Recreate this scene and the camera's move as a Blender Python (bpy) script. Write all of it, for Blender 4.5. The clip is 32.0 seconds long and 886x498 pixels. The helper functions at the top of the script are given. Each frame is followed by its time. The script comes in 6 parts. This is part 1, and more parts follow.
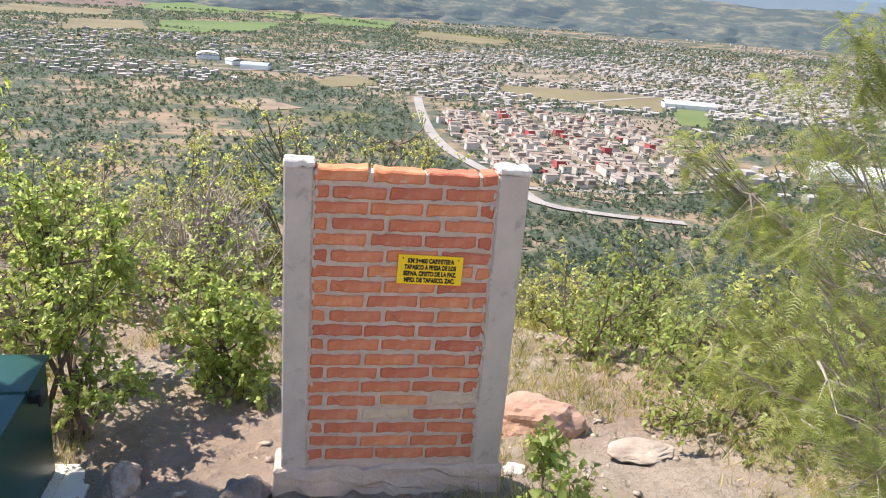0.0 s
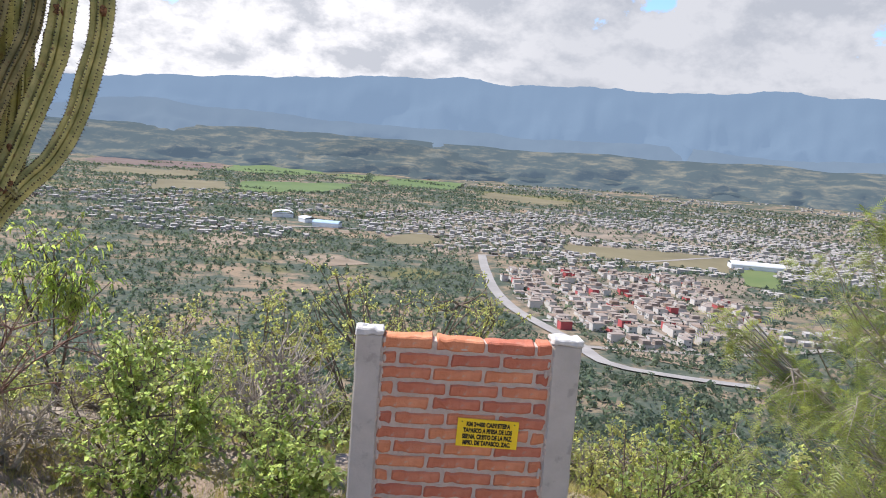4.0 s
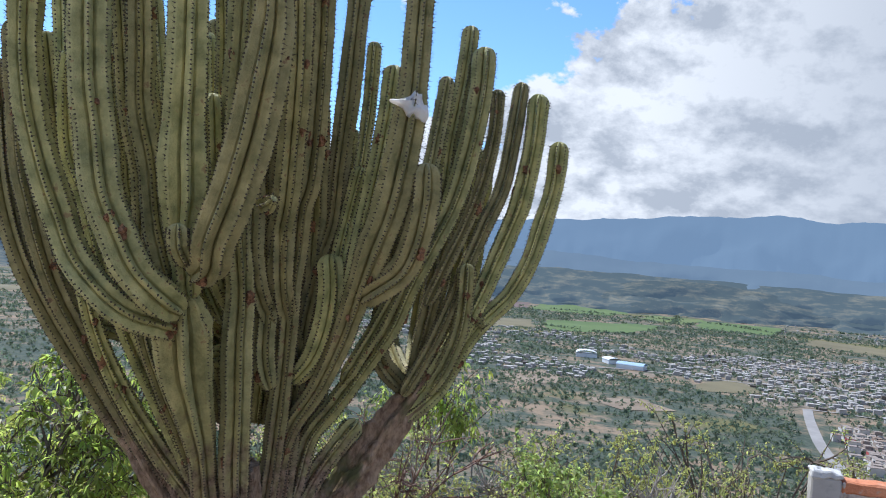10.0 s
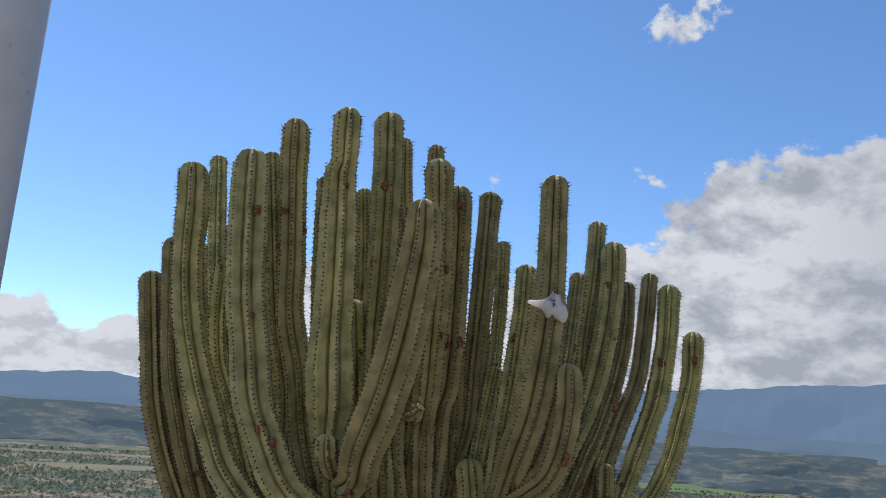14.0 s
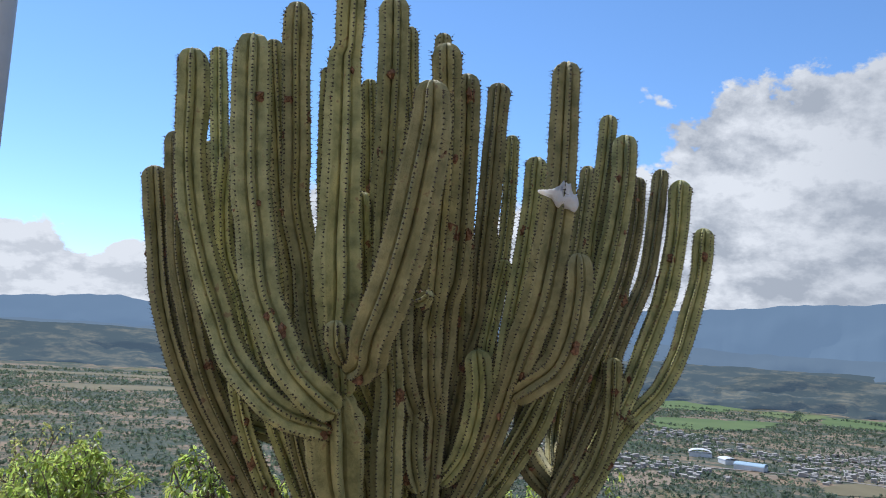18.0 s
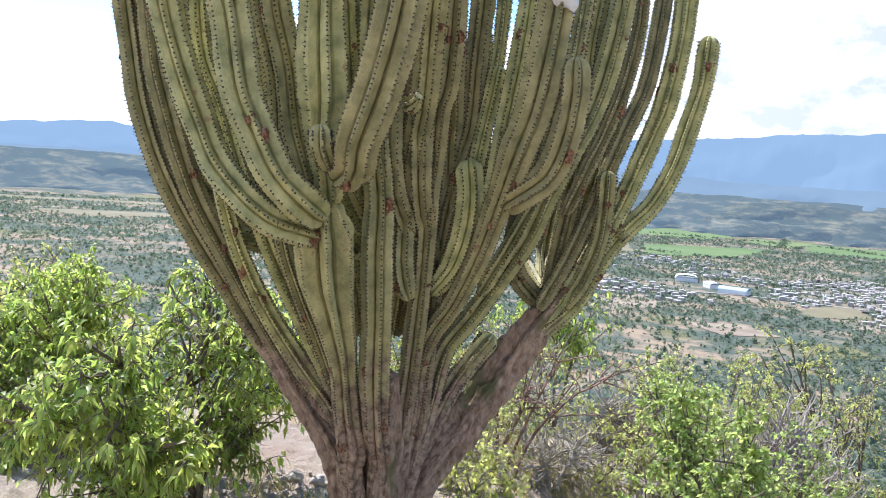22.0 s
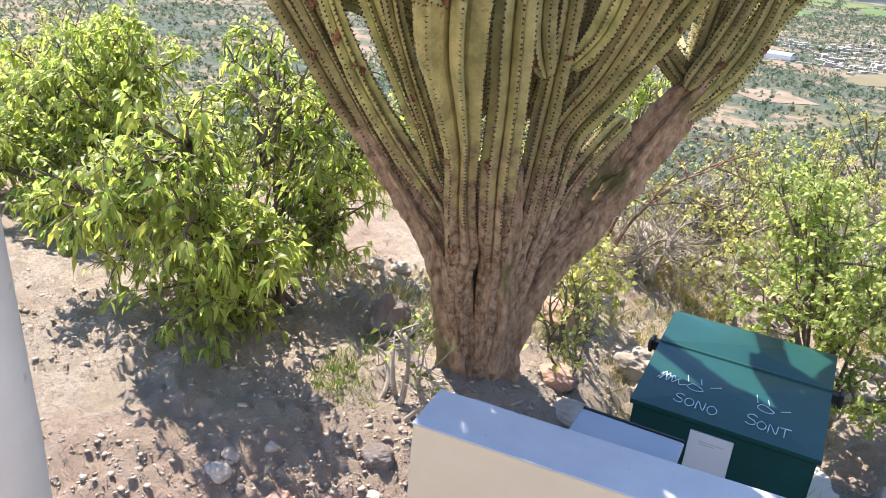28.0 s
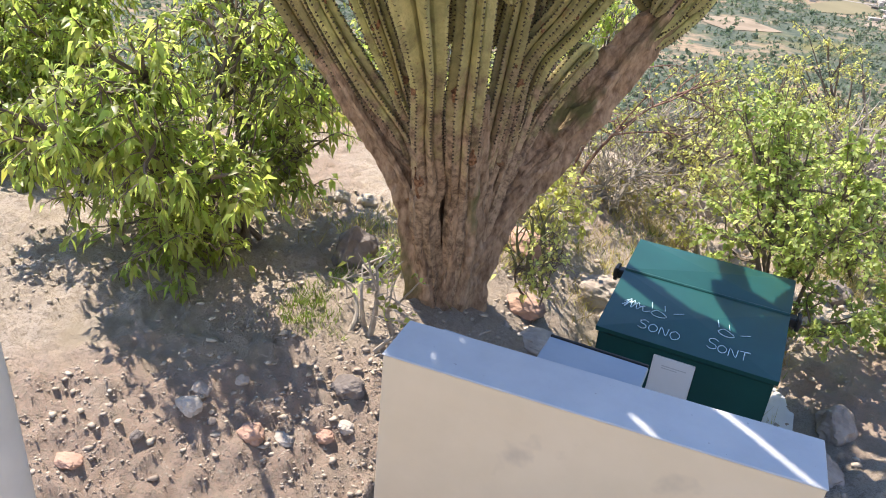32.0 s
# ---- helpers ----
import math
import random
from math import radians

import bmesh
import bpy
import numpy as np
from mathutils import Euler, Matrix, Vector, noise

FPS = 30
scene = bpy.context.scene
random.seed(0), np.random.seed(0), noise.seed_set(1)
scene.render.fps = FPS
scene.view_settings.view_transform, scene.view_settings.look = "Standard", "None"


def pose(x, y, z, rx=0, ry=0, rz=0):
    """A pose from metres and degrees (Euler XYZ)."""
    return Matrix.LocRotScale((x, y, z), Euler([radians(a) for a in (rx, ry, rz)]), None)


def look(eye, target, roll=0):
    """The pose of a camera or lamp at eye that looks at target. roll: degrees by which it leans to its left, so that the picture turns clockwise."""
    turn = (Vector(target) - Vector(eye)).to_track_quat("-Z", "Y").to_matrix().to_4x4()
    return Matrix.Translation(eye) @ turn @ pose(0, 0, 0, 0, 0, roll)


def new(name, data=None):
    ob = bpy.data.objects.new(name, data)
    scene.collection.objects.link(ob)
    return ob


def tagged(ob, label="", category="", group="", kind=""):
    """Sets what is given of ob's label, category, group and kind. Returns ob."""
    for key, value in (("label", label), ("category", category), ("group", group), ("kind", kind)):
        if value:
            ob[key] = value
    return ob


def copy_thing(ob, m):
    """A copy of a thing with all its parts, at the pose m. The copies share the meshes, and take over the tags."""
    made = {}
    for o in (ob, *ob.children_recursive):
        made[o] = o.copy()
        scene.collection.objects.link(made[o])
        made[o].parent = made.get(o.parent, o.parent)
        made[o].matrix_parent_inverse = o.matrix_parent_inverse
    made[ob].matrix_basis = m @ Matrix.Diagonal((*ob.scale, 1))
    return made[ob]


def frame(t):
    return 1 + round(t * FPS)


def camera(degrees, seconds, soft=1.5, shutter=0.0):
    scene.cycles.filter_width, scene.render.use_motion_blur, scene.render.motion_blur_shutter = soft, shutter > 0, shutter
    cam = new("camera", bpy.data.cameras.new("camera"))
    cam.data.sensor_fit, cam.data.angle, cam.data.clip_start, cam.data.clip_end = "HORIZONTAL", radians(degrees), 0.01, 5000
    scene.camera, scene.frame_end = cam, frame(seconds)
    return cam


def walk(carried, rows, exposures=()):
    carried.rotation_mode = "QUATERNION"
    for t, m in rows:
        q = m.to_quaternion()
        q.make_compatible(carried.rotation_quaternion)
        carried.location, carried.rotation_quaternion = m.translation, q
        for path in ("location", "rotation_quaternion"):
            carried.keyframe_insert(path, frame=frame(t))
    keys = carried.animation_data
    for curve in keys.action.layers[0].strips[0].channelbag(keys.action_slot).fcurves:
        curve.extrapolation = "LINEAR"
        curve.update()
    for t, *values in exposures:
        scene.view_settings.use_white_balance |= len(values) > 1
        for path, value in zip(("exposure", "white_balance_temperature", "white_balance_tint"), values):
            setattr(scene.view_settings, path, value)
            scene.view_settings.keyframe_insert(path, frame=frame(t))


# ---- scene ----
cam = camera(58.8, 32.0, soft=1.0)
PATH = [
    (0, (0.225, -0.356, 1.823), (0.541, 1.517, 1.196), 4.5),
    (0.5, (0.262, -0.355, 1.852), (0.581, 1.521, 1.237), 4.3),
    (1, (0.277, -0.341, 1.867), (0.599, 1.542, 1.275), 4.2),
    (1.5, (0.287, -0.36, 1.89), (0.609, 1.534, 1.332), 4.1),
    (2, (0.285, -0.367, 1.902), (0.608, 1.541, 1.398), 4.0),
    (2.5, (0.287, -0.383, 1.919), (0.611, 1.545, 1.495), 4.0),
    (4.5, (0.182, -0.76, 1.956), (0.212, 1.226, 1.72), 4.7),
    (5, (0.19, -0.845, 1.932), (0.106, 1.14, 1.697), 5.0),
    (5.5, (0.215, -0.9, 1.93), (0.028, 1.079, 1.701), 5.0),
    (6, (0.197, -0.917, 1.922), (-0.092, 1.05, 1.709), 5.1),
    (6.5, (0.128, -0.948, 1.908), (-0.24, 1.009, 1.723), 5.1),
    (7, (0.026, -1.012, 1.907), (-0.39, 0.937, 1.744), 5.2),
    (7.5, (-0.06, -1.072, 1.903), (-0.502, 0.874, 1.763), 5.1),
    (8, (-0.121, -1.109, 1.9), (-0.581, 0.834, 1.785), 5.0),
    (8.5, (-0.199, -1.082, 1.899), (-0.682, 0.856, 1.809), 5.0),
    (9, (-0.308, -1.028, 1.897), (-0.825, 0.903, 1.842), 4.9),
    (9.5, (-0.386, -1.019, 1.898), (-0.96, 0.897, 1.897), 4.9),
    (10, (-0.46, -1.054, 1.894), (-1.097, 0.842, 1.933), 4.7),
    (10.5, (-0.565, -1.106, 1.904), (-1.262, 0.767, 1.982), 4.6),
    (11, (-0.614, -1.146, 1.932), (-1.357, 0.708, 2.039), 4.7),
    (11.5, (-0.638, -1.138, 1.973), (-1.422, 0.696, 2.114), 4.6),
    (12, (-0.647, -1.127, 2.0), (-1.468, 0.685, 2.207), 4.6),
    (12.5, (-0.651, -1.127, 2.021), (-1.494, 0.662, 2.315), 4.6),
    (13, (-0.655, -1.134, 2.03), (-1.507, 0.636, 2.405), 4.6),
    (13.5, (-0.657, -1.132, 2.023), (-1.518, 0.621, 2.455), 4.4),
    (15.5, (-0.695, -1.093, 1.937), (-1.563, 0.645, 2.409), 4.1),
    (16, (-0.704, -1.086, 1.918), (-1.573, 0.654, 2.383), 4.1),
    (16.5, (-0.712, -1.071, 1.894), (-1.583, 0.678, 2.322), 3.9),
    (17, (-0.713, -1.063, 1.887), (-1.587, 0.698, 2.255), 3.9),
    (17.5, (-0.712, -1.059, 1.886), (-1.587, 0.713, 2.195), 3.9),
    (18, (-0.71, -1.049, 1.872), (-1.588, 0.729, 2.134), 3.9),
    (18.5, (-0.711, -1.044, 1.86), (-1.588, 0.741, 2.071), 3.9),
    (19, (-0.72, -1.037, 1.846), (-1.594, 0.756, 2.001), 3.9),
    (19.5, (-0.73, -1.021, 1.828), (-1.601, 0.776, 1.922), 3.9),
    (20, (-0.732, -1.005, 1.818), (-1.6, 0.797, 1.85), 4.0),
    (20.5, (-0.729, -0.995, 1.812), (-1.592, 0.809, 1.785), 4.0),
    (21, (-0.729, -0.982, 1.806), (-1.587, 0.823, 1.727), 4.1),
    (21.5, (-0.733, -0.969, 1.795), (-1.584, 0.837, 1.671), 4.1),
    (22, (-0.731, -0.944, 1.791), (-1.575, 0.861, 1.62), 4.1),
    (22.5, (-0.724, -0.881, 1.776), (-1.567, 0.919, 1.554), 4.2),
    (23, (-0.73, -0.805, 1.766), (-1.582, 0.982, 1.481), 4.2),
    (23.5, (-0.814, -0.758, 1.762), (-1.683, 1.01, 1.416), 4.5),
    (24, (-0.968, -0.682, 1.775), (-1.854, 1.067, 1.379), 4.9),
    (24.5, (-1.024, -0.629, 1.798), (-1.913, 1.111, 1.373), 4.8),
    (26.5, (-1.408, -0.501, 1.738), (-2.251, 1.21, 1.134), 5.2),
    (27, (-1.395, -0.501, 1.734), (-2.224, 1.19, 1.062), 5.3),
    (27.5, (-1.41, -0.507, 1.717), (-2.224, 1.173, 1.0), 5.3),
    (28, (-1.413, -0.506, 1.717), (-2.215, 1.161, 0.956), 5.3),
    (28.5, (-1.419, -0.508, 1.712), (-2.208, 1.151, 0.922), 5.2),
    (29, (-1.42, -0.508, 1.712), (-2.199, 1.145, 0.898), 5.2),
    (29.5, (-1.423, -0.512, 1.709), (-2.186, 1.137, 0.873), 5.3),
    (30, (-1.426, -0.507, 1.708), (-2.173, 1.137, 0.848), 5.4),
    (30.5, (-1.434, -0.503, 1.696), (-2.16, 1.141, 0.819), 5.5),
    (31, (-1.424, -0.496, 1.701), (-2.134, 1.146, 0.807), 5.6),
    (31.5, (-1.423, -0.501, 1.712), (-2.116, 1.143, 0.808), 5.8),
    (32, (-1.424, -0.501, 1.71), (-2.103, 1.146, 0.801), 5.9),
]
EXPOSURES = ((0, 1.03, 7100, 13), (2.5, 0.83, 7000, 12), (4.5, 0.58, 6500, 13), (7, 0.5, 6450, 13), (10, 0.36, 5850, 9), (12, 0.08, 5850, 9), (13, -0.07, 6150, 10), (17, -0.04, 6150, 10), (19, 0.38, 5850, 9), (21, 0.98, 6000, 9), (23, 1.33, 5950, 15), (24.5, 1.46, 6000, 17), (27, 1.48, 6700, 14), (32, 1.33, 7000, 13))
walk(cam, [(t, look(eye, target, roll)) for t, eye, target, roll in PATH], EXPOSURES)

# ---- light ----
SUN_EL, SUN_AZ = radians(54), math.atan2(-0.88, 0.475)
TO_SUN = Vector((math.sin(SUN_AZ) * math.cos(SUN_EL), math.cos(SUN_AZ) * math.cos(SUN_EL), math.sin(SUN_EL)))
sun = new("sun", bpy.data.lights.new("sun", "SUN"))
sun.data.energy, sun.data.angle, sun.data.color = 4.3, radians(0.6), (1.0, 0.95, 0.87)
sun.matrix_world = look((0, 0, 30), Vector((0, 0, 30)) - TO_SUN)


def nodes_of(tree):
    tree.nodes.clear()

    def node(kind, **values):
        n = tree.nodes.new(kind)
        for key, value in values.items():
            if key in n.inputs:
                n.inputs[key].default_value = value
            else:
                setattr(n, key, value)
        return n

    def join(a, b):
        tree.links.new(a, b)

    return node, join


def build_sky():
    """Blue sky with banks of fair-weather cumulus over the far range, open towards the sun."""
    world = bpy.data.worlds.new("sky")
    scene.world = world
    world.use_nodes = True
    node, join = nodes_of(world.node_tree)
    sky = node("ShaderNodeTexSky", sky_type="NISHITA", sun_disc=False, sun_elevation=SUN_EL, sun_rotation=SUN_AZ,
               altitude=1700.0, air_density=1.0, dust_density=0.08, ozone_density=3.0)
    coord = node("ShaderNodeTexCoord")
    split = node("ShaderNodeSeparateXYZ")
    join(coord.outputs["Generated"], split.inputs[0])

    def math2(op, a, b=None, c=None):
        n = node("ShaderNodeMath", operation=op)
        for k, v in enumerate((a, b, c)):
            if v is None:
                continue
            if isinstance(v, (int, float)):
                n.inputs[k].default_value = v
            else:
                join(v, n.inputs[k])
        return n.outputs[0]

    # heaped banks: swelling noise in the direction of view, squeezed towards the horizon
    high = math2("POWER", math2("MAXIMUM", split.outputs[2], 0.002), 0.72)
    deck = node("ShaderNodeCombineXYZ")
    join(split.outputs[0], deck.inputs[0]), join(split.outputs[1], deck.inputs[1]), join(math2("MULTIPLY", high, 1.35), deck.inputs[2])
    big = node("ShaderNodeTexNoise", Scale=3.6, Detail=10.0, Roughness=0.55, Distortion=0.35)
    join(deck.outputs[0], big.inputs["Vector"])
    fine = node("ShaderNodeTexNoise", Scale=9.0, Detail=8.0, Roughness=0.62)
    join(deck.outputs[0], fine.inputs["Vector"])
    # the banks stand low in the west and tower towards the north-east
    bearing = math2("ARCTAN2", split.outputs[0], split.outputs[1])
    height = math2("MULTIPLY", math2("ARCSINE", split.outputs[2]), 57.2958)
    tops = node("ShaderNodeValToRGB")
    # unseen southern banks are added tall, to brighten fronts turned from the sun
    stops = ((0, 34), (-100, 8), (-46, 5.5), (-36, 11), (-24, 11.5), (-11, 13.5), (-8, 15.5), (-6, 18.5), (4, 21.5), (16, 28), (60, 26), (110, 30), (180, 34))
    for k, (degrees, top) in enumerate(stops):
        stop = tops.color_ramp.elements[k] if k < 2 else tops.color_ramp.elements.new(1.0)
        stop.position, stop.color = ((degrees if k else -180) + 180) / 360, (top / 40, top / 40, top / 40, 1)
    join(math2("MULTIPLY_ADD", bearing, 0.159155, 0.5), tops.inputs[0])
    over = math2("MULTIPLY", math2("SUBTRACT", math2("MULTIPLY", tops.outputs[0], 40.0), height), 0.05)
    low = math2("MINIMUM", math2("MAXIMUM", math2("MULTIPLY", math2("SUBTRACT", 9.0, height), 0.03), 0.0), 0.15)
    bias = math2("ADD", math2("MINIMUM", math2("MAXIMUM", over, -0.2), 0.12), low)
    dense = math2("ADD", math2("ADD", big.outputs["Fac"], bias), math2("MULTIPLY", math2("SUBTRACT", fine.outputs["Fac"], 0.5), 0.6))
    cover = node("ShaderNodeMapRange", clamp=True)
    cover.inputs[1].default_value, cover.inputs[2].default_value = 0.5, 0.54
    join(dense, cover.inputs[0])
    # billows turned to the sun are white, their undersides grey
    ahead = node("ShaderNodeVectorMath", operation="ADD")
    join(deck.outputs[0], ahead.inputs[0])
    ahead.inputs[1].default_value = (-0.01, 0.006, 0.032)
    beyond = node("ShaderNodeTexNoise", Scale=3.6, Detail=10.0, Roughness=0.55, Distortion=0.35)
    join(ahead.outputs[0], beyond.inputs["Vector"])
    puffs = node("ShaderNodeTexNoise", Scale=9.0, Detail=8.0, Roughness=0.62)
    join(ahead.outputs[0], puffs.inputs["Vector"])
    rise = math2("ADD", math2("SUBTRACT", big.outputs["Fac"], beyond.outputs["Fac"]), math2("MULTIPLY", math2("SUBTRACT", fine.outputs["Fac"], puffs.outputs["Fac"]), 0.8))
    thick = math2("MULTIPLY", math2("SUBTRACT", big.outputs["Fac"], 0.5), 0.4)
    shade = node("ShaderNodeMapRange", clamp=True)
    shade.inputs[1].default_value, shade.inputs[2].default_value = -0.13, 0.045
    shade.inputs[3].default_value, shade.inputs[4].default_value = 0.2, 1.0
    join(math2("SUBTRACT", rise, thick), shade.inputs[0])
    white = node("ShaderNodeMix", data_type="RGBA")
    white.inputs[6].default_value, white.inputs[7].default_value = (2.1, 2.3, 2.65, 1), (4.9, 4.95, 5.1, 1)
    # banks far round from the sun turn less of their lit side this way
    turned = node("ShaderNodeMapRange", clamp=True)
    turned.inputs[1].default_value, turned.inputs[2].default_value = -0.08, 0.2
    turned.inputs[3].default_value, turned.inputs[4].default_value = 1.0, 0.36
    join(split.outputs[0], turned.inputs[0])
    join(math2("MULTIPLY", math2("MAXIMUM", shade.outputs[0], math2("MULTIPLY_ADD", split.outputs[0], -1.5, -0.6)), turned.outputs[0]), white.inputs[0])
    clear = node("ShaderNodeHueSaturation", Saturation=1.08, Value=1.12)
    join(sky.outputs[0], clear.inputs["Color"])
    mixed = node("ShaderNodeMix", data_type="RGBA")
    join(cover.outputs[0], mixed.inputs[0]), join(clear.outputs[0], mixed.inputs[6]), join(white.outputs[2], mixed.inputs[7])
    back = node("ShaderNodeBackground", Strength=0.15)
    join(mixed.outputs[2], back.inputs[0])
    out = node("ShaderNodeOutputWorld")
    join(back.outputs[0], out.inputs[0])


build_sky()


# ---- materials ----
def material(name, a, b, scale=4.0, rough=0.8, bump=0.0, bump_scale=40.0, metal=0.0, island=0.0, random_object=0.0, c=None, c_scale=20.0,
             c_from=0.6, c_to=0.68, through_light=0.0, stretch=None, coat=0.0, spec=0.4, cork=None):
    """A surface that wanders between the colours a and b, with grain, an optional third colour in spots, and relief."""
    m = bpy.data.materials.new(name)
    m.use_nodes = True
    node, join = nodes_of(m.node_tree)
    coord = node("ShaderNodeTexCoord")
    where = coord.outputs["Object"]
    if stretch:
        mapping = node("ShaderNodeMapping")
        mapping.inputs["Scale"].default_value = stretch
        join(where, mapping.inputs["Vector"])
        where = mapping.outputs[0]
    wide = node("ShaderNodeTexNoise", Scale=scale, Detail=6.0, Roughness=0.62)
    join(where, wide.inputs["Vector"])
    ramp = node("ShaderNodeMapRange", clamp=True)
    ramp.inputs[1].default_value, ramp.inputs[2].default_value = 0.32, 0.68
    join(wide.outputs["Fac"], ramp.inputs[0])
    mix = node("ShaderNodeMix", data_type="RGBA")
    join(ramp.outputs[0], mix.inputs[0])
    mix.inputs[6].default_value, mix.inputs[7].default_value = (*a, 1), (*b, 1)
    colour = mix.outputs[2]
    if c:
        spots = node("ShaderNodeTexNoise", Scale=c_scale, Detail=4.0, Roughness=0.6)
        join(where, spots.inputs["Vector"])
        edge = node("ShaderNodeMapRange", clamp=True)
        edge.inputs[1].default_value, edge.inputs[2].default_value = c_from, c_to
        join(spots.outputs["Fac"], edge.inputs[0])
        over = node("ShaderNodeMix", data_type="RGBA")
        join(edge.outputs[0], over.inputs[0]), join(colour, over.inputs[6])
        over.inputs[7].default_value = (*c, 1)
        colour = over.outputs[2]
    if island or random_object:
        source = node("ShaderNodeNewGeometry").outputs["Random Per Island"] if island else node("ShaderNodeObjectInfo").outputs["Random"]
        spread = node("ShaderNodeMapRange")
        amount = island or random_object
        spread.inputs[3].default_value, spread.inputs[4].default_value = 1 - amount, 1 + amount
        join(source, spread.inputs[0])
        vary = node("ShaderNodeHueSaturation")
        join(spread.outputs[0], vary.inputs["Value"]), join(colour, vary.inputs["Color"])
        turn = node("ShaderNodeMapRange")
        turn.inputs[3].default_value, turn.inputs[4].default_value = 0.5 - amount * 0.05, 0.5 + amount * 0.05
        join(source, turn.inputs[0]), join(turn.outputs[0], vary.inputs["Hue"])
        colour = vary.outputs[0]
    if cork:
        # old wood turns corky from the foot upwards, in ragged tongues
        level = node("ShaderNodeSeparateXYZ")
        join(coord.outputs["Object"], level.inputs[0])
        ragged = node("ShaderNodeMath", operation="MULTIPLY_ADD")
        tongue = node("ShaderNodeTexNoise", Scale=11.0, Detail=5.0, Roughness=0.65)
        join(coord.outputs["Object"], tongue.inputs["Vector"]), join(tongue.outputs["Fac"], ragged.inputs[0]), join(level.outputs[2], ragged.inputs[2])
        ragged.inputs[1].default_value = 1.5
        reach = node("ShaderNodeMapRange", clamp=True)
        reach.inputs[1].default_value, reach.inputs[2].default_value = 1.8, 1.3
        join(ragged.outputs[0], reach.inputs[0])
        tone = node("ShaderNodeMix", data_type="RGBA")
        crack = node("ShaderNodeTexNoise", Scale=26.0, Detail=6.0, Roughness=0.7)
        join(coord.outputs["Object"], crack.inputs["Vector"])
        split_bark = node("ShaderNodeMapRange", clamp=True)
        split_bark.inputs[1].default_value, split_bark.inputs[2].default_value = 0.38, 0.6
        join(crack.outputs["Fac"], split_bark.inputs[0])
        join(split_bark.outputs[0], tone.inputs[0])
        tone.inputs[6].default_value, tone.inputs[7].default_value = (*cork[0], 1), (*cork[1], 1)
        over = node("ShaderNodeMix", data_type="RGBA")
        join(reach.outputs[0], over.inputs[0]), join(colour, over.inputs[6]), join(tone.outputs[2], over.inputs[7])
        colour = over.outputs[2]
    shader = node("ShaderNodeBsdfPrincipled", Roughness=rough, Metallic=metal)
    shader.inputs["Specular IOR Level"].default_value = spec
    shader.inputs["Coat Weight"].default_value = coat
    join(colour, shader.inputs["Base Color"])
    if bump:
        grain = node("ShaderNodeTexNoise", Scale=bump_scale, Detail=5.0, Roughness=0.65)
        join(where, grain.inputs["Vector"])
        relief = node("ShaderNodeBump", Strength=bump, Distance=0.01)
        join(grain.outputs["Fac"], relief.inputs["Height"]), join(relief.outputs[0], shader.inputs["Normal"])
    result = shader.outputs[0]
    if through_light:
        veil = node("ShaderNodeBsdfTranslucent")
        lift = node("ShaderNodeHueSaturation", Saturation=1.1, Value=1.9)
        join(colour, lift.inputs["Color"]), join(lift.outputs[0], veil.inputs["Color"])
        both = node("ShaderNodeMixShader")
        both.inputs[0].default_value = through_light
        join(result, both.inputs[1]), join(veil.outputs[0], both.inputs[2])
        result = both.outputs[0]
    out = node("ShaderNodeOutputMaterial")
    join(result, out.inputs[0])
    return m


BRICK = material("fired_brick", (0.5, 0.15, 0.075), (0.66, 0.26, 0.15), 10, 0.92, 0.9, 60, random_object=0.15, c=(0.52, 0.33, 0.25), c_scale=22, c_from=0.6, c_to=0.75)
BRICK_PALE = material("pale_brick", (0.5, 0.4, 0.28), (0.6, 0.5, 0.38), 16, 0.9, 0.4, 90)
MORTAR = material("mortar", (0.48, 0.4, 0.345), (0.62, 0.52, 0.45), 18, 0.95, 0.9, 70)
CONCRETE = material("grey_concrete", (0.42, 0.385, 0.345), (0.52, 0.48, 0.435), 6, 0.92, 0.3, 60, c=(0.36, 0.33, 0.3), c_scale=9)
SUNLIT_TOP = material("sunlit_concrete_top", (0.54, 0.52, 0.49), (0.66, 0.64, 0.61), 20, 0.9, 0.6, 60)
PLASTER = material("cream_plaster", (0.68, 0.58, 0.42), (0.74, 0.635, 0.475), 3, 0.85, 0.08, 140, c=(0.52, 0.45, 0.35), c_scale=3.5, c_from=0.62, c_to=0.8)
TOP_SHADE_AND_PRINT = material("top_shade_and_print_grey", (0.46, 0.47, 0.49), (0.54, 0.55, 0.56), 5, 0.7, 0.1, 80, c=(0.36, 0.36, 0.37), c_scale=30, c_from=0.68, c_to=0.72)
SLAB = material("pale_concrete_slab", (0.62, 0.6, 0.56), (0.74, 0.72, 0.68), 7, 0.9, 0.3, 60)
GREEN_PAINT = material("dark_green_paint", (0.006, 0.05, 0.046), (0.009, 0.068, 0.062), 3, 0.33, 0.03, 12, c=(0.02, 0.092, 0.088), c_scale=60, c_from=0.7, c_to=0.75)
BLACK_METAL = material("black_iron", (0.012, 0.013, 0.014), (0.03, 0.03, 0.03), 20, 0.5, 0.1, 60)
YELLOW = material("yellow_enamel", (0.83, 0.56, 0.012), (0.87, 0.62, 0.02), 6, 0.42)
INK = material("black_ink", (0.012, 0.011, 0.01), (0.02, 0.018, 0.015), 20, 0.6)
WHITE_PAINT = material("white_paint", (0.72, 0.73, 0.74), (0.78, 0.79, 0.8), 3, 0.45, 0.02, 30)
POLE_PAINT = material("weathered_white_paint", (0.56, 0.55, 0.52), (0.66, 0.65, 0.62), 4, 0.5, 0.05, 30, c=(0.45, 0.43, 0.4), c_scale=18, c_from=0.66, c_to=0.74)
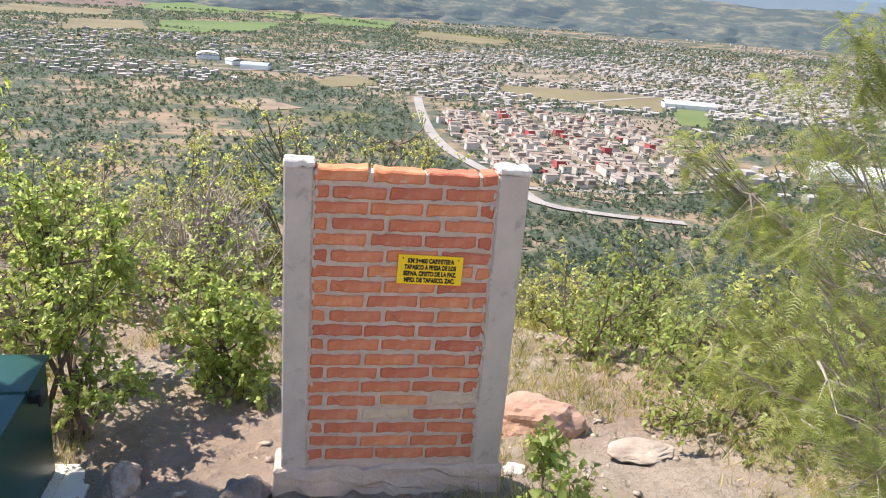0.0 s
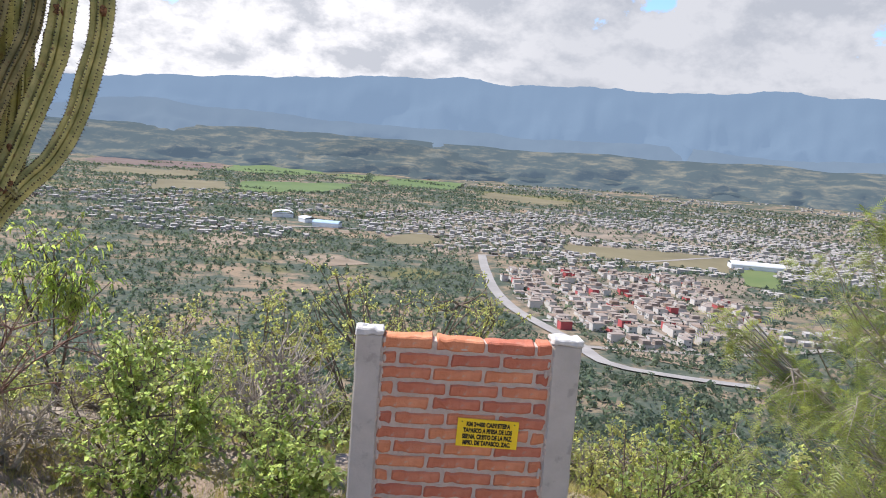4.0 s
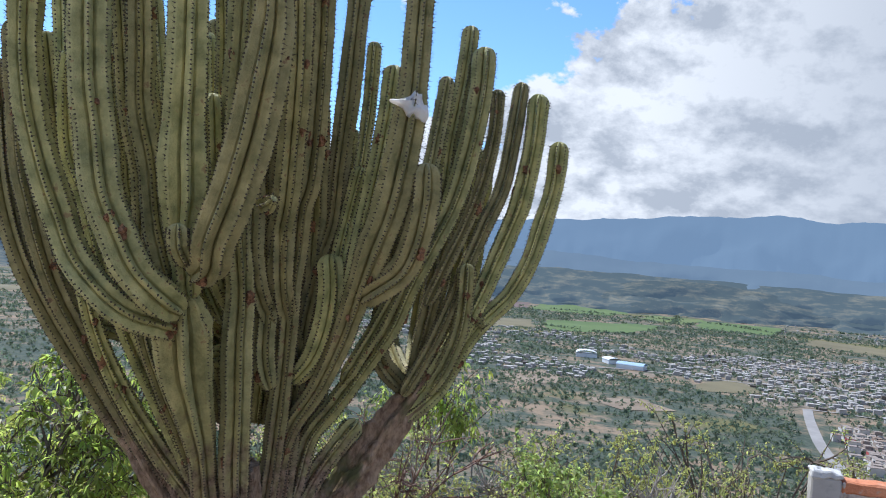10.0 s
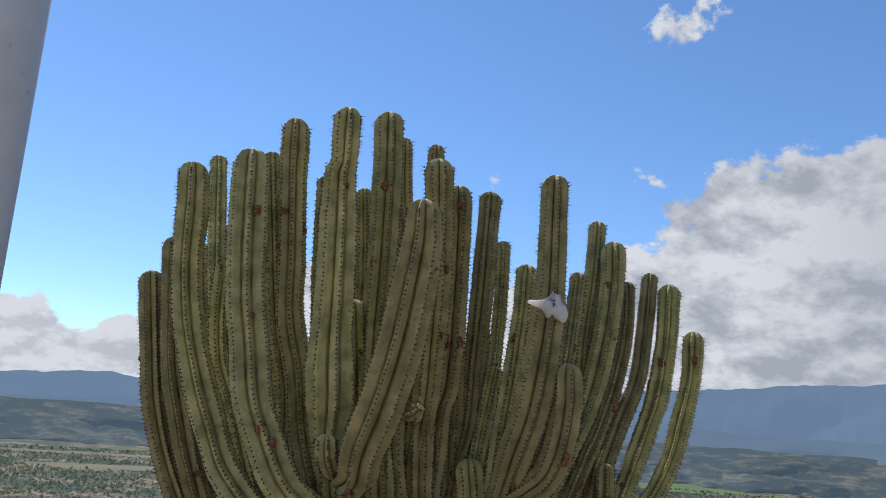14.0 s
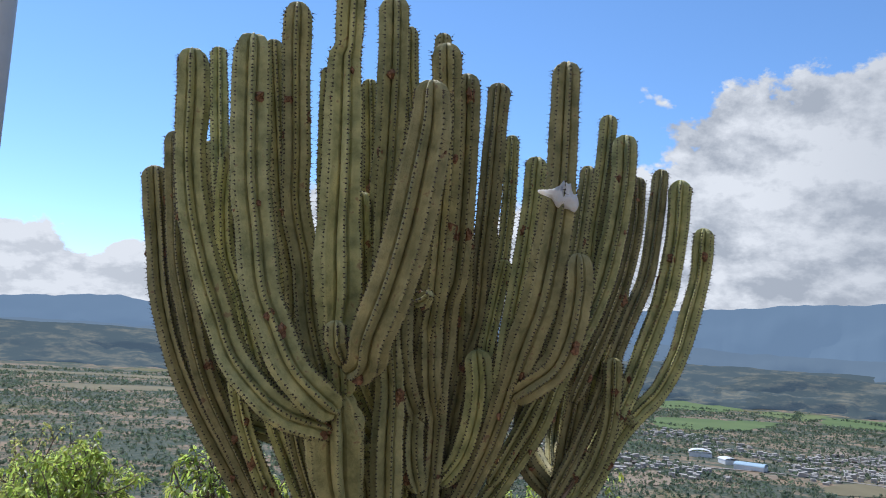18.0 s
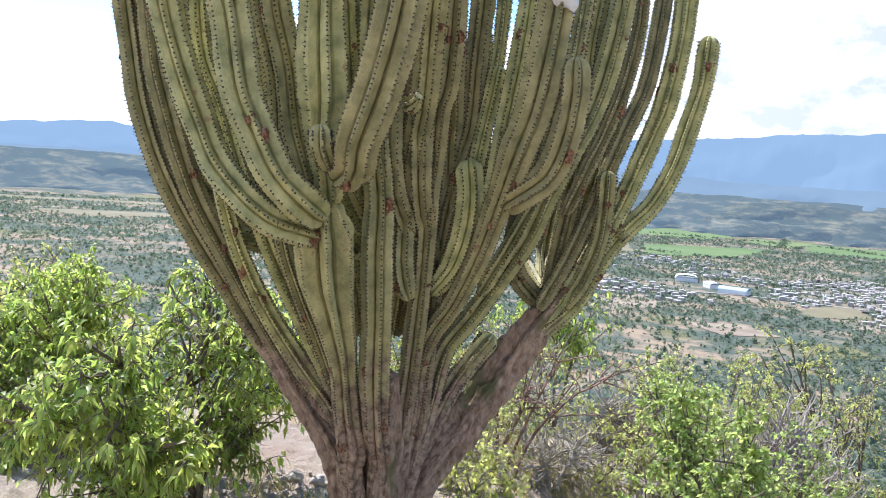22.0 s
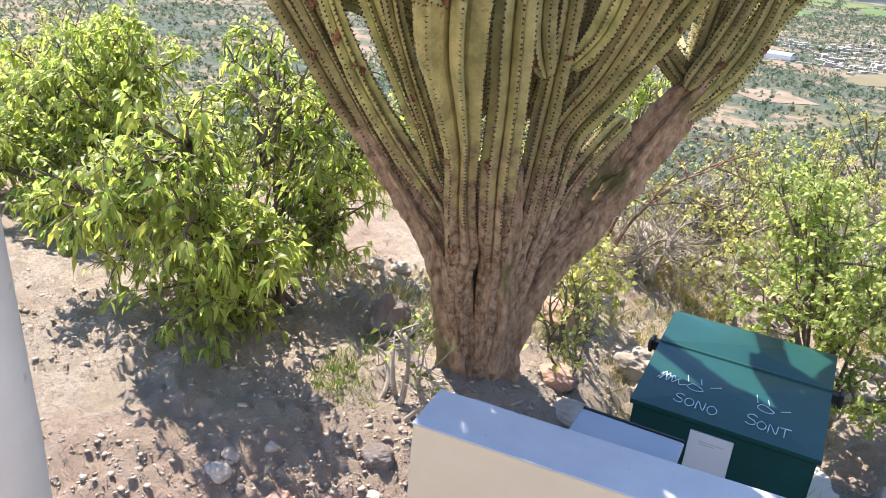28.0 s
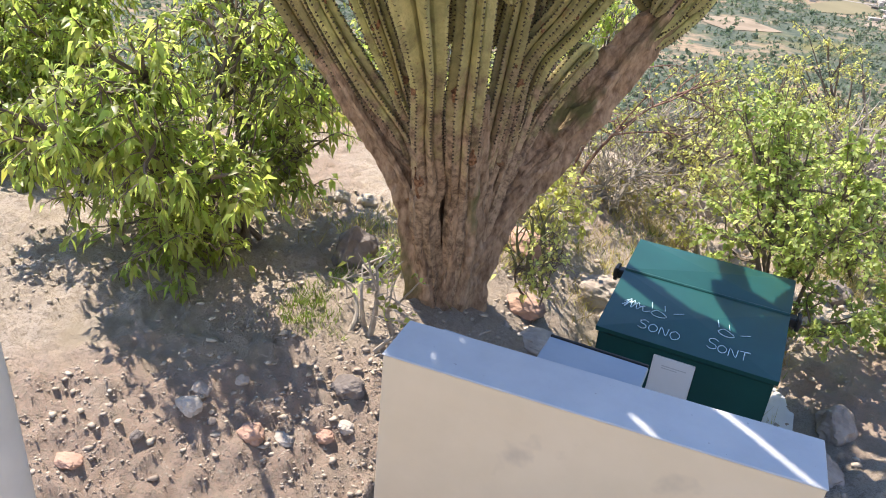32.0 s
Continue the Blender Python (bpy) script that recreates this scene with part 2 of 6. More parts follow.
GREY_METAL = material("blue_grey_metal", (0.3, 0.36, 0.43), (0.36, 0.42, 0.48), 4, 0.45, 0.02, 30)
BAG = material("white_plastic_bag", (0.74, 0.71, 0.67), (0.86, 0.83, 0.8), 30, 0.45, 0.4, 40, through_light=0.3)
CACTUS = material("cactus_skin", (0.225, 0.222, 0.085), (0.55, 0.49, 0.215), 11.0, 0.6, 0.8, 45, random_object=0.26, cork=((0.14, 0.088, 0.056), (0.49, 0.345, 0.23)), c=(0.3, 0.21, 0.1), c_scale=22, c_from=0.62, c_to=0.7)
CACTUS_BARK = material("corky_cactus_bark", (0.15, 0.09, 0.055), (0.52, 0.36, 0.24), 30, 0.95, 1.0, 45, c=(0.14, 0.13, 0.055), c_scale=4, c_from=0.55, c_to=0.66, stretch=(1, 1, 0.45))
SPINE = material("cactus_spines", (0.028, 0.02, 0.014), (0.13, 0.1, 0.065), 60, 0.8)
SCAR = material("brown_scar", (0.07, 0.03, 0.018), (0.42, 0.22, 0.11), 70, 0.95, 0.8, 60)
STONE = material("weathered_stone", (0.23, 0.175, 0.145), (0.42, 0.35, 0.3), 5, 0.93, 0.8, 30, random_object=0.25)
STONE_LOOSE = material("loose_stones", (0.33, 0.27, 0.215), (0.46, 0.385, 0.315), 9, 0.95, 0.4, 60, island=0.18)
WOOD = material("shrub_wood", (0.09, 0.065, 0.048), (0.2, 0.155, 0.12), 14, 0.95, 0.6, 60)
WOOD_PALE = material("dry_grey_wood", (0.27, 0.23, 0.19), (0.42, 0.37, 0.31), 20, 0.95, 0.4, 80)
LEAF_BRIGHT = material("bright_glossy_leaf", (0.175, 0.23, 0.06), (0.38, 0.42, 0.13), 3, 0.4, island=0.35, through_light=0.64, c=(0.4, 0.36, 0.06), c_scale=2.5, c_from=0.66, c_to=0.8)
LEAF_MID = material("mid_green_leaf", (0.19, 0.245, 0.08), (0.38, 0.42, 0.16), 3, 0.42, island=0.35, through_light=0.62)
LEAF_OLIVE = material("olive_leaf", (0.27, 0.29, 0.09), (0.46, 0.45, 0.18), 2, 0.5, island=0.35, through_light=0.6)
LEAF_FERN = material("feathery_leaflet", (0.17, 0.21, 0.055), (0.31, 0.33, 0.11), 2, 0.45, island=0.3, through_light=0.45)
GRASS = material("dry_grass", (0.3, 0.26, 0.1), (0.45, 0.38, 0.18), 3, 0.9, island=0.35, through_light=0.3)
GRASS_GREEN = material("green_weeds", (0.1, 0.15, 0.03), (0.2, 0.24, 0.06), 3, 0.8, island=0.35, through_light=0.3)


# ---- building aids ----
def part(name, bm, mat, parent, label="", smooth=False):
    """Links a bmesh as one mesh object under a thing or a part."""
    mesh = bpy.data.meshes.new(name)
    bm.to_mesh(mesh)
    bm.free()
    return part_mesh(name, mesh, mat, parent, label, smooth)


def part_mesh(name, mesh, mat, parent, label="", smooth=False):
    if mat and not mesh.materials:
        mesh.materials.append(mat)
    if smooth:
        mesh.shade_smooth()
    ob = new(name, mesh)
    ob.parent = parent
    if label:
        tagged(ob, label)
    return ob


def thing(name, label, category, group="", at=(0, 0, 0), turn=0.0, kind=""):
    ob = new(name)
    ob.empty_display_size = 0.1
    ob.matrix_basis = pose(*at, 0, 0, turn)
    return tagged(ob, label, category, group, kind)


def box(x0, y0, z0, x1, y1, z1, bevel=0.0, segments=2, bm=None):
    bm = bm or bmesh.new()
    made = bmesh.ops.create_cube(bm, size=1.0, matrix=Matrix.Translation(((x0 + x1) / 2, (y0 + y1) / 2, (z0 + z1) / 2)) @ Matrix.Diagonal((x1 - x0, y1 - y0, z1 - z0, 1)))
    if bevel:
        edges = list({e for v in made["verts"] for e in v.link_edges})
        bmesh.ops.bevel(bm, geom=edges, offset=bevel, segments=segments, affect="EDGES", profile=0.6)
    return bm


def mesh_of(name, verts, faces, mat=None):
    mesh = bpy.data.meshes.new(name)
    mesh.from_pydata(verts, [], faces)
    mesh.update()
    if mat:
        mesh.materials.append(mat)
    return mesh


def frame_at(path, k):
    """Two directions across a path at its point k."""
    a, b = path[max(k - 1, 0)], path[min(k + 1, len(path) - 1)]
    along = (b - a).normalized()
    side = along.cross(Vector((0.31, 0.95, 0.02))).normalized()
    return side, along.cross(side).normalized()


def tube(path, radii, sides=6, verts=None, faces=None):
    """Adds a tapered round stem along a path to lists of verts and faces."""
    verts, faces = ([], []) if verts is None else (verts, faces)
    first = len(verts)
    for k, p in enumerate(path):
        u, v = frame_at(path, k)
        for s in range(sides):
            a = 2 * math.pi * s / sides
            verts.append(p + (u * math.cos(a) + v * math.sin(a)) * radii[k])
    for k in range(len(path) - 1):
        for s in range(sides):
            i, j = first + k * sides + s, first + k * sides + (s + 1) % sides
            faces.append((i, j, j + sides, i + sides))
    faces.append(tuple(first + (len(path) - 1) * sides + s for s in range(sides)))
    return verts, faces


def bezier(points, steps):
    """A smooth path by de Casteljau's rule."""
    out = []
    for n in range(steps + 1):
        t, row = n / steps, [Vector(p) for p in points]
        while len(row) > 1:
            row = [a.lerp(b, t) for a, b in zip(row, row[1:])]
        out.append(row[0])
    return out


def smooth_path(points, step=0.035):
    """A Catmull-Rom path through points, in even steps."""
    pts = [Vector(p) for p in points]
    ends = [pts[0] * 2 - pts[1], *pts, pts[-1] * 2 - pts[-2]]
    fine = []
    for k in range(1, len(ends) - 2):
        p0, p1, p2, p3 = ends[k - 1:k + 3]
        for n in range(24):
            t = n / 24
            fine.append(0.5 * (2 * p1 + (p2 - p0) * t + (2 * p0 - 5 * p1 + 4 * p2 - p3) * t * t + (3 * p1 - p0 - 3 * p2 + p3) * t ** 3))
    fine.append(pts[-1])
    out, run = [fine[0]], 0.0
    for a, b in zip(fine, fine[1:]):
        run += (b - a).length
        if run >= step:
            out.append(b)
            run = 0.0
    if (out[-1] - fine[-1]).length > 0.004:
        out.append(fine[-1])
    return out


# ---- ground ----
def swell(x, y, scale, seed=0.0):
    return noise.noise(Vector((x * scale + seed, y * scale - seed, seed * 0.37)))


def ground_z(x, y, fine=True):
    """The height of the ground: a hillside shelf that falls away to a plain a hundred and thirty metres below."""
    d = math.hypot(x + 1.2, y - 0.5)
    across = (x + 3.3) * 0.82 - (y - 1.7) * 0.57
    bank = min(1.0, max(0.0, min((-1.55 - x) / 1.15, (1.25 - across) / 1.25)))
    shelf = -0.62 + 0.33 * bank * bank * (3 - 2 * bank) + (0.1 * (3 - y) if y > 2.0 else 0.1 + 0.2 * max(0.0, 0.6 - max(y, -2.0)))
    shelf -= 0.24 * math.exp(-((x + 1.4) / 0.75) ** 2 - ((y - 3.0) / 0.8) ** 2)
    fall = max(0.0, d - 6.0)
    ahead = min(1.0, max(0.0, (y + 8 + abs(x) * 0.4) / 16))
    drop = 0.45 * fall * min(1.0, 0.5 + fall / 12) * ahead
    z = shelf - 130 * math.tanh(drop / 130)
    z -= (shelf + 0.6) * min(1, d / 400)
    if fine and d < 60:
        keep = min(1.0, max(0.0, (d - 2.2) / 2))
        z += 0.035 * swell(x, y, 1.1, 3) + 0.026 * swell(x, y, 4.3, 8)
        if d < 7:
            z += 0.02 * swell(x, y, 9.0, 4) + 0.045 * abs(swell(x, y, 13.0, 6)) + 0.02 * swell(x, y, 29.0, 9)
        z += + 0.25 * keep * min(1, d / 14) * swell(x, y, 0.23, 5)
    if d > 60:
        z += 1.6 * min(1, d / 900) * swell(x, y, 0.006, 2) + 14 * max(0, min(1, (d - 2300) / 900)) * max(0, swell(x, y, 0.0011, 7))
    return z


def build_ground():
    spokes = 720
    radii = [0.06 * k for k in range(3, 17)] + [0.985 + 0.026 * k for k in range(190)]
    while radii[-1] < 4880:
        radii.append(radii[-1] * 1.034)
    rings = len(radii)
    verts, faces = [Vector((-1.2, 0.5, ground_z(-1.2, 0.5)))], []
    for r in radii:
        for s in range(spokes):
            a = 2 * math.pi * s / spokes
            x, y = -1.2 + r * math.sin(a), 0.5 + r * math.cos(a)
            verts.append(Vector((x, y, ground_z(x, y))))
    for s in range(spokes):
        faces.append((0, 1 + (s + 1) % spokes, 1 + s))
    for k in range(rings - 1):
        for s in range(spokes):
            i, j = 1 + k * spokes + s, 1 + k * spokes + (s + 1) % spokes
            faces.append((i, j, j + spokes, i + spokes))
    ob = new("ground", mesh_of("ground", verts, faces, GROUND))
    ob.data.shade_smooth()
    return tagged(ob, "dusty hillside soil falling to a wide scrub-covered valley plain", "ground", kind="structure")


def ground_material():
    """Dusty soil near by; on the plain, scrub, pasture and bare earth in patches."""
    m = bpy.data.materials.new("hillside_and_plain")
    m.use_nodes = True
    node, join = nodes_of(m.node_tree)
    coord = node("ShaderNodeTexCoord")
    where = coord.outputs["Object"]

    def tex(scale, detail=6.0, rough=0.6):
        n = node("ShaderNodeTexNoise", Scale=scale, Detail=detail, Roughness=rough)
        join(where, n.inputs["Vector"])
        return n.outputs["Fac"]

    def band(value, a, b):
        n = node("ShaderNodeMapRange", clamp=True)
        n.inputs[1].default_value, n.inputs[2].default_value = a, b
        join(value, n.inputs[0])
        return n.outputs[0]

    def mix(f, a, b):
        n = node("ShaderNodeMix", data_type="RGBA")
        join(f, n.inputs[0])
        for k, v in ((6, a), (7, b)):
            if isinstance(v, tuple):
                n.inputs[k].default_value = (*v, 1)
            else:
                join(v, n.inputs[k])
        return n.outputs[2]

    soil = mix(band(tex(1.4), 0.35, 0.65), (0.43, 0.355, 0.285), (0.56, 0.47, 0.385))
    soil = mix(band(tex(0.5), 0.46, 0.58), soil, (0.43, 0.315, 0.25))
    soil = mix(band(tex(38, 3), 0.55, 0.66), soil, (0.33, 0.265, 0.21))
    soil = mix(band(tex(5.5, 7, 0.75), 0.5, 0.66), soil, (0.37, 0.3, 0.24))
    soil = mix(band(tex(95, 4, 0.7), 0.5, 0.62), soil, (0.36, 0.295, 0.235))
    soil = mix(band(tex(13, 5, 0.7), 0.62, 0.72), soil, (0.54, 0.46, 0.38))
    soil = mix(band(tex(0.9, 4), 0.58, 0.68), soil, (0.4, 0.335, 0.25))
    # scrub tones are shifted paler and bluer, painting in the plain's haze
    scrub = mix(band(tex(0.11, 8, 0.75), 0.4, 0.62), (0.05, 0.07, 0.053), (0.108, 0.12, 0.088))
    scrub = mix(band(tex(0.012, 8, 0.75), 0.48, 0.58), scrub, (0.27, 0.2, 0.135))
    scrub = mix(band(tex(0.0022, 5, 0.6), 0.58, 0.62), scrub, (0.15, 0.14, 0.062))
    split = node("ShaderNodeSeparateXYZ")
    join(where, split.inputs[0])
    deep = node("ShaderNodeMapRange", clamp=True)
    deep.inputs[1].default_value, deep.inputs[2].default_value = -2.5, -14.0
    join(split.outputs[2], deep.inputs[0])
    colour = mix(deep.outputs[0], soil, scrub)
    shader = node("ShaderNodeBsdfPrincipled", Roughness=0.97)
    shader.inputs["Specular IOR Level"].default_value = 0.2
    join(colour, shader.inputs["Base Color"])
    relief = node("ShaderNodeBump", Strength=1.0, Distance=0.035)
    join(tex(22, 9, 0.82), relief.inputs["Height"]), join(relief.outputs[0], shader.inputs["Normal"])
    out = node("ShaderNodeOutputMaterial")
    join(shader.outputs[0], out.inputs[0])
    return m


GROUND = ground_material()
build_ground()


def build_range(name, radius, crest, rough, mat, label, deep=620):
    """A range of hills round the plain; crest gives the height over the eye by the bearing in degrees."""
    verts, faces, rows = [], [], 26
    bearings = [-100 + 0.25 * k for k in range(741)]
    for n, az in enumerate(bearings):
        a = radians(az)
        top = radius * math.tan(radians(crest(az))) + rough * (2.2 * noise.noise(Vector((az * 0.33, 4.7, radius))) + noise.noise(Vector((az * 0.9, 1.7, radius))) + 0.5 * noise.noise(Vector((az * 2.7, 5.1, radius))))
        for k in range(rows):
            f = k / (rows - 1)
            spur = 330 * (1 - f) * (noise.noise(Vector((az * 0.22, f * 2.2, 9.0))) + 0.5 * noise.noise(Vector((az * 0.6, f * 5.0, 4.0))) + 0.35 * abs(noise.noise(Vector((az * 1.3, f * 2.0, 6.0)))))
            r = radius - deep * (1 - f) + spur
            fold = 0.13 * (top + 136) * math.sin(math.pi * f) * noise.noise(Vector((az * 0.35, f * 4.0, 2.0))) + 0.07 * (top + 136) * math.sin(math.pi * f) * noise.noise(Vector((az * 1.1, f * 7.0, 7.0)))
            verts.append(Vector((r * math.sin(a), r * math.cos(a), -136 + (top + 136) * f ** 1.25 + fold)))
    for n in range(len(bearings) - 1):
        for k in range(rows - 1):
            i = n * rows + k
            faces.append((i, i + rows, i + rows + 1, i + 1))
    ob = new(name, mesh_of(name, verts, faces, mat))
    ob.data.shade_smooth()
    return tagged(ob, label, "mountains", kind="structure")


def haze_glow_material(name, colour, glow):
    """A distant surface whose haze of lit air is put in as an even blue glow."""
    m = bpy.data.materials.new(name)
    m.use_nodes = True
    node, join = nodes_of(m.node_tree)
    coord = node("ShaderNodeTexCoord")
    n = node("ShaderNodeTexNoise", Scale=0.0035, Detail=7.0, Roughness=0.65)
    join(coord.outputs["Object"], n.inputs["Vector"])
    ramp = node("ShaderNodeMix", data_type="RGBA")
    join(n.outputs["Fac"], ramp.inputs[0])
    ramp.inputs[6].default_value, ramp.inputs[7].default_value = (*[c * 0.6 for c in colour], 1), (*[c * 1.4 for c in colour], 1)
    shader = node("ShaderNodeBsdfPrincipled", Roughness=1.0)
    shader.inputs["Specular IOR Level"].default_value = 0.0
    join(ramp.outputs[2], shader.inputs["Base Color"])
    # emission stands in for the air's haze; nothing here is a light source
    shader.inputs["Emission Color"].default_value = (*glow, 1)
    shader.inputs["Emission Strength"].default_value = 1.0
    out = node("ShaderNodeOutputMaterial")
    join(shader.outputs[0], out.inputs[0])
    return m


def crest_far(az):
    """Long blue skyline: low in the west, rising to flat-topped mesas in the north and east."""
    base = 1.7 + 3.3 / (1 + math.exp(-(az + 18) / 9.0))
    for centre, high, wide in ((4, 0.3, 3.2), (-1.5, 0.15, 2), (25.8, 0.45, 2.6), (14, 0.15, 3), (-49, 0.5, 4), (-36, 0.2, 6), (36, 0.25, 4)):
        base += high * math.exp(-((az - centre) / wide) ** 2)
    return base


def crest_near(az):
    """A long low wooded ridge on the plain below the skyline."""
    return -2.0 + 0.25 * noise.noise(Vector((az * 0.07, 3.3, 0.5))) + 2.3 * math.exp(-((az + 1) / 9.0) ** 2) + 1.2 * math.exp(-((az - 24) / 12.0) ** 2) + 1.4 * math.exp(-((az + 62) / 10.0) ** 2)


def crest_middle(az):
    """Paler hills at the feet of the mountains."""
    return 1.35 + 0.4 * noise.noise(Vector((az * 0.06, 6.3, 1.5))) + 0.25 * noise.noise(Vector((az * 0.2, 2.3, 1.5))) + 0.7 * math.exp(-((az + 17) / 4.0) ** 2) - 0.9 / (1 + math.exp((az + 24) / 4.0))


build_range("mountains", 4750, crest_far, 9, haze_glow_material("haze_glow_mountains", (0.02, 0.026, 0.03), (0.145, 0.215, 0.32)), "long mountain range closing the valley, its blue haze put in as glow")
build_range("middle_hills", 4350, crest_middle, 6, haze_glow_material("haze_glow_hills", (0.03, 0.036, 0.036), (0.125, 0.18, 0.26)), "hills at the feet of the mountains, their pale haze put in as glow")


def crest_slope(az):
    """The plain tilting up to the feet of the mountains."""
    return 0.35 + 0.3 * noise.noise(Vector((az * 0.05, 8.1, 0.5))) + 0.14 * noise.noise(Vector((az * 0.3, 2.1, 0.5)))


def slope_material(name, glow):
    """Plain with long strips of pale fields, its haze put in as a glow."""
    m = haze_glow_material(name, (0.06, 0.066, 0.05), glow)
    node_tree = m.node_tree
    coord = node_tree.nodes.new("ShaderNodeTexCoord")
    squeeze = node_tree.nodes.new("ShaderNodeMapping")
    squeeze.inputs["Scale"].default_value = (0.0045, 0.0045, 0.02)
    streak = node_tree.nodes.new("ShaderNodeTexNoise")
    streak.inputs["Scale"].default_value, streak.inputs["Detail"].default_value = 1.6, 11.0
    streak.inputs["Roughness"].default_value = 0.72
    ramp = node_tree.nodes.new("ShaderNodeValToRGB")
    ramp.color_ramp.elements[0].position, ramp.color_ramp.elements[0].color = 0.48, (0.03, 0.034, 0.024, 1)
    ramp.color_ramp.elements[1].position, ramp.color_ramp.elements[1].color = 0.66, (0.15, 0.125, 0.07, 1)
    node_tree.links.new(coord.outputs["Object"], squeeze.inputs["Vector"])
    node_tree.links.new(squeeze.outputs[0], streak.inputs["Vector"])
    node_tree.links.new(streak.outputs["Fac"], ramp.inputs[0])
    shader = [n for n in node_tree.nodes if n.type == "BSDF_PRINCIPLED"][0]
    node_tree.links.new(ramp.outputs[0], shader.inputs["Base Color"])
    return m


# ridge and slopes carry the haze before them as bluish emission
build_range("foothills", 3900, crest_near, 5, slope_material("haze_glow_ridge", (0.052, 0.078, 0.11)), "long low wooded ridge before the mountains, its haze put in as glow")
build_range("far_slopes", 4100, crest_slope, 3, slope_material("haze_glow_plain", (0.064, 0.094, 0.13)), "far plain with strips of dry fields below the mountains, its haze put in as glow", 800)


# ---- brick wall panel with the road sign ----
WALL_Y, WALL_X0, WALL_X1, WALL_TOP, WALL_FOOT = 3.0, 0.075, 1.165, 1.065, -0.5


def build_brick_wall():
    wall = thing("brick_wall", "red brick panel between two grey concrete posts on a rubble footing", "wall")
    inner0, inner1, deep = WALL_X0 + 0.125, WALL_X1 - 0.14, 0.13
    for x0, x1 in ((WALL_X0, inner0), (inner1, WALL_X1)):
        bm = box(x0, WALL_Y, WALL_FOOT - 0.05, x1, WALL_Y + deep + 0.01, WALL_TOP - 0.012, 0.008, 1)
        bmesh.ops.subdivide_edges(bm, edges=[e for e in bm.edges if abs(e.verts[0].co.z - e.verts[1].co.z) > 0.5], cuts=18)
        for v in bm.verts:
            v.co.x += 0.004 * noise.noise(v.co * 7)
            v.co.y += 0.003 * noise.noise(v.co * 9 + Vector((3, 0, 0)))
        part("post", bm, CONCRETE, wall, "grey rendered concrete post")
        # caps are coloured whiter than the posts to show sun on their tops
        bm = box(x0 - 0.004, WALL_Y - 0.004, WALL_TOP - 0.012, x1 + 0.006, WALL_Y + deep + 0.014, WALL_TOP + 0.016, 0.006, 1)
        bmesh.ops.subdivide_edges(bm, edges=bm.edges[:], cuts=4, use_grid_fill=True)
        for v in bm.verts:
            v.co += Vector((0.006, 0.006, 0.012)) * noise.noise(v.co * 30)
        part("post_cap", bm, SUNLIT_TOP, wall, "rough cap of the post, the sun on it put into white colour")
    part("mortar_bed", box(inner0 - 0.002, WALL_Y + 0.012, WALL_FOOT, inner1 + 0.002, WALL_Y + deep - 0.02, WALL_TOP - 0.028), MORTAR, wall, "grey mortar between the bricks")
    rng = random.Random(4)
    course, brick_w, gap = 0.0738, 0.234, 0.016
    shapes = {}

    def brick_mesh(width, variant):
        key = (round(width, 3), variant)
        if key not in shapes:
            bm = box(0, 0, 0, width, 0.118, 0.054, 0.007, 1)
            bmesh.ops.subdivide_edges(bm, edges=[e for e in bm.edges if abs(e.verts[0].co.x - e.verts[1].co.x) > 0.03], cuts=5)
            for v in bm.verts:
                v.co += Vector((0.01, 0.006, 0.009)) * noise.noise(v.co * 24 + Vector((variant * 5.1, 0, 0)))
            mesh = bpy.data.meshes.new("brick")
            bm.to_mesh(mesh)
            bm.free()
            shapes[key] = mesh
        return shapes[key]

    row, z = 0, WALL_TOP - 0.069
    pale = {(15, 3), (16, 1)}
    while z > WALL_FOOT + 0.05:
        x, n = inner0 + 0.006, 0
        first = brick_w if row % 2 == 0 else 0.062
        while x < inner1 - 0.02:
            width = min(first if n == 0 else brick_w, inner1 - 0.006 - x)
            if width > 0.025:
                mat = BRICK_PALE if (row, n) in pale else BRICK
                source = brick_mesh(width, rng.randrange(9) + (20 if mat is BRICK_PALE else 0))
                ob = part_mesh("brick", source, mat, wall)
                ob.matrix_basis = pose(x + rng.uniform(-0.003, 0.003), WALL_Y + 0.003 + rng.uniform(-0.003, 0.003), z + rng.uniform(-0.003, 0.003), 0, rng.uniform(-1.0, 1.0), rng.uniform(-0.8, 0.8))
            x += width + gap + rng.uniform(-0.003, 0.003)
            n += 1
        row, z = row + 1, z - course
    # mortar smeared proud of the joints next to the posts
    bm = bmesh.new()
    for k in range(150):
        edge = inner0 + 0.004 if k % 2 else inner1 - 0.006
        p = Vector((edge + rng.gauss(0, 0.008), WALL_Y + 0.004, rng.uniform(WALL_FOOT, WALL_TOP - 0.03)))
        bmesh.ops.create_icosphere(bm, subdivisions=1, radius=rng.uniform(0.006, 0.014), matrix=Matrix.Translation(p) @ Matrix.Diagonal((0.8, 0.5, 1.6, 1)))
    for k in range(150):
        p = Vector((rng.uniform(inner0, inner1), WALL_Y + 0.006, WALL_TOP - 0.066 - course * rng.randrange(20) - 0.01 + rng.gauss(0, 0.005)))
        bmesh.ops.create_icosphere(bm, subdivisions=1, radius=rng.uniform(0.005, 0.011), matrix=Matrix.Translation(p) @ Matrix.Diagonal((rng.uniform(1.0, 3.2), 0.4, 0.7, 1)))
    part("mortar_smear", bm, MORTAR, wall, "rough mortar squeezed out along the posts")
    bm = box(WALL_X0 - 0.03, WALL_Y - 0.012, WALL_FOOT - 0.4, WALL_X1 + 0.02, WALL_Y + deep + 0.05, WALL_FOOT + 0.055, 0.012, 1)
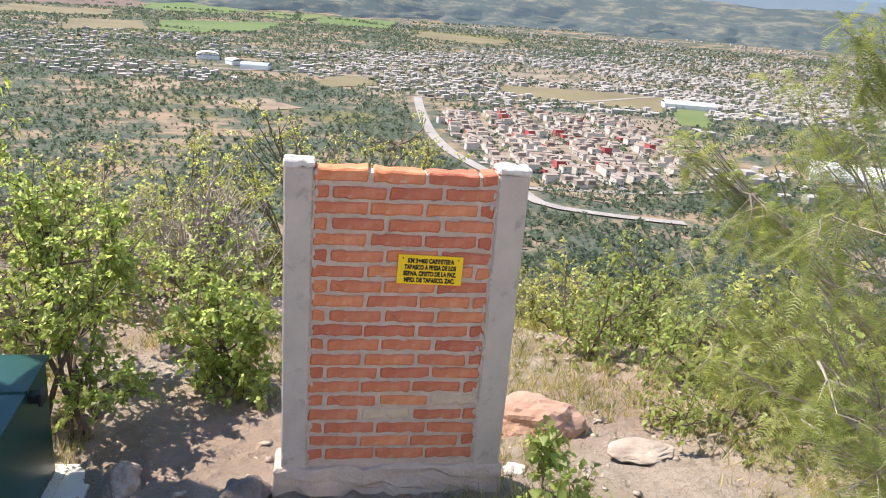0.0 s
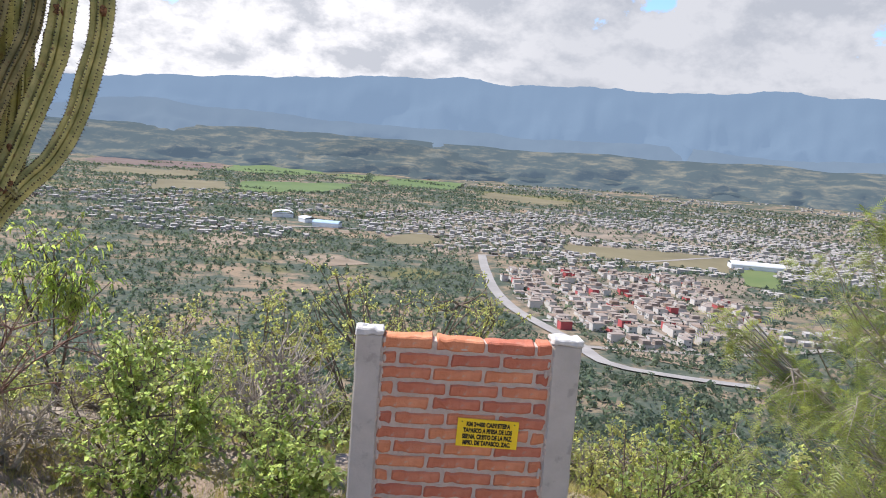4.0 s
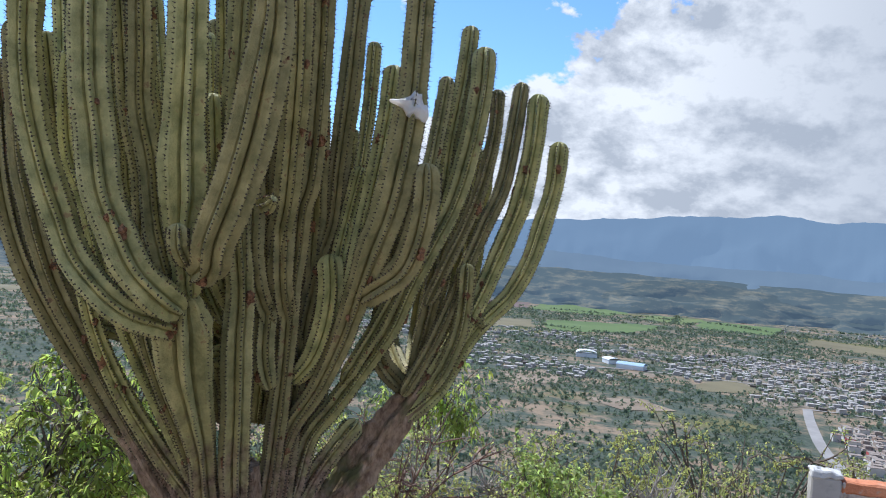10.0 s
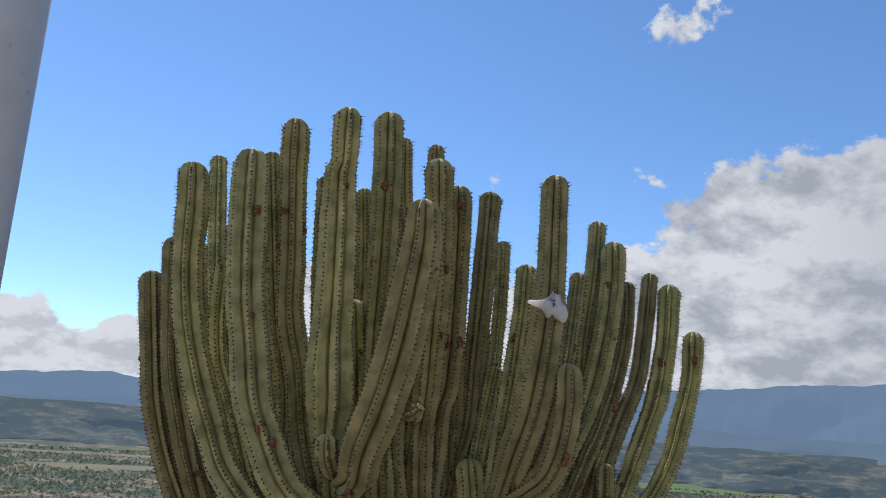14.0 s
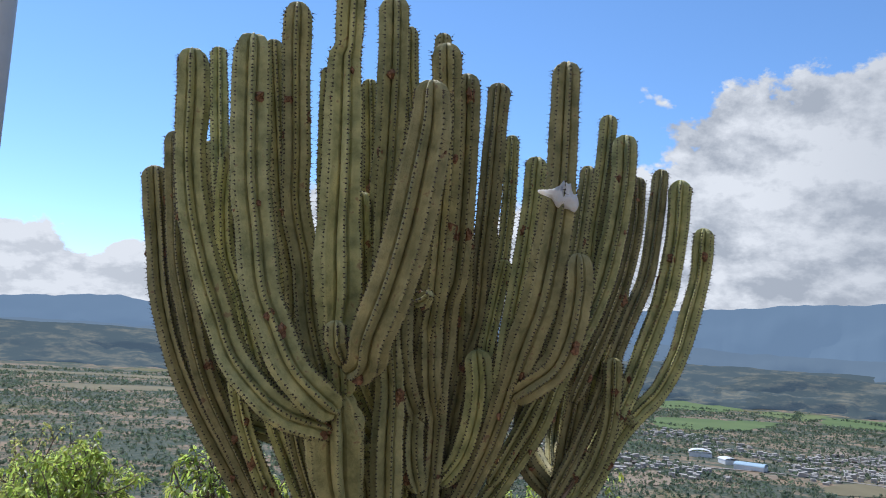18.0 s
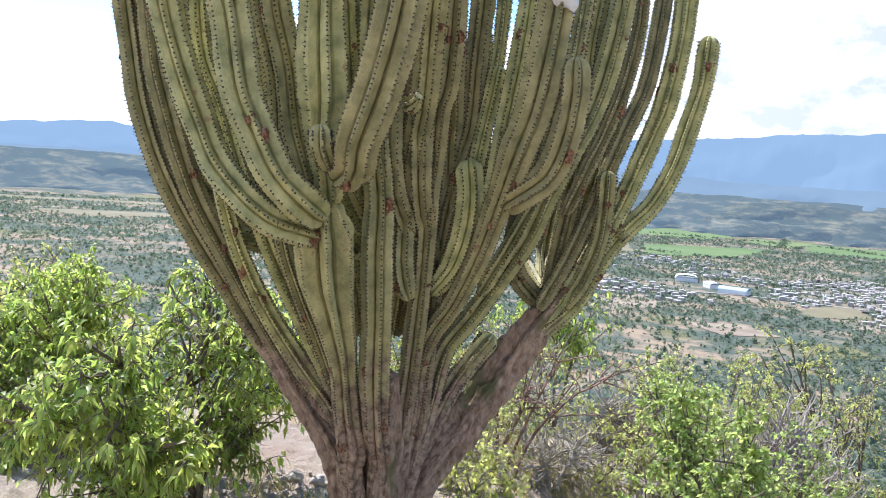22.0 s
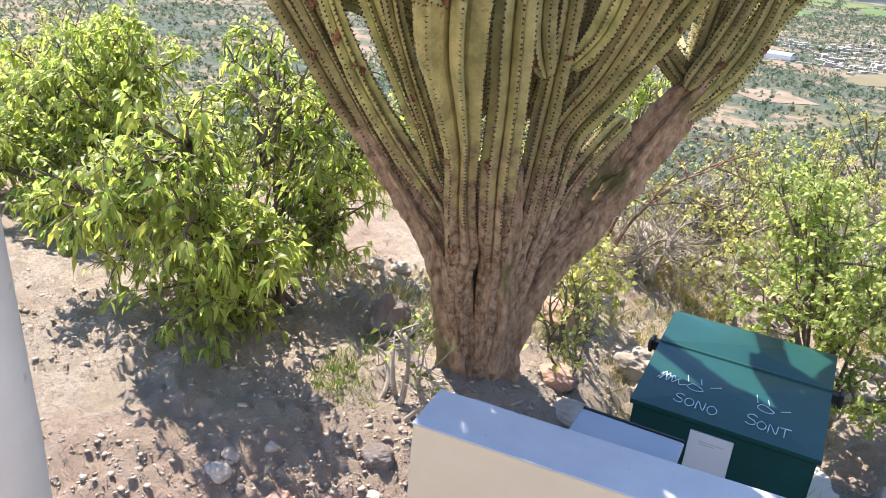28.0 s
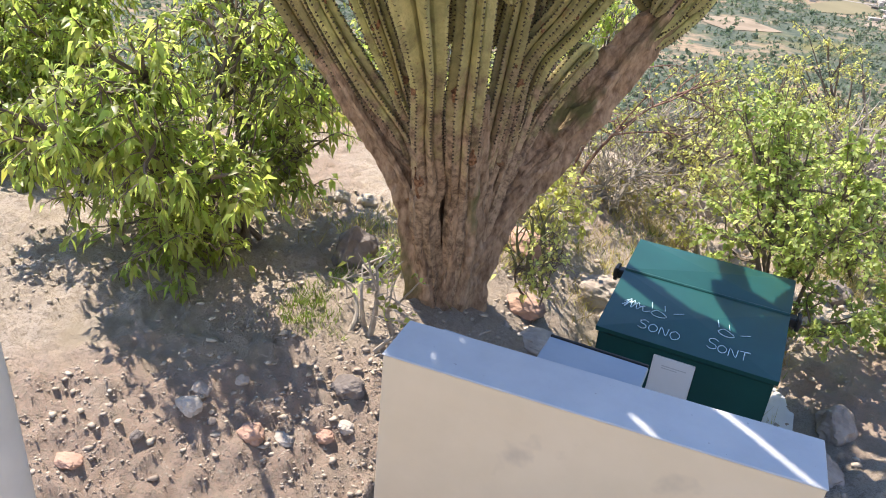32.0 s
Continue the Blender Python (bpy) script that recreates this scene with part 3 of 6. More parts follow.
    bmesh.ops.subdivide_edges(bm, edges=bm.edges[:], cuts=12, use_grid_fill=True)
    for v in bm.verts:
        v.co += Vector((0.014, 0.03, 0.02)) * (noise.noise(v.co * 11) + 0.6 * noise.noise(v.co * 31))
    part("footing", bm, MORTAR, wall, "rough stained mortar footing")
    return wall


def text_mesh(name, words, size, width):
    """Flat raised lettering, fitted to a width."""
    curve = bpy.data.curves.new(name, "FONT")
    curve.body, curve.size, curve.extrude, curve.align_x = words, size, 0.0006, "CENTER"
    curve.offset = 0.0017
    ob = bpy.data.objects.new(name, curve)
    mesh = bpy.data.meshes.new_from_object(ob)
    bpy.data.objects.remove(ob)
    wide = max(v.co.x for v in mesh.vertices) - min(v.co.x for v in mesh.vertices)
    for v in mesh.vertices:
        v.co.x *= width / wide
    return mesh


def build_sign():
    sign = thing("sign", "yellow enamel plate with black lettering bolted to the bricks", "sign", at=(0.738, WALL_Y - 0.004, 0.597))
    wide, high = 0.3, 0.14
    sign.matrix_basis = pose(0.738, WALL_Y - 0.004, 0.597, 0, 1.6, 0)
    part("plate", box(-wide / 2, -0.003, -high / 2, wide / 2, 0.004, high / 2, 0.001, 1), YELLOW, sign)
    lines = ("KM 2+400 CARRETERA", "TABASCO A PRESA DE LOS", "SERNA, CRISTO DE LA PAZ,", "MPIO. DE TABASCO, ZAC.")
    for k, (words, width) in enumerate(zip(lines, (0.215, 0.24, 0.245, 0.235))):
        ob = part_mesh("lettering", text_mesh("lettering", words, 0.03, width), INK, sign, "black painted line of words")
        ob.matrix_basis = pose(0, -0.0045, 0.034 - 0.031 * k, 90, 0, 0)
    for x in (-0.128, 0.128):
        bm = bmesh.new()
        bmesh.ops.create_cone(bm, cap_ends=True, segments=10, radius1=0.004, radius2=0.003, depth=0.004, matrix=pose(x, -0.004, 0.054, 90))
        part("bolt", bm, BLACK_METAL, sign)
    return sign


build_brick_wall()
build_sign()


# ---- low plastered wall, container and their slab ----
def build_low_wall():
    wall = thing("low_wall", "low cream plastered wall, its top coloured grey for shade", "wall", at=(-2.33, 1.3, 0), turn=4.0)
    part("wall_body", box(0, 0, -0.75, 1.29, 0.215, 0.296, 0.006, 2), PLASTER, wall, "cream plaster")
    # the top's grey is the sky-lit shade on it, put into the colour
    bm = box(-0.003, -0.003, 0.2965, 1.293, 0.218, 0.303, 0.003, 1)
    part("wall_top", bm, TOP_SHADE_AND_PRINT, wall, "top face with chipped edges, the shade on it put into grey colour")
    return wall


def build_container():
    """A steel refuse container: box, lid in two leaves with pressed diamond folds, pivots at the sides."""
    bin_ = thing("refuse_container", "dark green steel refuse container with a two-leaf lid", "container")
    x0, x1, y0, y1, z0, zf, zb = -1.911, -1.13, 2.665, 3.51, -0.785, -0.2, -0.115
    bm = bmesh.new()
    v = [bm.verts.new(p) for p in ((x0, y0, z0), (x1, y0, z0), (x1, y1, z0), (x0, y1, z0), (x0, y0, zf - 0.012), (x1, y0, zf - 0.012), (x1, y1, zb - 0.012), (x0, y1, zb - 0.012))]
    for q in ((3, 2, 1, 0), (4, 5, 6, 7), (0, 1, 5, 4), (1, 2, 6, 5), (2, 3, 7, 6), (3, 0, 4, 7)):
        bm.faces.new([v[k] for k in q])
    bmesh.ops.bevel(bm, geom=bm.edges[:], offset=0.008, segments=2, affect="EDGES")
    part("body", bm, GREEN_PAINT, bin_, "dark green painted steel box")
    seam = 3.19

    def leaf(ya, yb, za, zb_, name):
        bm = bmesh.new()
        lip = 0.014
        rim = [Vector((x0 - lip, ya, za)), Vector((x1 + lip, ya, za)), Vector((x1 + lip, yb, zb_)), Vector((x0 - lip, yb, zb_))]
        top = [bm.verts.new(p) for p in rim]
        low = [bm.verts.new(p - Vector((0, 0, 0.022))) for p in rim]
        peak = bm.verts.new((rim[0] + rim[2]) / 2 + Vector((0, 0, 0.012)))
        for k in range(4):
            bm.faces.new((top[k], top[(k + 1) % 4], peak))
            bm.faces.new((low[k], low[(k + 1) % 4], top[(k + 1) % 4], top[k]))
        bm.faces.new(low[::-1])
        return part(name, bm, GREEN_PAINT, bin_, "pressed lid leaf with diamond folds")

    slope = (zb - zf) / (y1 - y0)
    front = leaf(y0 - 0.012, seam - 0.006, zf + 0.012, zf + 0.012 + slope * (seam - y0), "lid_front")
    leaf(seam + 0.006, y1 + 0.01, zf + 0.016 + slope * (seam - y0), zb + 0.016, "lid_rear")
    bm = bmesh.new()
    bmesh.ops.create_cone(bm, cap_ends=True, segments=12, radius1=0.011, radius2=0.011, depth=x1 - x0 + 0.02, matrix=pose((x0 + x1) / 2, seam, zf + 0.01 + slope * (seam - y0), 0, 90, 0))
    part("hinge", bm, GREEN_PAINT, bin_, "long lid hinge")
    for x, s in ((x0, -1), (x1, 1)):
        bm = box(min(x, x + s * 0.075), 3.22, -0.215, max(x, x + s * 0.075), 3.275, -0.165, 0.006, 1)
        box(x + s * 0.06 - 0.008, 3.21, -0.225, x + s * 0.06 + 0.012, 3.285, -0.155, 0.004, 1, bm)
        part("pivot", bm, BLACK_METAL, bin_, "black square pivot stub")
    bm = box(-1.645, y0 - 0.009, -0.44, -1.457, y0 - 0.002, -0.245, 0.006, 2)
    plate = part("label_plate", bm, WHITE_PAINT, bin_, "white label plate with rounded corners")
    for z, w in ((-0.29, 0.11), (-0.302, 0.07)):
        part("label_bar", box(-1.6, y0 - 0.0105, z, -1.6 + w, y0 - 0.0088, z + 0.004), TOP_SHADE_AND_PRINT, plate, "small grey print, too fine to read")
    # hand-drawn words and eyes in marker on the front leaf
    strokes = {"S": ((0.9, 0.85), (0.6, 1.0), (0.2, 0.85), (0.25, 0.6), (0.75, 0.42), (0.8, 0.12), (0.4, 0.0), (0.05, 0.15)),
               "O": ((0.5, 1.0), (0.1, 0.75), (0.08, 0.3), (0.45, 0.0), (0.9, 0.25), (0.92, 0.7), (0.5, 1.0)),
               "N": ((0.05, 0.0), (0.15, 1.0), (0.8, 0.05), (0.95, 1.0)),
               "T": ((0.0, 0.95), (1.0, 1.0), (0.5, 0.97), (0.45, 0.0)),
               "eye": ((0.0, 0.35), (0.4, 0.75), (1.0, 0.6), (1.5, 0.2), (0.9, 0.0), (0.3, 0.1), (0.0, 0.35)),
               "lash": ((0.0, 0.0), (-0.25, 0.8)), "brow": ((0.0, 0.0), (0.9, 0.35)),
               "scrawl": ((0.0, 0.2), (0.35, 0.6), (0.2, 0.1), (0.6, 0.8), (0.7, 0.1), (1.0, 0.7), (1.15, 0.1), (1.5, 0.5), (1.7, 0.05), (2.2, 0.25))}

    def on_lid(x, y):
        return Vector((x, y, zf + 0.0165 + slope * (y - y0) + 0.011 * (1 - max(abs(x + 1.52) / 0.4, abs(y - 2.925) / 0.27))))

    for word, x, y, size in (("S", -1.755, 2.73, 0.048), ("O", -1.705, 2.725, 0.042), ("N", -1.655, 2.722, 0.042), ("O", -1.605, 2.715, 0.045), ("eye", -1.72, 2.845, 0.05), ("lash", -1.72, 2.9, 0.05), ("lash", -1.66, 2.905, 0.04), ("brow", -1.62, 2.9, 0.05),
                             ("S", -1.445, 2.735, 0.055), ("O", -1.392, 2.725, 0.04), ("N", -1.345, 2.72, 0.042), ("T", -1.297, 2.72, 0.045), ("eye", -1.41, 2.85, 0.05), ("lash", -1.41, 2.905, 0.05), ("lash", -1.36, 2.905, 0.04), ("brow", -1.31, 2.89, 0.045), ("scrawl", -1.86, 2.855, 0.062), ("scrawl", -1.855, 2.89, 0.045)):
        line = [Vector((x + u * size, y + v * size * 1.35, 0)) for u, v in strokes[word]]
        path = [on_lid(p.x, p.y) for p in smooth_path(line, 0.006)]
        verts, faces = tube(path, [0.0019] * len(path), 4)
        part_mesh("scribble", mesh_of("scribble", verts, faces), CHALK, front, "pale blue marker stroke")
    return bin_


CHALK = material("pale_blue_marker", (0.5, 0.66, 0.74), (0.58, 0.74, 0.8), 20, 0.7)


def build_slab():
    bm = box(-2.02, 2.57, -1.02, -0.925, 3.58, -0.785, 0.012, 2)
    ob = part("concrete_slab", bm, SLAB, None)
    return tagged(ob, "pale rough concrete slab under the green container", "slab")


def build_grey_box():
    """A flat sheet-metal cabinet that stands behind the low wall."""
    cab = thing("metal_cabinet", "low blue-grey sheet metal cabinet behind the plastered wall", "cabinet")
    part("cabinet_body", box(-1.93, 1.62, -0.7, -1.6, 1.8, 0.2, 0.006, 2), GREY_METAL, cab)
    part("cabinet_lid", box(-1.94, 1.605, 0.2, -1.59, 1.812, 0.222, 0.004, 1), GREY_METAL, cab, "overhanging folded lid")
    part("lid_rim", box(-1.938, 1.8125, 0.196, -1.592, 1.822, 0.227, 0.002, 1), BLACK_METAL, cab, "dark rubber strip along the lid")
    part("side_panel", box(-2.27, 1.6, -0.6, -1.945, 1.632, 0.235, 0.004, 1), GREY_METAL, cab, "upright dark blue-grey panel")
    return cab


build_low_wall()
build_container()
build_slab()
build_grey_box()


def build_pole():
    pole = thing("pole", "white painted steel pole beside the path", "pole")
    path = [Vector((-2.87, 0.38, -0.3)), Vector((-2.83, 0.34, 0.6)), Vector((-2.83, 0.27, 2.0)), Vector((-2.82, 0.2, 4.6))]
    verts, faces = tube(path, [0.085, 0.08, 0.078, 0.075], 28)
    part_mesh("shaft", mesh_of("shaft", verts, faces), POLE_PAINT, pole, smooth=True)
    verts, faces = tube([Vector((-2.872, 0.38, -0.34)), Vector((-2.87, 0.379, -0.12))], [0.15, 0.15], 20)
    part_mesh("foot_plate", mesh_of("foot_plate", verts, faces), CONCRETE, pole, "concrete foot")
    return pole


build_pole()


# ---- the organ-pipe cactus ----
def build_cactus():
    cactus = thing("cactus", "huge branching organ-pipe cactus with ribbed grey-green arms", "cactus", at=(0, 0, 0))
    rng = random.Random(21)
    ribs = 7

    def arm(radius, *points):
        """One ribbed arm along points from its foot to its tip; a fourth number is the girth there."""
        girths = [(p[3] if len(p) > 3 else radius) * min(1.2, max(1.04, 1.04 + 0.16 * (p[2] - 1.3))) for p in points]
        points = [Vector(p[:3]) for p in points]
        tip, before = points[-1], points[-2]
        points[-1] = tip - (tip - before).normalized() * min(girths[-1], 0.6 * (tip - before).length)
        runs = [0.0]
        for a, b in zip(points, points[1:]):
            runs.append(runs[-1] + (b - a).length)
        path = smooth_path(points)
        count = len(path)
        verts, faces, spines, spine_faces = [], [], [], []
        fold = ((0.0, 1.09), (0.1, 1.0), (0.36, 0.66), (0.5, 0.36), (0.64, 0.66), (0.9, 1.0))
        around = ribs * 6
        phase = rng.uniform(0, 1)
        total = sum((b - a).length for a, b in zip(path, path[1:]))
        # the dome at the tip
        ahead = (path[-1] - path[-2]).normalized()
        tail = [path[-1] + ahead * girths[-1] * s for s in (0.0, 0.4, 0.72, 0.92, 1.0)]
        body = path[:-1] + tail
        dome = [1.0] * (count - 1) + [0.99, 0.9, 0.7, 0.4, 0.06]
        side, up = frame_at(path, 0)
        run, thick = 0.0, []
        for k, p in enumerate(body):
            a, b = body[max(k - 1, 0)], body[min(k + 1, len(body) - 1)]
            along = (b - a).normalized()
            side = (side - along * side.dot(along)).normalized()
            up = along.cross(side)
            if k:
                run += (p - body[k - 1]).length
            wave = 1 + 0.09 * noise.noise(Vector((run * 5, phase * 40, 0))) + 0.05 * noise.noise(Vector((run * 17, phase * 40, 3)))
            wide = float(np.interp(run, runs, girths))
            ring = wide * dome[k] * wave * math.sqrt(min(1, 0.25 + run / 0.07))
            thick.append(wide)
            corky = min(1.0, max(0.0, (0.78 - p.z) / 0.5))
            for s in range(around):
                at, crest = fold[s % 6]
                turn = 2 * math.pi * (s // 6 + at) / ribs + phase
                r = ring * (crest + (0.88 - crest) * 0.75 * corky)
                r *= 1 + corky * (0.15 * noise.noise(p * 9 + Vector((s * 0.55, phase * 9, 0))) + 0.12 * noise.noise(p * 24 + Vector((s * 1.3, 0, phase))))
                verts.append(p + (side * math.cos(turn) + up * math.sin(turn)) * r)
            if k < count and corky < 0.35:
                for s in range(0, around, 6):
                    for half in (0, 1):
                        turn = 2 * math.pi * (s / around) + phase
                        out = side * math.cos(turn) + up * math.sin(turn)
                        root = p + along * (half * 0.017 + rng.uniform(-0.003, 0.003)) + out * ring * 1.055
                        across = along.cross(out) * 0.0055
                        n = len(spines)
                        spines.extend((root - along * 0.0058, root + across, root + along * 0.0058, root - across, root + out * 0.007))
                        spine_faces.extend(((n, n + 1, n + 4), (n + 1, n + 2, n + 4), (n + 2, n + 3, n + 4), (n + 3, n, n + 4)))
                        for _ in range(2):
                            way = (out * 1.0 + Vector((rng.uniform(-1, 1), rng.uniform(-1, 1), rng.uniform(-1, 1)))).normalized() * rng.uniform(0.01, 0.026)
                            n = len(spines)
                            w = along * 0.0016
                            spines.extend((root - w, root + w, root + way))
                            spine_faces.append((n, n + 1, n + 2))
        for k in range(len(body) - 1):
            for s in range(around):
                i, j = k * around + s, k * around + (s + 1) % around
                faces.append((i, j, j + around, i + around))
        last = (len(body) - 1) * around
        faces.append(tuple(last + s for s in range(around)))
        faces.append(tuple(reversed(range(around))))
        ob = part_mesh("arm", mesh_of("arm", verts, faces), CACTUS, cactus)
        tagged(part_mesh("spination", mesh_of("spination", spines, spine_faces), SPINE, ob), kind="stuff")
        # scars and bored holes on the skin
        for _ in range(max(2, int(total * 4.0))):
            k = rng.randrange(2, max(3, count - 2))
            if k >= count:
                continue
            u, v = frame_at(path, k)
            a = rng.uniform(0, 2 * math.pi)
            out = u * math.cos(a) + v * math.sin(a)
            bm = bmesh.new()
            size = rng.uniform(0.006, 0.022)
            bmesh.ops.create_icosphere(bm, subdivisions=2, radius=size, matrix=Matrix.Translation(path[k] + out * (thick[k] * 0.96 - size * 0.6)) @ Matrix.Diagonal((1, 1, rng.uniform(0.9, 2.2), 1)))
            for w in bm.verts:
                w.co += Vector((noise.noise(w.co * 75), noise.noise(w.co * 75 + Vector((7, 0, 0))), noise.noise(w.co * 75 + Vector((0, 7, 0))))) * size * 1.1
            part("scar", bm, SCAR, ob, "brown corky scar")
        return ob

    def limb(*points):
        path = smooth_path([p[:3] for p in points], 0.03)
        lengths = [(Vector(p[:3]) - path[0]).length for p in points]
        verts, faces, around = [], [], 44
        phase = rng.uniform(0, 6)
        side, up = frame_at(path, 0)
        for k, p in enumerate(path):
            along = (path[min(k + 1, len(path) - 1)] - path[max(k - 1, 0)]).normalized()
            side = (side - along * side.dot(along)).normalized()
            up = along.cross(side)
            r0 = float(np.interp((p - path[0]).length, lengths, [q[3] for q in points]))
            for s in range(around):
                a = 2 * math.pi * s / around
                groove = 0.2 * math.cos(5 * a + phase + 0.6 * math.sin(k * 0.21)) + 0.06 * math.cos(9 * a + k * 0.1)
                d = side * math.cos(a) + up * math.sin(a)
                bark = 0.2 * noise.noise((p + d * r0) * 9) + 0.2 * noise.noise((p + d * r0) * 24) + 0.12 * abs(noise.noise((p + d * r0) * 50))
                verts.append(p + d * r0 * (0.93 + groove + bark))
        for k in range(len(path) - 1):
            for s in range(around):
                i, j = k * around + s, k * around + (s + 1) % around
                faces.append((i, j, j + around, i + around))
        faces.append(tuple((len(path) - 1) * around + s for s in range(around)))
        return part_mesh("trunk_limb", mesh_of("trunk_limb", verts, faces), CACTUS_BARK, cactus, "corky brown grooved trunk")

    arm(0.048, (-3.01, 2.39, 0.63), (-3.20, 2.24, 0.93), (-3.33, 2.07, 1.25), (-3.44, 1.93, 1.53), (-3.53, 1.84, 1.78), (-3.62, 1.80, 2.06), (-3.70, 1.80, 2.37), (-3.76, 1.78, 2.71))
    arm(0.052, (-2.81, 2.43, 0.44), (-2.94, 2.39, 0.59), (-3.08, 2.28, 0.84), (-3.21, 2.08, 1.23), (-3.33, 1.91, 1.58), (-3.39, 1.84, 1.79), (-3.45, 1.81, 1.99), (-3.53, 1.80, 2.22), (-3.58, 1.81, 2.43), (-3.65, 1.80, 2.89))
    arm(0.056, (-2.58, 1.79, 1.52), (-2.59, 1.69, 1.55), (-2.67, 1.58, 1.59), (-2.76, 1.52, 1.67), (-2.89, 1.50, 1.80), (-2.97, 1.49, 1.95), (-3.06, 1.47, 2.15), (-3.14, 1.45, 2.39), (-3.19, 1.44, 2.64), (-3.21, 1.44, 2.90), (-3.23, 1.43, 3.13))
    arm(0.036, (-2.81, 2.43, 0.44), (-2.86, 2.40, 0.60, 0.05), (-2.98, 2.28, 0.83, 0.05), (-3.09, 2.10, 1.14, 0.045), (-3.14, 1.94, 1.44), (-3.17, 1.86, 1.70), (-3.21, 1.84, 1.97), (-3.28, 1.87, 2.28), (-3.40, 1.89, 2.59), (-3.49, 1.92, 2.95), (-3.56, 1.93, 3.37))
    arm(0.036, (-2.81, 2.38, 0.68, 0.05), (-2.89, 2.23, 0.98, 0.046), (-2.95, 2.05, 1.29, 0.042), (-2.99, 1.90, 1.56), (-3.04, 1.81, 1.80), (-3.13, 1.79, 2.05), (-3.22, 1.77, 2.24), (-3.27, 1.77, 2.48), (-3.30, 1.80, 2.74))
    arm(0.066, (-2.51, 1.70, 1.61), (-2.54, 1.58, 1.68), (-2.61, 1.51, 1.78), (-2.69, 1.48, 1.94), (-2.75, 1.46, 2.08), (-2.80, 1.46, 2.29), (-2.85, 1.45, 2.53), (-2.91, 1.47, 2.91), (-2.94, 1.48, 3.18))
    arm(0.034, (-2.83, 2.37, 0.71), (-2.84, 2.23, 0.96), (-2.86, 2.07, 1.22), (-2.87, 1.93, 1.49), (-2.85, 1.85, 1.82), (-2.87, 1.83, 2.15), (-2.95, 1.80, 2.48), (-3.01, 1.78, 2.88), (-3.04, 1.73, 3.27))
    arm(0.050, (-2.57, 1.77, 1.64), (-2.63, 1.74, 1.80), (-2.69, 1.73, 1.98), (-2.73, 1.72, 2.21), (-2.79, 1.69, 2.46), (-2.80, 1.67, 2.71), (-2.83, 1.65, 3.10), (-2.82, 1.61, 3.37))
    arm(0.062, (-2.51, 1.75, 1.67, 0.06), (-2.50, 1.71, 1.78, 0.05), (-2.52, 1.68, 1.94, 0.06), (-2.51, 1.66, 2.09, 0.08), (-2.52, 1.65, 2.23, 0.082), (-2.53, 1.65, 2.37, 0.068), (-2.53, 1.64, 2.56, 0.068), (-2.55, 1.64, 2.88, 0.066), (-2.55, 1.62, 3.08, 0.056), (-2.53, 1.61, 3.13, 0.044), (-2.52, 1.59, 3.25, 0.048), (-2.51, 1.57, 3.37, 0.048))
    arm(0.036, (-2.44, 1.63, 1.81), (-2.43, 1.55, 1.88), (-2.43, 1.53, 1.97))
    arm(0.030, (-2.73, 2.02, 1.81), (-2.83, 2.05, 2.18), (-2.88, 2.05, 2.44), (-2.92, 2.05, 2.81), (-2.92, 2.02, 3.23))
    arm(0.057, (-2.65, 2.61, -0.39, 0.07), (-2.62, 2.56, -0.01, 0.07), (-2.60, 2.48, 0.34, 0.07), (-2.55, 2.33, 0.57, 0.06), (-2.52, 2.23, 0.85, 0.068), (-2.48, 2.14, 1.16, 0.066), (-2.47, 2.09, 1.45, 0.066), (-2.47, 2.08, 1.68, 0.06), (-2.49, 2.06, 1.87, 0.055), (-2.53, 2.04, 2.13), (-2.55, 2.04, 2.44), (-2.55, 2.04, 2.79), (-2.55, 2.02, 3.20), (-2.56, 2.00, 3.53))
    arm(0.036, (-2.51, 2.33, 1.46), (-2.52, 2.28, 1.73), (-2.52, 2.29, 2.09), (-2.54, 2.30, 2.37), (-2.54, 2.32, 2.71), (-2.62, 2.32, 3.16), (-2.64, 2.30, 3.52))
    arm(0.034, (-2.63, 2.18, 1.69), (-2.65, 2.17, 2.08), (-2.71, 2.18, 2.41), (-2.75, 2.20, 2.84), (-2.78, 2.18, 3.21))
    arm(0.032, (-2.44, 2.27, 2.30), (-2.41, 2.28, 2.70), (-2.44, 2.30, 3.14), (-2.44, 2.30, 3.46))
    arm(0.050, (-2.40, 2.29, 1.23, 0.044), (-2.43, 2.26, 1.36), (-2.44, 2.26, 1.52), (-2.43, 2.27, 1.73), (-2.39, 2.23, 1.94), (-2.33, 2.17, 2.14), (-2.28, 2.09, 2.44), (-2.23, 2.00, 2.69), (-2.21, 1.93, 2.98), (-2.20, 1.87, 3.21))
    arm(0.066, (-2.44, 1.69, 1.77, 0.06), (-2.34, 1.64, 1.82), (-2.29, 1.58, 1.92, 0.072), (-2.21, 1.55, 2.09, 0.074), (-2.14, 1.53, 2.30, 0.074), (-2.09, 1.51, 2.52, 0.072), (-2.06, 1.50, 2.71), (-2.05, 1.48, 2.89, 0.056))
    arm(0.032, (-2.10, 1.68, 2.10), (-2.12, 1.69, 2.08), (-2.17, 1.70, 2.06))
    arm(0.048, (-2.62, 2.56, -0.01), (-2.55, 2.57, 0.42), (-2.50, 2.53, 0.73), (-2.45, 2.47, 1.01), (-2.40, 2.40, 1.28), (-2.38, 2.37, 1.50), (-2.36, 2.33, 1.71), (-2.34, 2.32, 1.92), (-2.31, 2.28, 2.12), (-2.27, 2.26, 2.23), (-2.24, 2.22, 2.55), (-2.22, 2.17, 2.94), (-2.22, 2.14, 3.17))
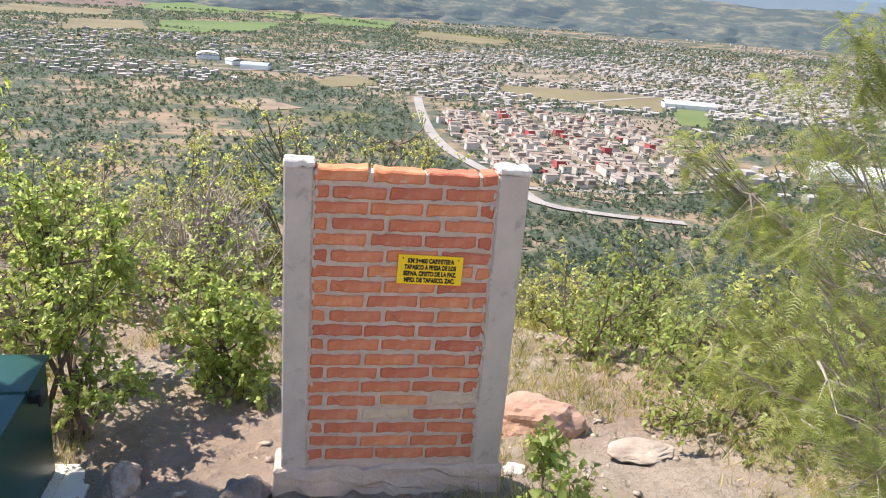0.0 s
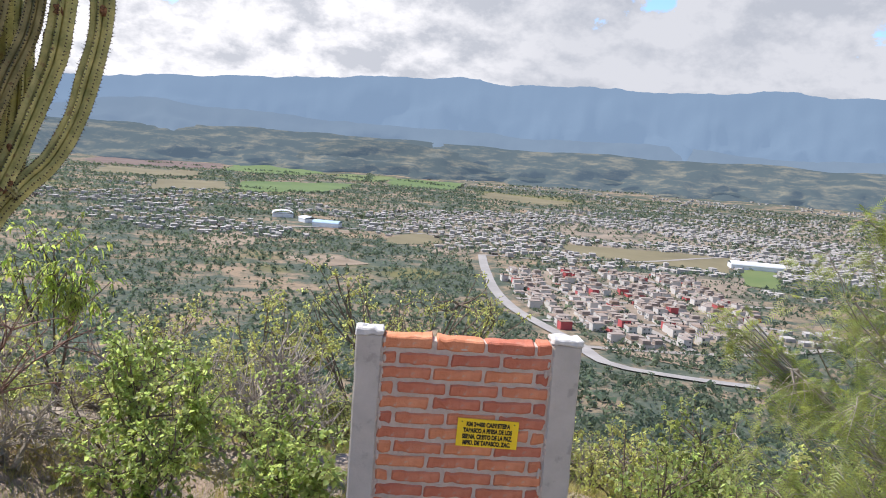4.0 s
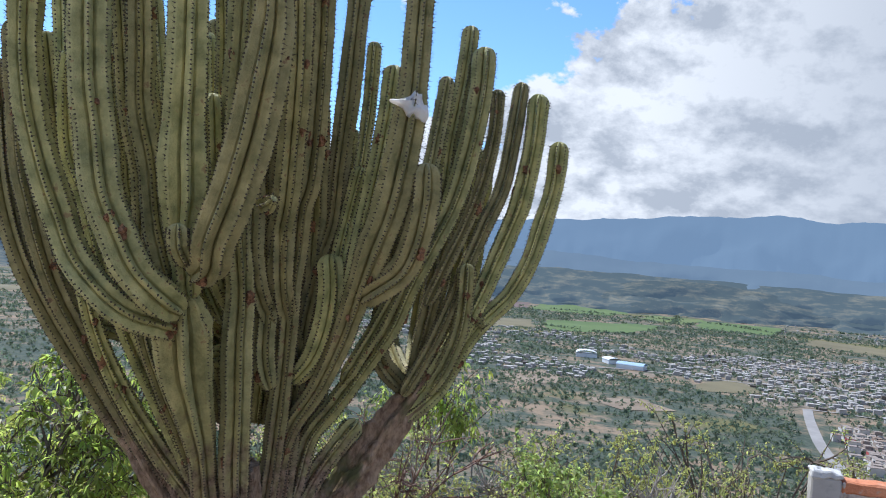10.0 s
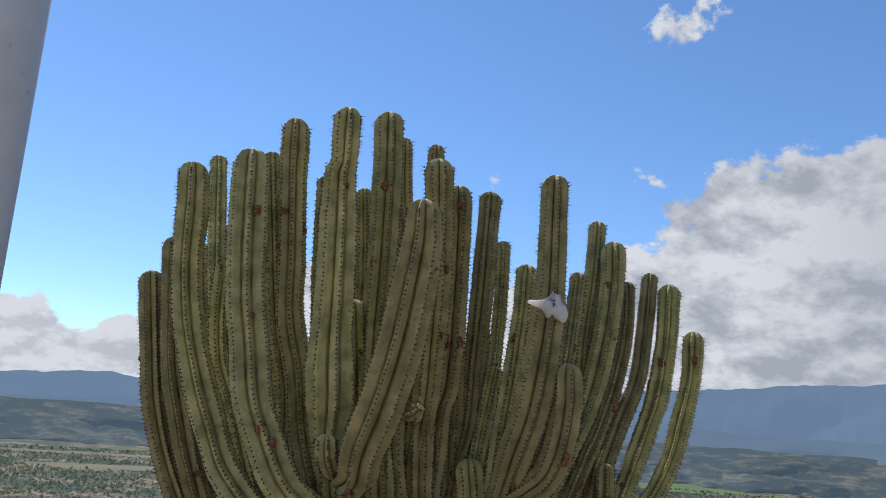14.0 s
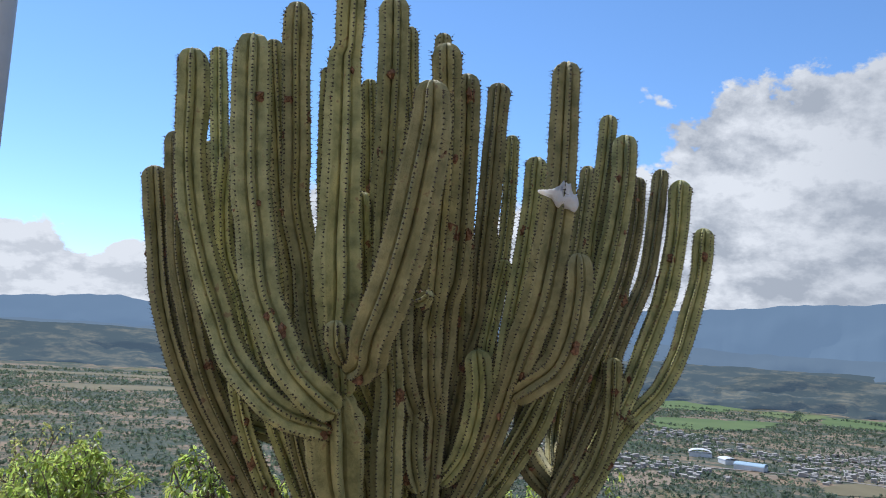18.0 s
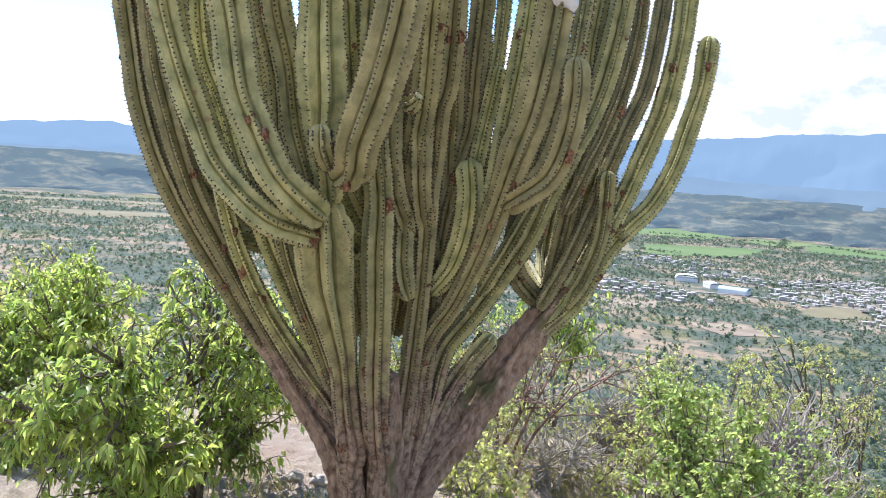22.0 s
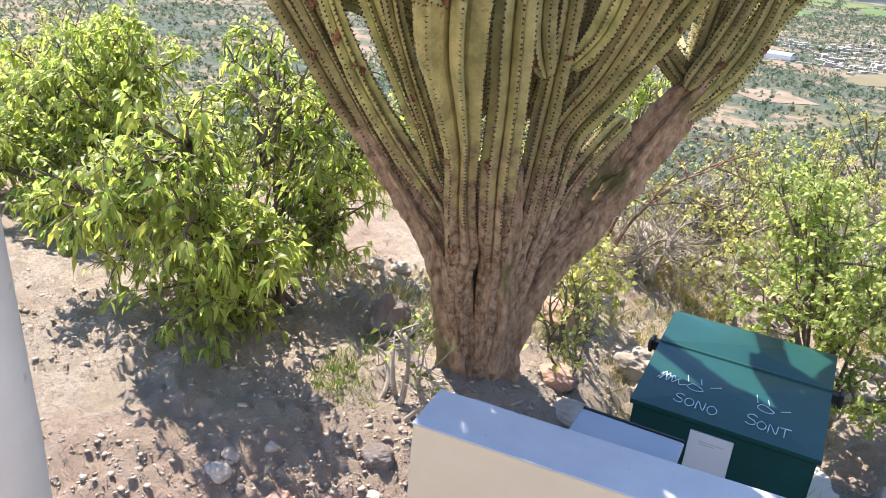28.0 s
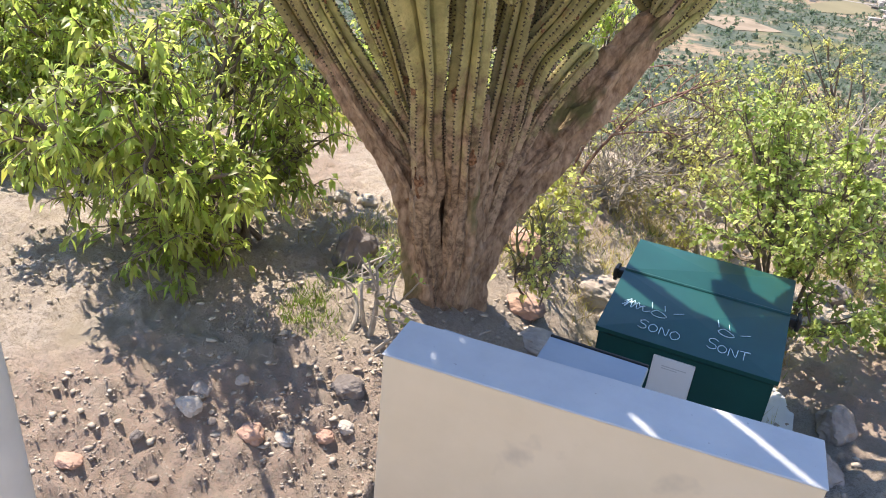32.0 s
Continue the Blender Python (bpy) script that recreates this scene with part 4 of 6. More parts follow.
    arm(0.046, (-2.52, 2.68, 0.42, 0.06), (-2.47, 2.63, 0.80, 0.055), (-2.43, 2.57, 1.11, 0.05), (-2.38, 2.52, 1.41), (-2.33, 2.48, 1.63), (-2.29, 2.49, 1.88), (-2.26, 2.52, 2.07), (-2.26, 2.54, 2.35), (-2.25, 2.56, 2.70), (-2.24, 2.56, 3.03), (-2.23, 2.56, 3.27))
    arm(0.030, (-2.31, 2.58, 1.75), (-2.27, 2.68, 2.09), (-2.24, 2.74, 2.32), (-2.24, 2.80, 2.66), (-2.25, 2.83, 3.07))
    arm(0.034, (-2.20, 2.50, 1.78), (-2.19, 2.50, 1.93), (-2.17, 2.54, 2.15), (-2.14, 2.55, 2.35))
    arm(0.042, (-2.06, 2.39, 1.71), (-2.05, 2.41, 1.89), (-2.04, 2.44, 2.07), (-2.02, 2.48, 2.32), (-2.01, 2.53, 2.60), (-2.01, 2.57, 2.87))
    arm(0.054, (-2.62, 2.56, -0.01), (-2.53, 2.61, 0.50, 0.06), (-2.47, 2.57, 0.82, 0.05), (-2.38, 2.52, 1.03, 0.045), (-2.25, 2.49, 1.22, 0.05), (-2.13, 2.44, 1.45, 0.052), (-2.05, 2.39, 1.63, 0.056), (-1.98, 2.33, 1.79, 0.056), (-1.92, 2.30, 1.95, 0.066), (-1.86, 2.29, 2.12, 0.07), (-1.82, 2.29, 2.35, 0.066), (-1.79, 2.29, 2.63, 0.058), (-1.79, 2.30, 2.95, 0.052), (-1.79, 2.30, 3.24, 0.05))
    arm(0.060, (-2.00, 2.37, 1.70), (-1.90, 2.34, 1.76), (-1.79, 2.34, 1.85), (-1.73, 2.33, 1.99), (-1.70, 2.32, 2.17), (-1.70, 2.31, 2.35))
    arm(0.033, (-1.95, 2.68, 1.83), (-1.89, 2.71, 2.10), (-1.86, 2.77, 2.33), (-1.84, 2.82, 2.62), (-1.83, 2.87, 2.89))
    arm(0.038, (-2.24, 2.77, 1.23), (-2.10, 2.80, 1.51), (-1.99, 2.84, 1.77), (-1.94, 2.89, 2.03), (-1.85, 2.98, 2.23), (-1.83, 3.02, 2.57), (-1.80, 3.06, 2.92), (-1.79, 3.09, 3.23))
    arm(0.052, (-2.59, 2.67, -0.11), (-2.51, 2.70, 0.36, 0.06), (-2.46, 2.75, 0.66, 0.05), (-2.41, 2.77, 0.91, 0.048), (-2.29, 2.79, 1.09, 0.05), (-2.17, 2.82, 1.29), (-2.03, 2.84, 1.53), (-1.95, 2.86, 1.76), (-1.86, 2.89, 1.98), (-1.77, 2.95, 2.23), (-1.71, 2.98, 2.53), (-1.68, 3.01, 2.84), (-1.68, 3.02, 3.09))
    arm(0.032, (-1.92, 3.08, 1.66), (-1.84, 3.11, 1.88), (-1.76, 3.17, 2.12), (-1.70, 3.22, 2.35), (-1.66, 3.26, 2.64), (-1.66, 3.28, 2.92))
    arm(0.038, (-2.04, 3.15, 1.13), (-1.93, 3.20, 1.38), (-1.84, 3.25, 1.64), (-1.77, 3.30, 1.89), (-1.70, 3.37, 2.14), (-1.63, 3.44, 2.38), (-1.60, 3.48, 2.68), (-1.58, 3.52, 3.02))
    arm(0.050, (-2.03, 3.20, 1.06), (-1.90, 3.26, 1.26), (-1.80, 3.33, 1.48), (-1.71, 3.40, 1.71), (-1.64, 3.45, 1.93), (-1.57, 3.49, 2.16), (-1.53, 3.49, 2.29), (-1.48, 3.49, 2.61), (-1.46, 3.47, 2.94))
    arm(0.046, (-2.09, 3.19, 0.95), (-1.97, 3.25, 1.06), (-1.88, 3.31, 1.18), (-1.77, 3.39, 1.44), (-1.67, 3.46, 1.60), (-1.56, 3.53, 1.74), (-1.47, 3.59, 1.95), (-1.42, 3.63, 2.17), (-1.37, 3.65, 2.41), (-1.35, 3.64, 2.69))
    arm(0.044, (-1.92, 3.23, 1.15), (-1.83, 3.25, 1.33), (-1.77, 3.26, 1.52), (-1.75, 3.25, 1.71), (-1.75, 3.24, 1.91))
    arm(0.026, (-1.66, 3.39, 1.55), (-1.68, 3.39, 1.57), (-1.73, 3.37, 1.61))
    arm(0.056, (-2.39, 2.48, 1.24, 0.04), (-2.32, 2.46, 1.31, 0.045), (-2.25, 2.45, 1.41), (-2.19, 2.42, 1.57), (-2.17, 2.40, 1.73), (-2.19, 2.39, 1.90))
    arm(0.100, (-2.70, 2.59, -0.40, 0.08), (-2.75, 2.52, 0.02, 0.08), (-2.73, 2.40, 0.33, 0.072), (-2.70, 2.37, 0.41, 0.075), (-2.68, 2.25, 0.68, 0.062), (-2.63, 2.11, 0.94, 0.058), (-2.61, 2.00, 1.13, 0.086), (-2.60, 1.89, 1.35, 0.108), (-2.56, 1.79, 1.55, 0.118), (-2.52, 1.72, 1.69, 0.08))
    arm(0.055, (-2.52, 2.74, 0.30), (-2.48, 2.83, 0.50), (-2.42, 2.90, 0.68), (-2.33, 2.97, 0.85), (-2.25, 3.03, 0.98))
    arm(0.052, (-3.04, 2.76, 0.91), (-3.14, 2.68, 1.28), (-3.69, 2.35, 1.66), (-3.82, 2.27, 2.08), (-3.91, 2.18, 2.67))
    arm(0.052, (-3.04, 2.83, 0.90), (-3.15, 2.80, 1.28), (-3.72, 2.50, 1.94), (-3.85, 2.42, 2.38), (-3.93, 2.33, 3.00))
    arm(0.052, (-2.99, 2.87, 0.90), (-3.09, 2.87, 1.28), (-3.61, 2.61, 2.15), (-3.72, 2.54, 2.60), (-3.80, 2.46, 3.24))
    arm(0.052, (-2.92, 2.88, 0.91), (-2.99, 2.87, 1.29), (-3.42, 2.65, 2.25), (-3.51, 2.58, 2.71), (-3.58, 2.50, 3.34))
    arm(0.052, (-2.87, 2.86, 0.92), (-2.90, 2.84, 1.30), (-3.19, 2.65, 1.40), (-3.26, 2.59, 1.82), (-3.31, 2.52, 2.40))
    arm(0.052, (-2.83, 2.93, 0.91), (-2.85, 2.94, 1.30), (-3.12, 2.79, 2.02), (-3.18, 2.74, 2.46), (-3.22, 2.67, 3.09))
    arm(0.052, (-2.82, 3.00, 0.91), (-2.85, 3.06, 1.29), (-3.09, 2.97, 1.97), (-3.14, 2.93, 2.43), (-3.18, 2.86, 3.07))
    arm(0.052, (-2.77, 2.98, 0.92), (-2.76, 3.02, 1.30), (-2.95, 2.93, 2.20), (-2.99, 2.89, 2.65), (-3.02, 2.83, 3.30))
    arm(0.052, (-2.70, 2.97, 0.93), (-2.65, 3.00, 1.32), (-2.73, 2.92, 2.08), (-2.75, 2.89, 2.52), (-2.77, 2.84, 3.14))
    arm(0.052, (-2.48, 2.81, 0.95), (-2.46, 2.91, 1.19), (-2.69, 3.11, 2.06), (-2.70, 3.08, 2.52), (-2.71, 3.03, 3.16))
    arm(0.052, (-2.48, 2.81, 0.95), (-2.46, 2.91, 1.19), (-2.46, 3.10, 1.60), (-2.46, 3.08, 2.03), (-2.46, 3.04, 2.64))
    arm(0.052, (-2.04, 3.29, 1.11), (-2.03, 3.48, 1.63), (-1.96, 3.49, 2.08), (-1.94, 3.45, 2.71))
    arm(0.052, (-2.04, 3.29, 1.11), (-1.96, 3.62, 1.53), (-1.89, 3.63, 1.99), (-1.85, 3.61, 2.63))
    arm(0.052, (-2.04, 3.29, 1.11), (-2.00, 3.27, 1.37), (-1.94, 3.27, 1.79), (-1.92, 3.24, 2.38))
    arm(0.052, (-2.04, 3.29, 1.11), (-2.20, 3.12, 1.36), (-2.17, 3.11, 1.77), (-2.16, 3.07, 2.36))
    arm(0.052, (-2.71, 2.90, 0.94), (-2.67, 2.87, 1.32), (-2.76, 2.74, 1.73), (-2.79, 2.70, 2.15), (-2.82, 2.65, 2.73))
    arm(0.052, (-2.89, 2.76, 0.93), (-2.92, 2.67, 1.31), (-3.26, 2.39, 1.52), (-3.35, 2.33, 1.92), (-3.41, 2.25, 2.48))
    arm(0.052, (-3.02, 2.66, 0.93), (-3.09, 2.52, 1.30), (-3.59, 2.12, 1.53), (-3.71, 2.04, 1.92), (-3.80, 1.96, 2.46))
    arm(0.052, (-2.94, 2.65, 0.94), (-2.97, 2.48, 1.32), (-3.41, 2.08, 1.93), (-3.52, 2.00, 2.32), (-3.59, 1.92, 2.87))
    arm(0.052, (-2.83, 2.58, 0.97), (-2.80, 2.36, 1.34), (-3.10, 1.93, 1.94), (-3.19, 1.87, 2.30), (-3.25, 1.80, 2.82))
    arm(0.052, (-2.83, 2.65, 0.96), (-2.80, 2.48, 1.33), (-3.10, 2.11, 1.95), (-3.18, 2.05, 2.33), (-3.24, 1.98, 2.87))
    arm(0.052, (-2.79, 2.68, 0.96), (-2.76, 2.52, 1.34), (-2.98, 2.19, 1.71), (-3.05, 2.13, 2.09), (-3.10, 2.07, 2.62))
    arm(0.052, (-2.72, 2.67, 0.97), (-2.64, 2.50, 1.35), (-2.75, 2.19, 1.37), (-2.80, 2.14, 1.73), (-2.83, 2.08, 2.23))
    arm(0.052, (-2.65, 2.64, 0.98), (-2.54, 2.43, 1.37), (-2.59, 2.10, 1.74), (-2.63, 2.06, 2.10), (-2.66, 2.00, 2.59))
    arm(0.052, (-2.59, 2.65, 0.99), (-2.46, 2.45, 1.38), (-2.45, 2.14, 1.75), (-2.47, 2.10, 2.11), (-2.49, 2.05, 2.60))
    arm(0.052, (-2.56, 2.70, 0.99), (-2.42, 2.52, 1.37), (-2.37, 2.26, 1.73), (-2.38, 2.23, 2.10), (-2.40, 2.18, 2.60))
    arm(0.052, (-2.48, 2.81, 0.95), (-2.46, 2.91, 1.19), (-2.34, 2.50, 1.76), (-2.34, 2.47, 2.14), (-2.35, 2.42, 2.67))
    arm(0.052, (-3.09, 3.00, 0.87), (-3.26, 3.09, 1.24), (-3.91, 2.91, 2.06), (-4.03, 2.83, 2.55), (-4.12, 2.74, 3.24))
    arm(0.052, (-3.05, 3.13, 0.85), (-3.22, 3.31, 1.23), (-3.79, 3.25, 2.24), (-3.89, 3.18, 2.76), (-3.97, 3.09, 3.49))
    arm(0.052, (-3.00, 3.25, 0.84), (-3.14, 3.50, 1.23), (-3.59, 3.56, 2.12), (-3.66, 3.51, 2.66), (-3.72, 3.43, 3.42))
    arm(0.052, (-2.87, 3.22, 0.87), (-2.94, 3.44, 1.26), (-3.19, 3.53, 2.17), (-3.23, 3.49, 2.69), (-3.26, 3.43, 3.43))
    arm(0.052, (-2.48, 2.81, 0.95), (-2.46, 2.91, 1.19), (-2.86, 3.47, 2.04), (-2.87, 3.44, 2.54), (-2.89, 3.39, 3.23))
    arm(0.052, (-2.48, 2.81, 0.95), (-2.46, 2.91, 1.19), (-2.60, 3.48, 1.51), (-2.59, 3.46, 1.98), (-2.59, 3.42, 2.64))
    arm(0.052, (-2.04, 3.29, 1.11), (-2.41, 3.79, 1.41), (-2.37, 3.79, 1.90), (-2.36, 3.75, 2.58))
    arm(0.052, (-2.04, 3.29, 1.11), (-2.14, 3.81, 1.54), (-2.07, 3.82, 2.02), (-2.04, 3.79, 2.70))
    arm(0.052, (-2.85, 3.10, 0.89), (-2.90, 3.23, 1.27), (-3.14, 3.22, 1.97), (-3.19, 3.18, 2.46), (-3.23, 3.11, 3.14))
    arm(0.052, (-2.93, 3.06, 0.88), (-3.02, 3.17, 1.26), (-3.40, 3.10, 1.92), (-3.48, 3.04, 2.40), (-3.54, 2.97, 3.08))
    arm(0.052, (-2.04, 3.29, 1.11), (-2.02, 3.98, 1.44), (-1.94, 4.00, 1.93), (-1.90, 3.97, 2.62))
    arm(0.052, (-2.04, 3.29, 1.11), (-2.36, 4.15, 1.32), (-2.31, 4.15, 1.84), (-2.28, 4.12, 2.56))
    arm(0.052, (-2.92, 3.37, 0.84), (-3.03, 3.71, 1.23), (-3.30, 3.92, 1.96), (-3.33, 3.88, 2.52), (-3.37, 3.82, 3.29))
    limb((-2.69, 2.62, -0.65, 0.14), (-2.72, 2.58, -0.40, 0.1), (-2.79, 2.52, 0.01, 0.08), (-2.83, 2.46, 0.31, 0.075), (-2.91, 2.40, 0.50, 0.072), (-3.03, 2.32, 0.70, 0.062), (-3.16, 2.24, 0.92, 0.045))
    limb((-2.65, 2.64, -0.64, 0.14), (-2.64, 2.62, -0.39, 0.1), (-2.60, 2.58, -0.01, 0.078), (-2.58, 2.51, 0.34, 0.072), (-2.56, 2.44, 0.60, 0.07), (-2.54, 2.36, 0.83, 0.06))
    limb((-2.63, 2.65, -0.57, 0.13), (-2.60, 2.66, -0.27, 0.1), (-2.55, 2.73, 0.03, 0.09), (-2.48, 2.83, 0.25, 0.095), (-2.35, 2.98, 0.49, 0.1), (-2.23, 3.10, 0.72, 0.1), (-2.10, 3.19, 0.99, 0.09), (-1.94, 3.27, 1.25, 0.06))
    limb((-2.59, 2.64, 0.08, 0.07), (-2.57, 2.61, 0.39, 0.06), (-2.50, 2.58, 0.75, 0.06), (-2.45, 2.55, 1.00, 0.05))
    limb((-2.68, 2.69, -0.69, 0.13), (-2.70, 2.68, -0.35, 0.1), (-2.72, 2.65, 0.04, 0.095), (-2.73, 2.62, 0.37, 0.085), (-2.74, 2.57, 0.66, 0.07))
    limb((-2.57, 2.74, 0.18, 0.075), (-2.54, 2.80, 0.48, 0.07), (-2.49, 2.84, 0.79, 0.06), (-2.43, 2.85, 1.08, 0.045))
    return cactus


build_cactus()


def build_bag():
    """A torn white bag caught on one arm's spines."""
    bm = bmesh.new()
    bmesh.ops.create_icosphere(bm, subdivisions=4, radius=0.075, matrix=Matrix.Diagonal((0.95, 0.42, 0.66, 1)))
    for v in bm.verts:
        v.co += v.co.normalized() * 0.03 * noise.noise(v.co * 16) + Vector((0, 0, 0.02 * noise.noise(v.co * 30)))
        if v.co.x < -0.03:
            v.co.x -= 0.035 * abs(noise.noise(v.co * 19)) + 0.5 * (-0.03 - v.co.x)
            v.co.z *= 0.55
        if v.co.z > 0.01 and abs(v.co.x - 0.005) < 0.02:
            v.co.z += 0.022
    ob = part("plastic_bag", bm, BAG, None, smooth=True)
    ob.matrix_basis = pose(-1.76, 2.24, 2.59, 0, 8, 25)
    return tagged(ob, "torn white plastic bag snagged on a cactus arm", "bag")


build_bag()


# ---- shrubs and trees ----
def fast_mesh(name, verts, tris, mat):
    """A mesh from numpy arrays of points and triangles."""
    mesh = bpy.data.meshes.new(name)
    mesh.vertices.add(len(verts))
    mesh.vertices.foreach_set("co", np.asarray(verts, np.float32).ravel())
    mesh.loops.add(3 * len(tris))
    mesh.loops.foreach_set("vertex_index", np.asarray(tris, np.int32).ravel())
    mesh.polygons.add(len(tris))
    mesh.polygons.foreach_set("loop_start", np.arange(0, 3 * len(tris), 3, dtype=np.int32))
    mesh.polygons.foreach_set("loop_total", np.full(len(tris), 3, np.int32))
    mesh.update()
    mesh.validate()
    mesh.materials.append(mat)
    return mesh


def unit(v):
    return v / np.maximum(np.linalg.norm(v, axis=1, keepdims=True), 1e-9)


def leaf_mesh(name, roots, ways, sizes, slim, mat, rng, fold=0.25, sag=0.25):
    """Single leaves, each folded along its midrib and bent down at the tip."""
    n = len(roots)
    ways = unit(ways)
    side = unit(np.cross(ways, unit(rng.normal(size=(n, 3)) * 0.5 + [0, 0, 1.0])))
    face = np.cross(side, ways)
    s = sizes[:, None]
    mid = roots + ways * s * 0.45
    tip = roots + ways * s * 0.96 - np.array([0, 0, 1.0]) * s * sag
    left, right = mid + side * s * slim + face * s * fold * slim, mid - side * s * slim + face * s * fold * slim
    verts = np.stack([roots, left, mid, right, tip], 1).reshape(-1, 3)
    base = (np.arange(n) * 5)[:, None]
    tris = np.concatenate([base + t for t in ([0, 2, 1], [0, 3, 2], [1, 2, 4], [2, 3, 4])])
    return fast_mesh(name, verts, tris, mat)


def frond_mesh(name, roots, ways, sizes, mat, rng, pairs=11):
    """Feathery leaves: a midrib with two rows of narrow leaflets."""
    n = len(roots)
    ways = unit(ways)
    side = unit(np.cross(ways, unit(rng.normal(size=(n, 3)) * 0.35 + [0, 0, 1.0])))
    verts, s = [], sizes[:, None]
    down = np.array([0, 0, -1.0])
    for k in range(pairs):
        f = (k + 0.6) / pairs
        stem = roots + ways * s * f + down * s * 0.28 * f * f
        reach = s * 0.26 * math.sin(math.pi * min(1, f * 0.82 + 0.16))
        for sign in (-1, 1):
            end = stem + side * sign * reach + ways * reach * 0.45 + down * reach * 0.15
            verts += [stem - ways * s * 0.019, stem + ways * s * 0.019, end]
    wide = s * 0.006
    tip = roots + ways * s + down * s * 0.28
    verts += [roots - side * wide, roots + side * wide, tip]
    count = len(verts)
    verts = np.stack(verts, 1).reshape(-1, 3)
    return fast_mesh(name, verts, np.arange(n * count).reshape(-1, 3), mat)


def shrub(name, label, category, base, lobes, mat, leaves=260, size=0.06, slim=0.24, stems=3, wood=None, seed=1, sag=0.25, frond=False, thick=0.02,
          group="", droop=0.1, bare=0.0, twigs=9, near_twigs=7):
    """A shrub: stems from the ground into each lobe of the crown (x, y, z, radius), branches, twigs, and leaves along the twigs."""
    rng = np.random.default_rng(seed)
    wood = wood or WOOD
    plant = thing(name, label, category, group, at=base)
    origin = Vector(base)
    verts, faces, fine, fine_faces, roots, ways = [], [], [], [], [], []
    for n, (x, y, z, r) in enumerate(lobes):
        heart = Vector((x, y, z)) - origin
        foot = Vector((rng.uniform(-1, 1) * 0.05 * stems, rng.uniform(-1, 1) * 0.05 * stems, -0.03))
        bend = Vector((heart.x * 0.3 + rng.normal() * 0.08, heart.y * 0.3 + rng.normal() * 0.08, heart.z * 0.55))
        stem = bezier([foot, bend, heart], 7)
        girth = thick * (0.7 + 0.6 * rng.random())
        tube(stem, [girth * (1 - 0.11 * k) for k in range(8)], 6, verts, faces)
        for _ in range(twigs):
            way = Vector(rng.normal(size=3)).normalized()
            start = stem[int(rng.integers(4, 8))]
            end = heart + Vector((way.x, way.y, way.z * 0.85)) * r * (0.55 + 0.45 * rng.random())
            limb = bezier([start, (start + end) / 2 + Vector(rng.normal(size=3)) * r * 0.2, end], 4)
            tube(limb, [girth * 0.42, girth * 0.36, girth * 0.3, girth * 0.24, girth * 0.16], 4, fine, fine_faces)
            for _ in range(near_twigs):
                k = int(rng.integers(1, 5))
                out = (Vector(rng.normal(size=3)) + way * 0.8 + Vector((0, 0, 0.35))).normalized()
                long = r * (0.28 + 0.4 * rng.random())
                twig = bezier([limb[k], limb[k] + out * long * 0.5, limb[k] + out * long + Vector((0, 0, -droop * long * 2))], 3)
                tube(twig, [girth * 0.16, girth * 0.13, girth * 0.1, girth * 0.05], 3, fine, fine_faces)
                if rng.random() < bare:
                    continue
                count = max(2, int(leaves / (twigs * near_twigs)))
                for q in range(count):
                    f = rng.random() ** 0.7 * 2.999
                    i = int(f)
                    p = twig[i].lerp(twig[i + 1], f - i)
                    lean = out * 0.7 + Vector(rng.normal(size=3)) * 0.75
                    lean.z -= droop * 2.5
                    roots.append(p)
                    ways.append(lean)
    part_mesh("stem", mesh_of("stem", verts, faces), wood, plant)
    part_mesh("twigwork", mesh_of("twigwork", fine, fine_faces), wood, plant, "mesh of fine twigs")
    if roots:
        roots, ways = np.array(roots), np.array(ways)
        sizes = size * rng.uniform(0.6, 1.25, len(roots))
        mesh = frond_mesh("crown", roots, ways, sizes, mat, rng) if frond else leaf_mesh("crown", roots, ways, sizes, slim, mat, rng, sag=sag)
        part_mesh("crown", mesh, None, plant, "", False)
    return plant


def spread(base, ring, seed):
    """Lobes of a rounded crown about a point."""
    rng = random.Random(seed)
    x, y, z = base
    out = []
    for k in range(ring[0]):
        a = 2 * math.pi * k / ring[0] + rng.uniform(-0.4, 0.4)
        out.append((x + ring[1] * math.cos(a) * rng.uniform(0.4, 1), y + ring[1] * math.sin(a) * rng.uniform(0.4, 1), z + ring[2] * rng.uniform(0.55, 1.1), ring[3] * rng.uniform(0.7, 1.1)))
    return out


RED_WOOD = material("peeling_red_bark", (0.12, 0.05, 0.036), (0.36, 0.24, 0.19), 12, 0.9, 0.6, 50)


STEM_GREEN = material("green_stem_skin", (0.09, 0.1, 0.045), (0.2, 0.2, 0.1), 12, 0.8, 0.4, 60)


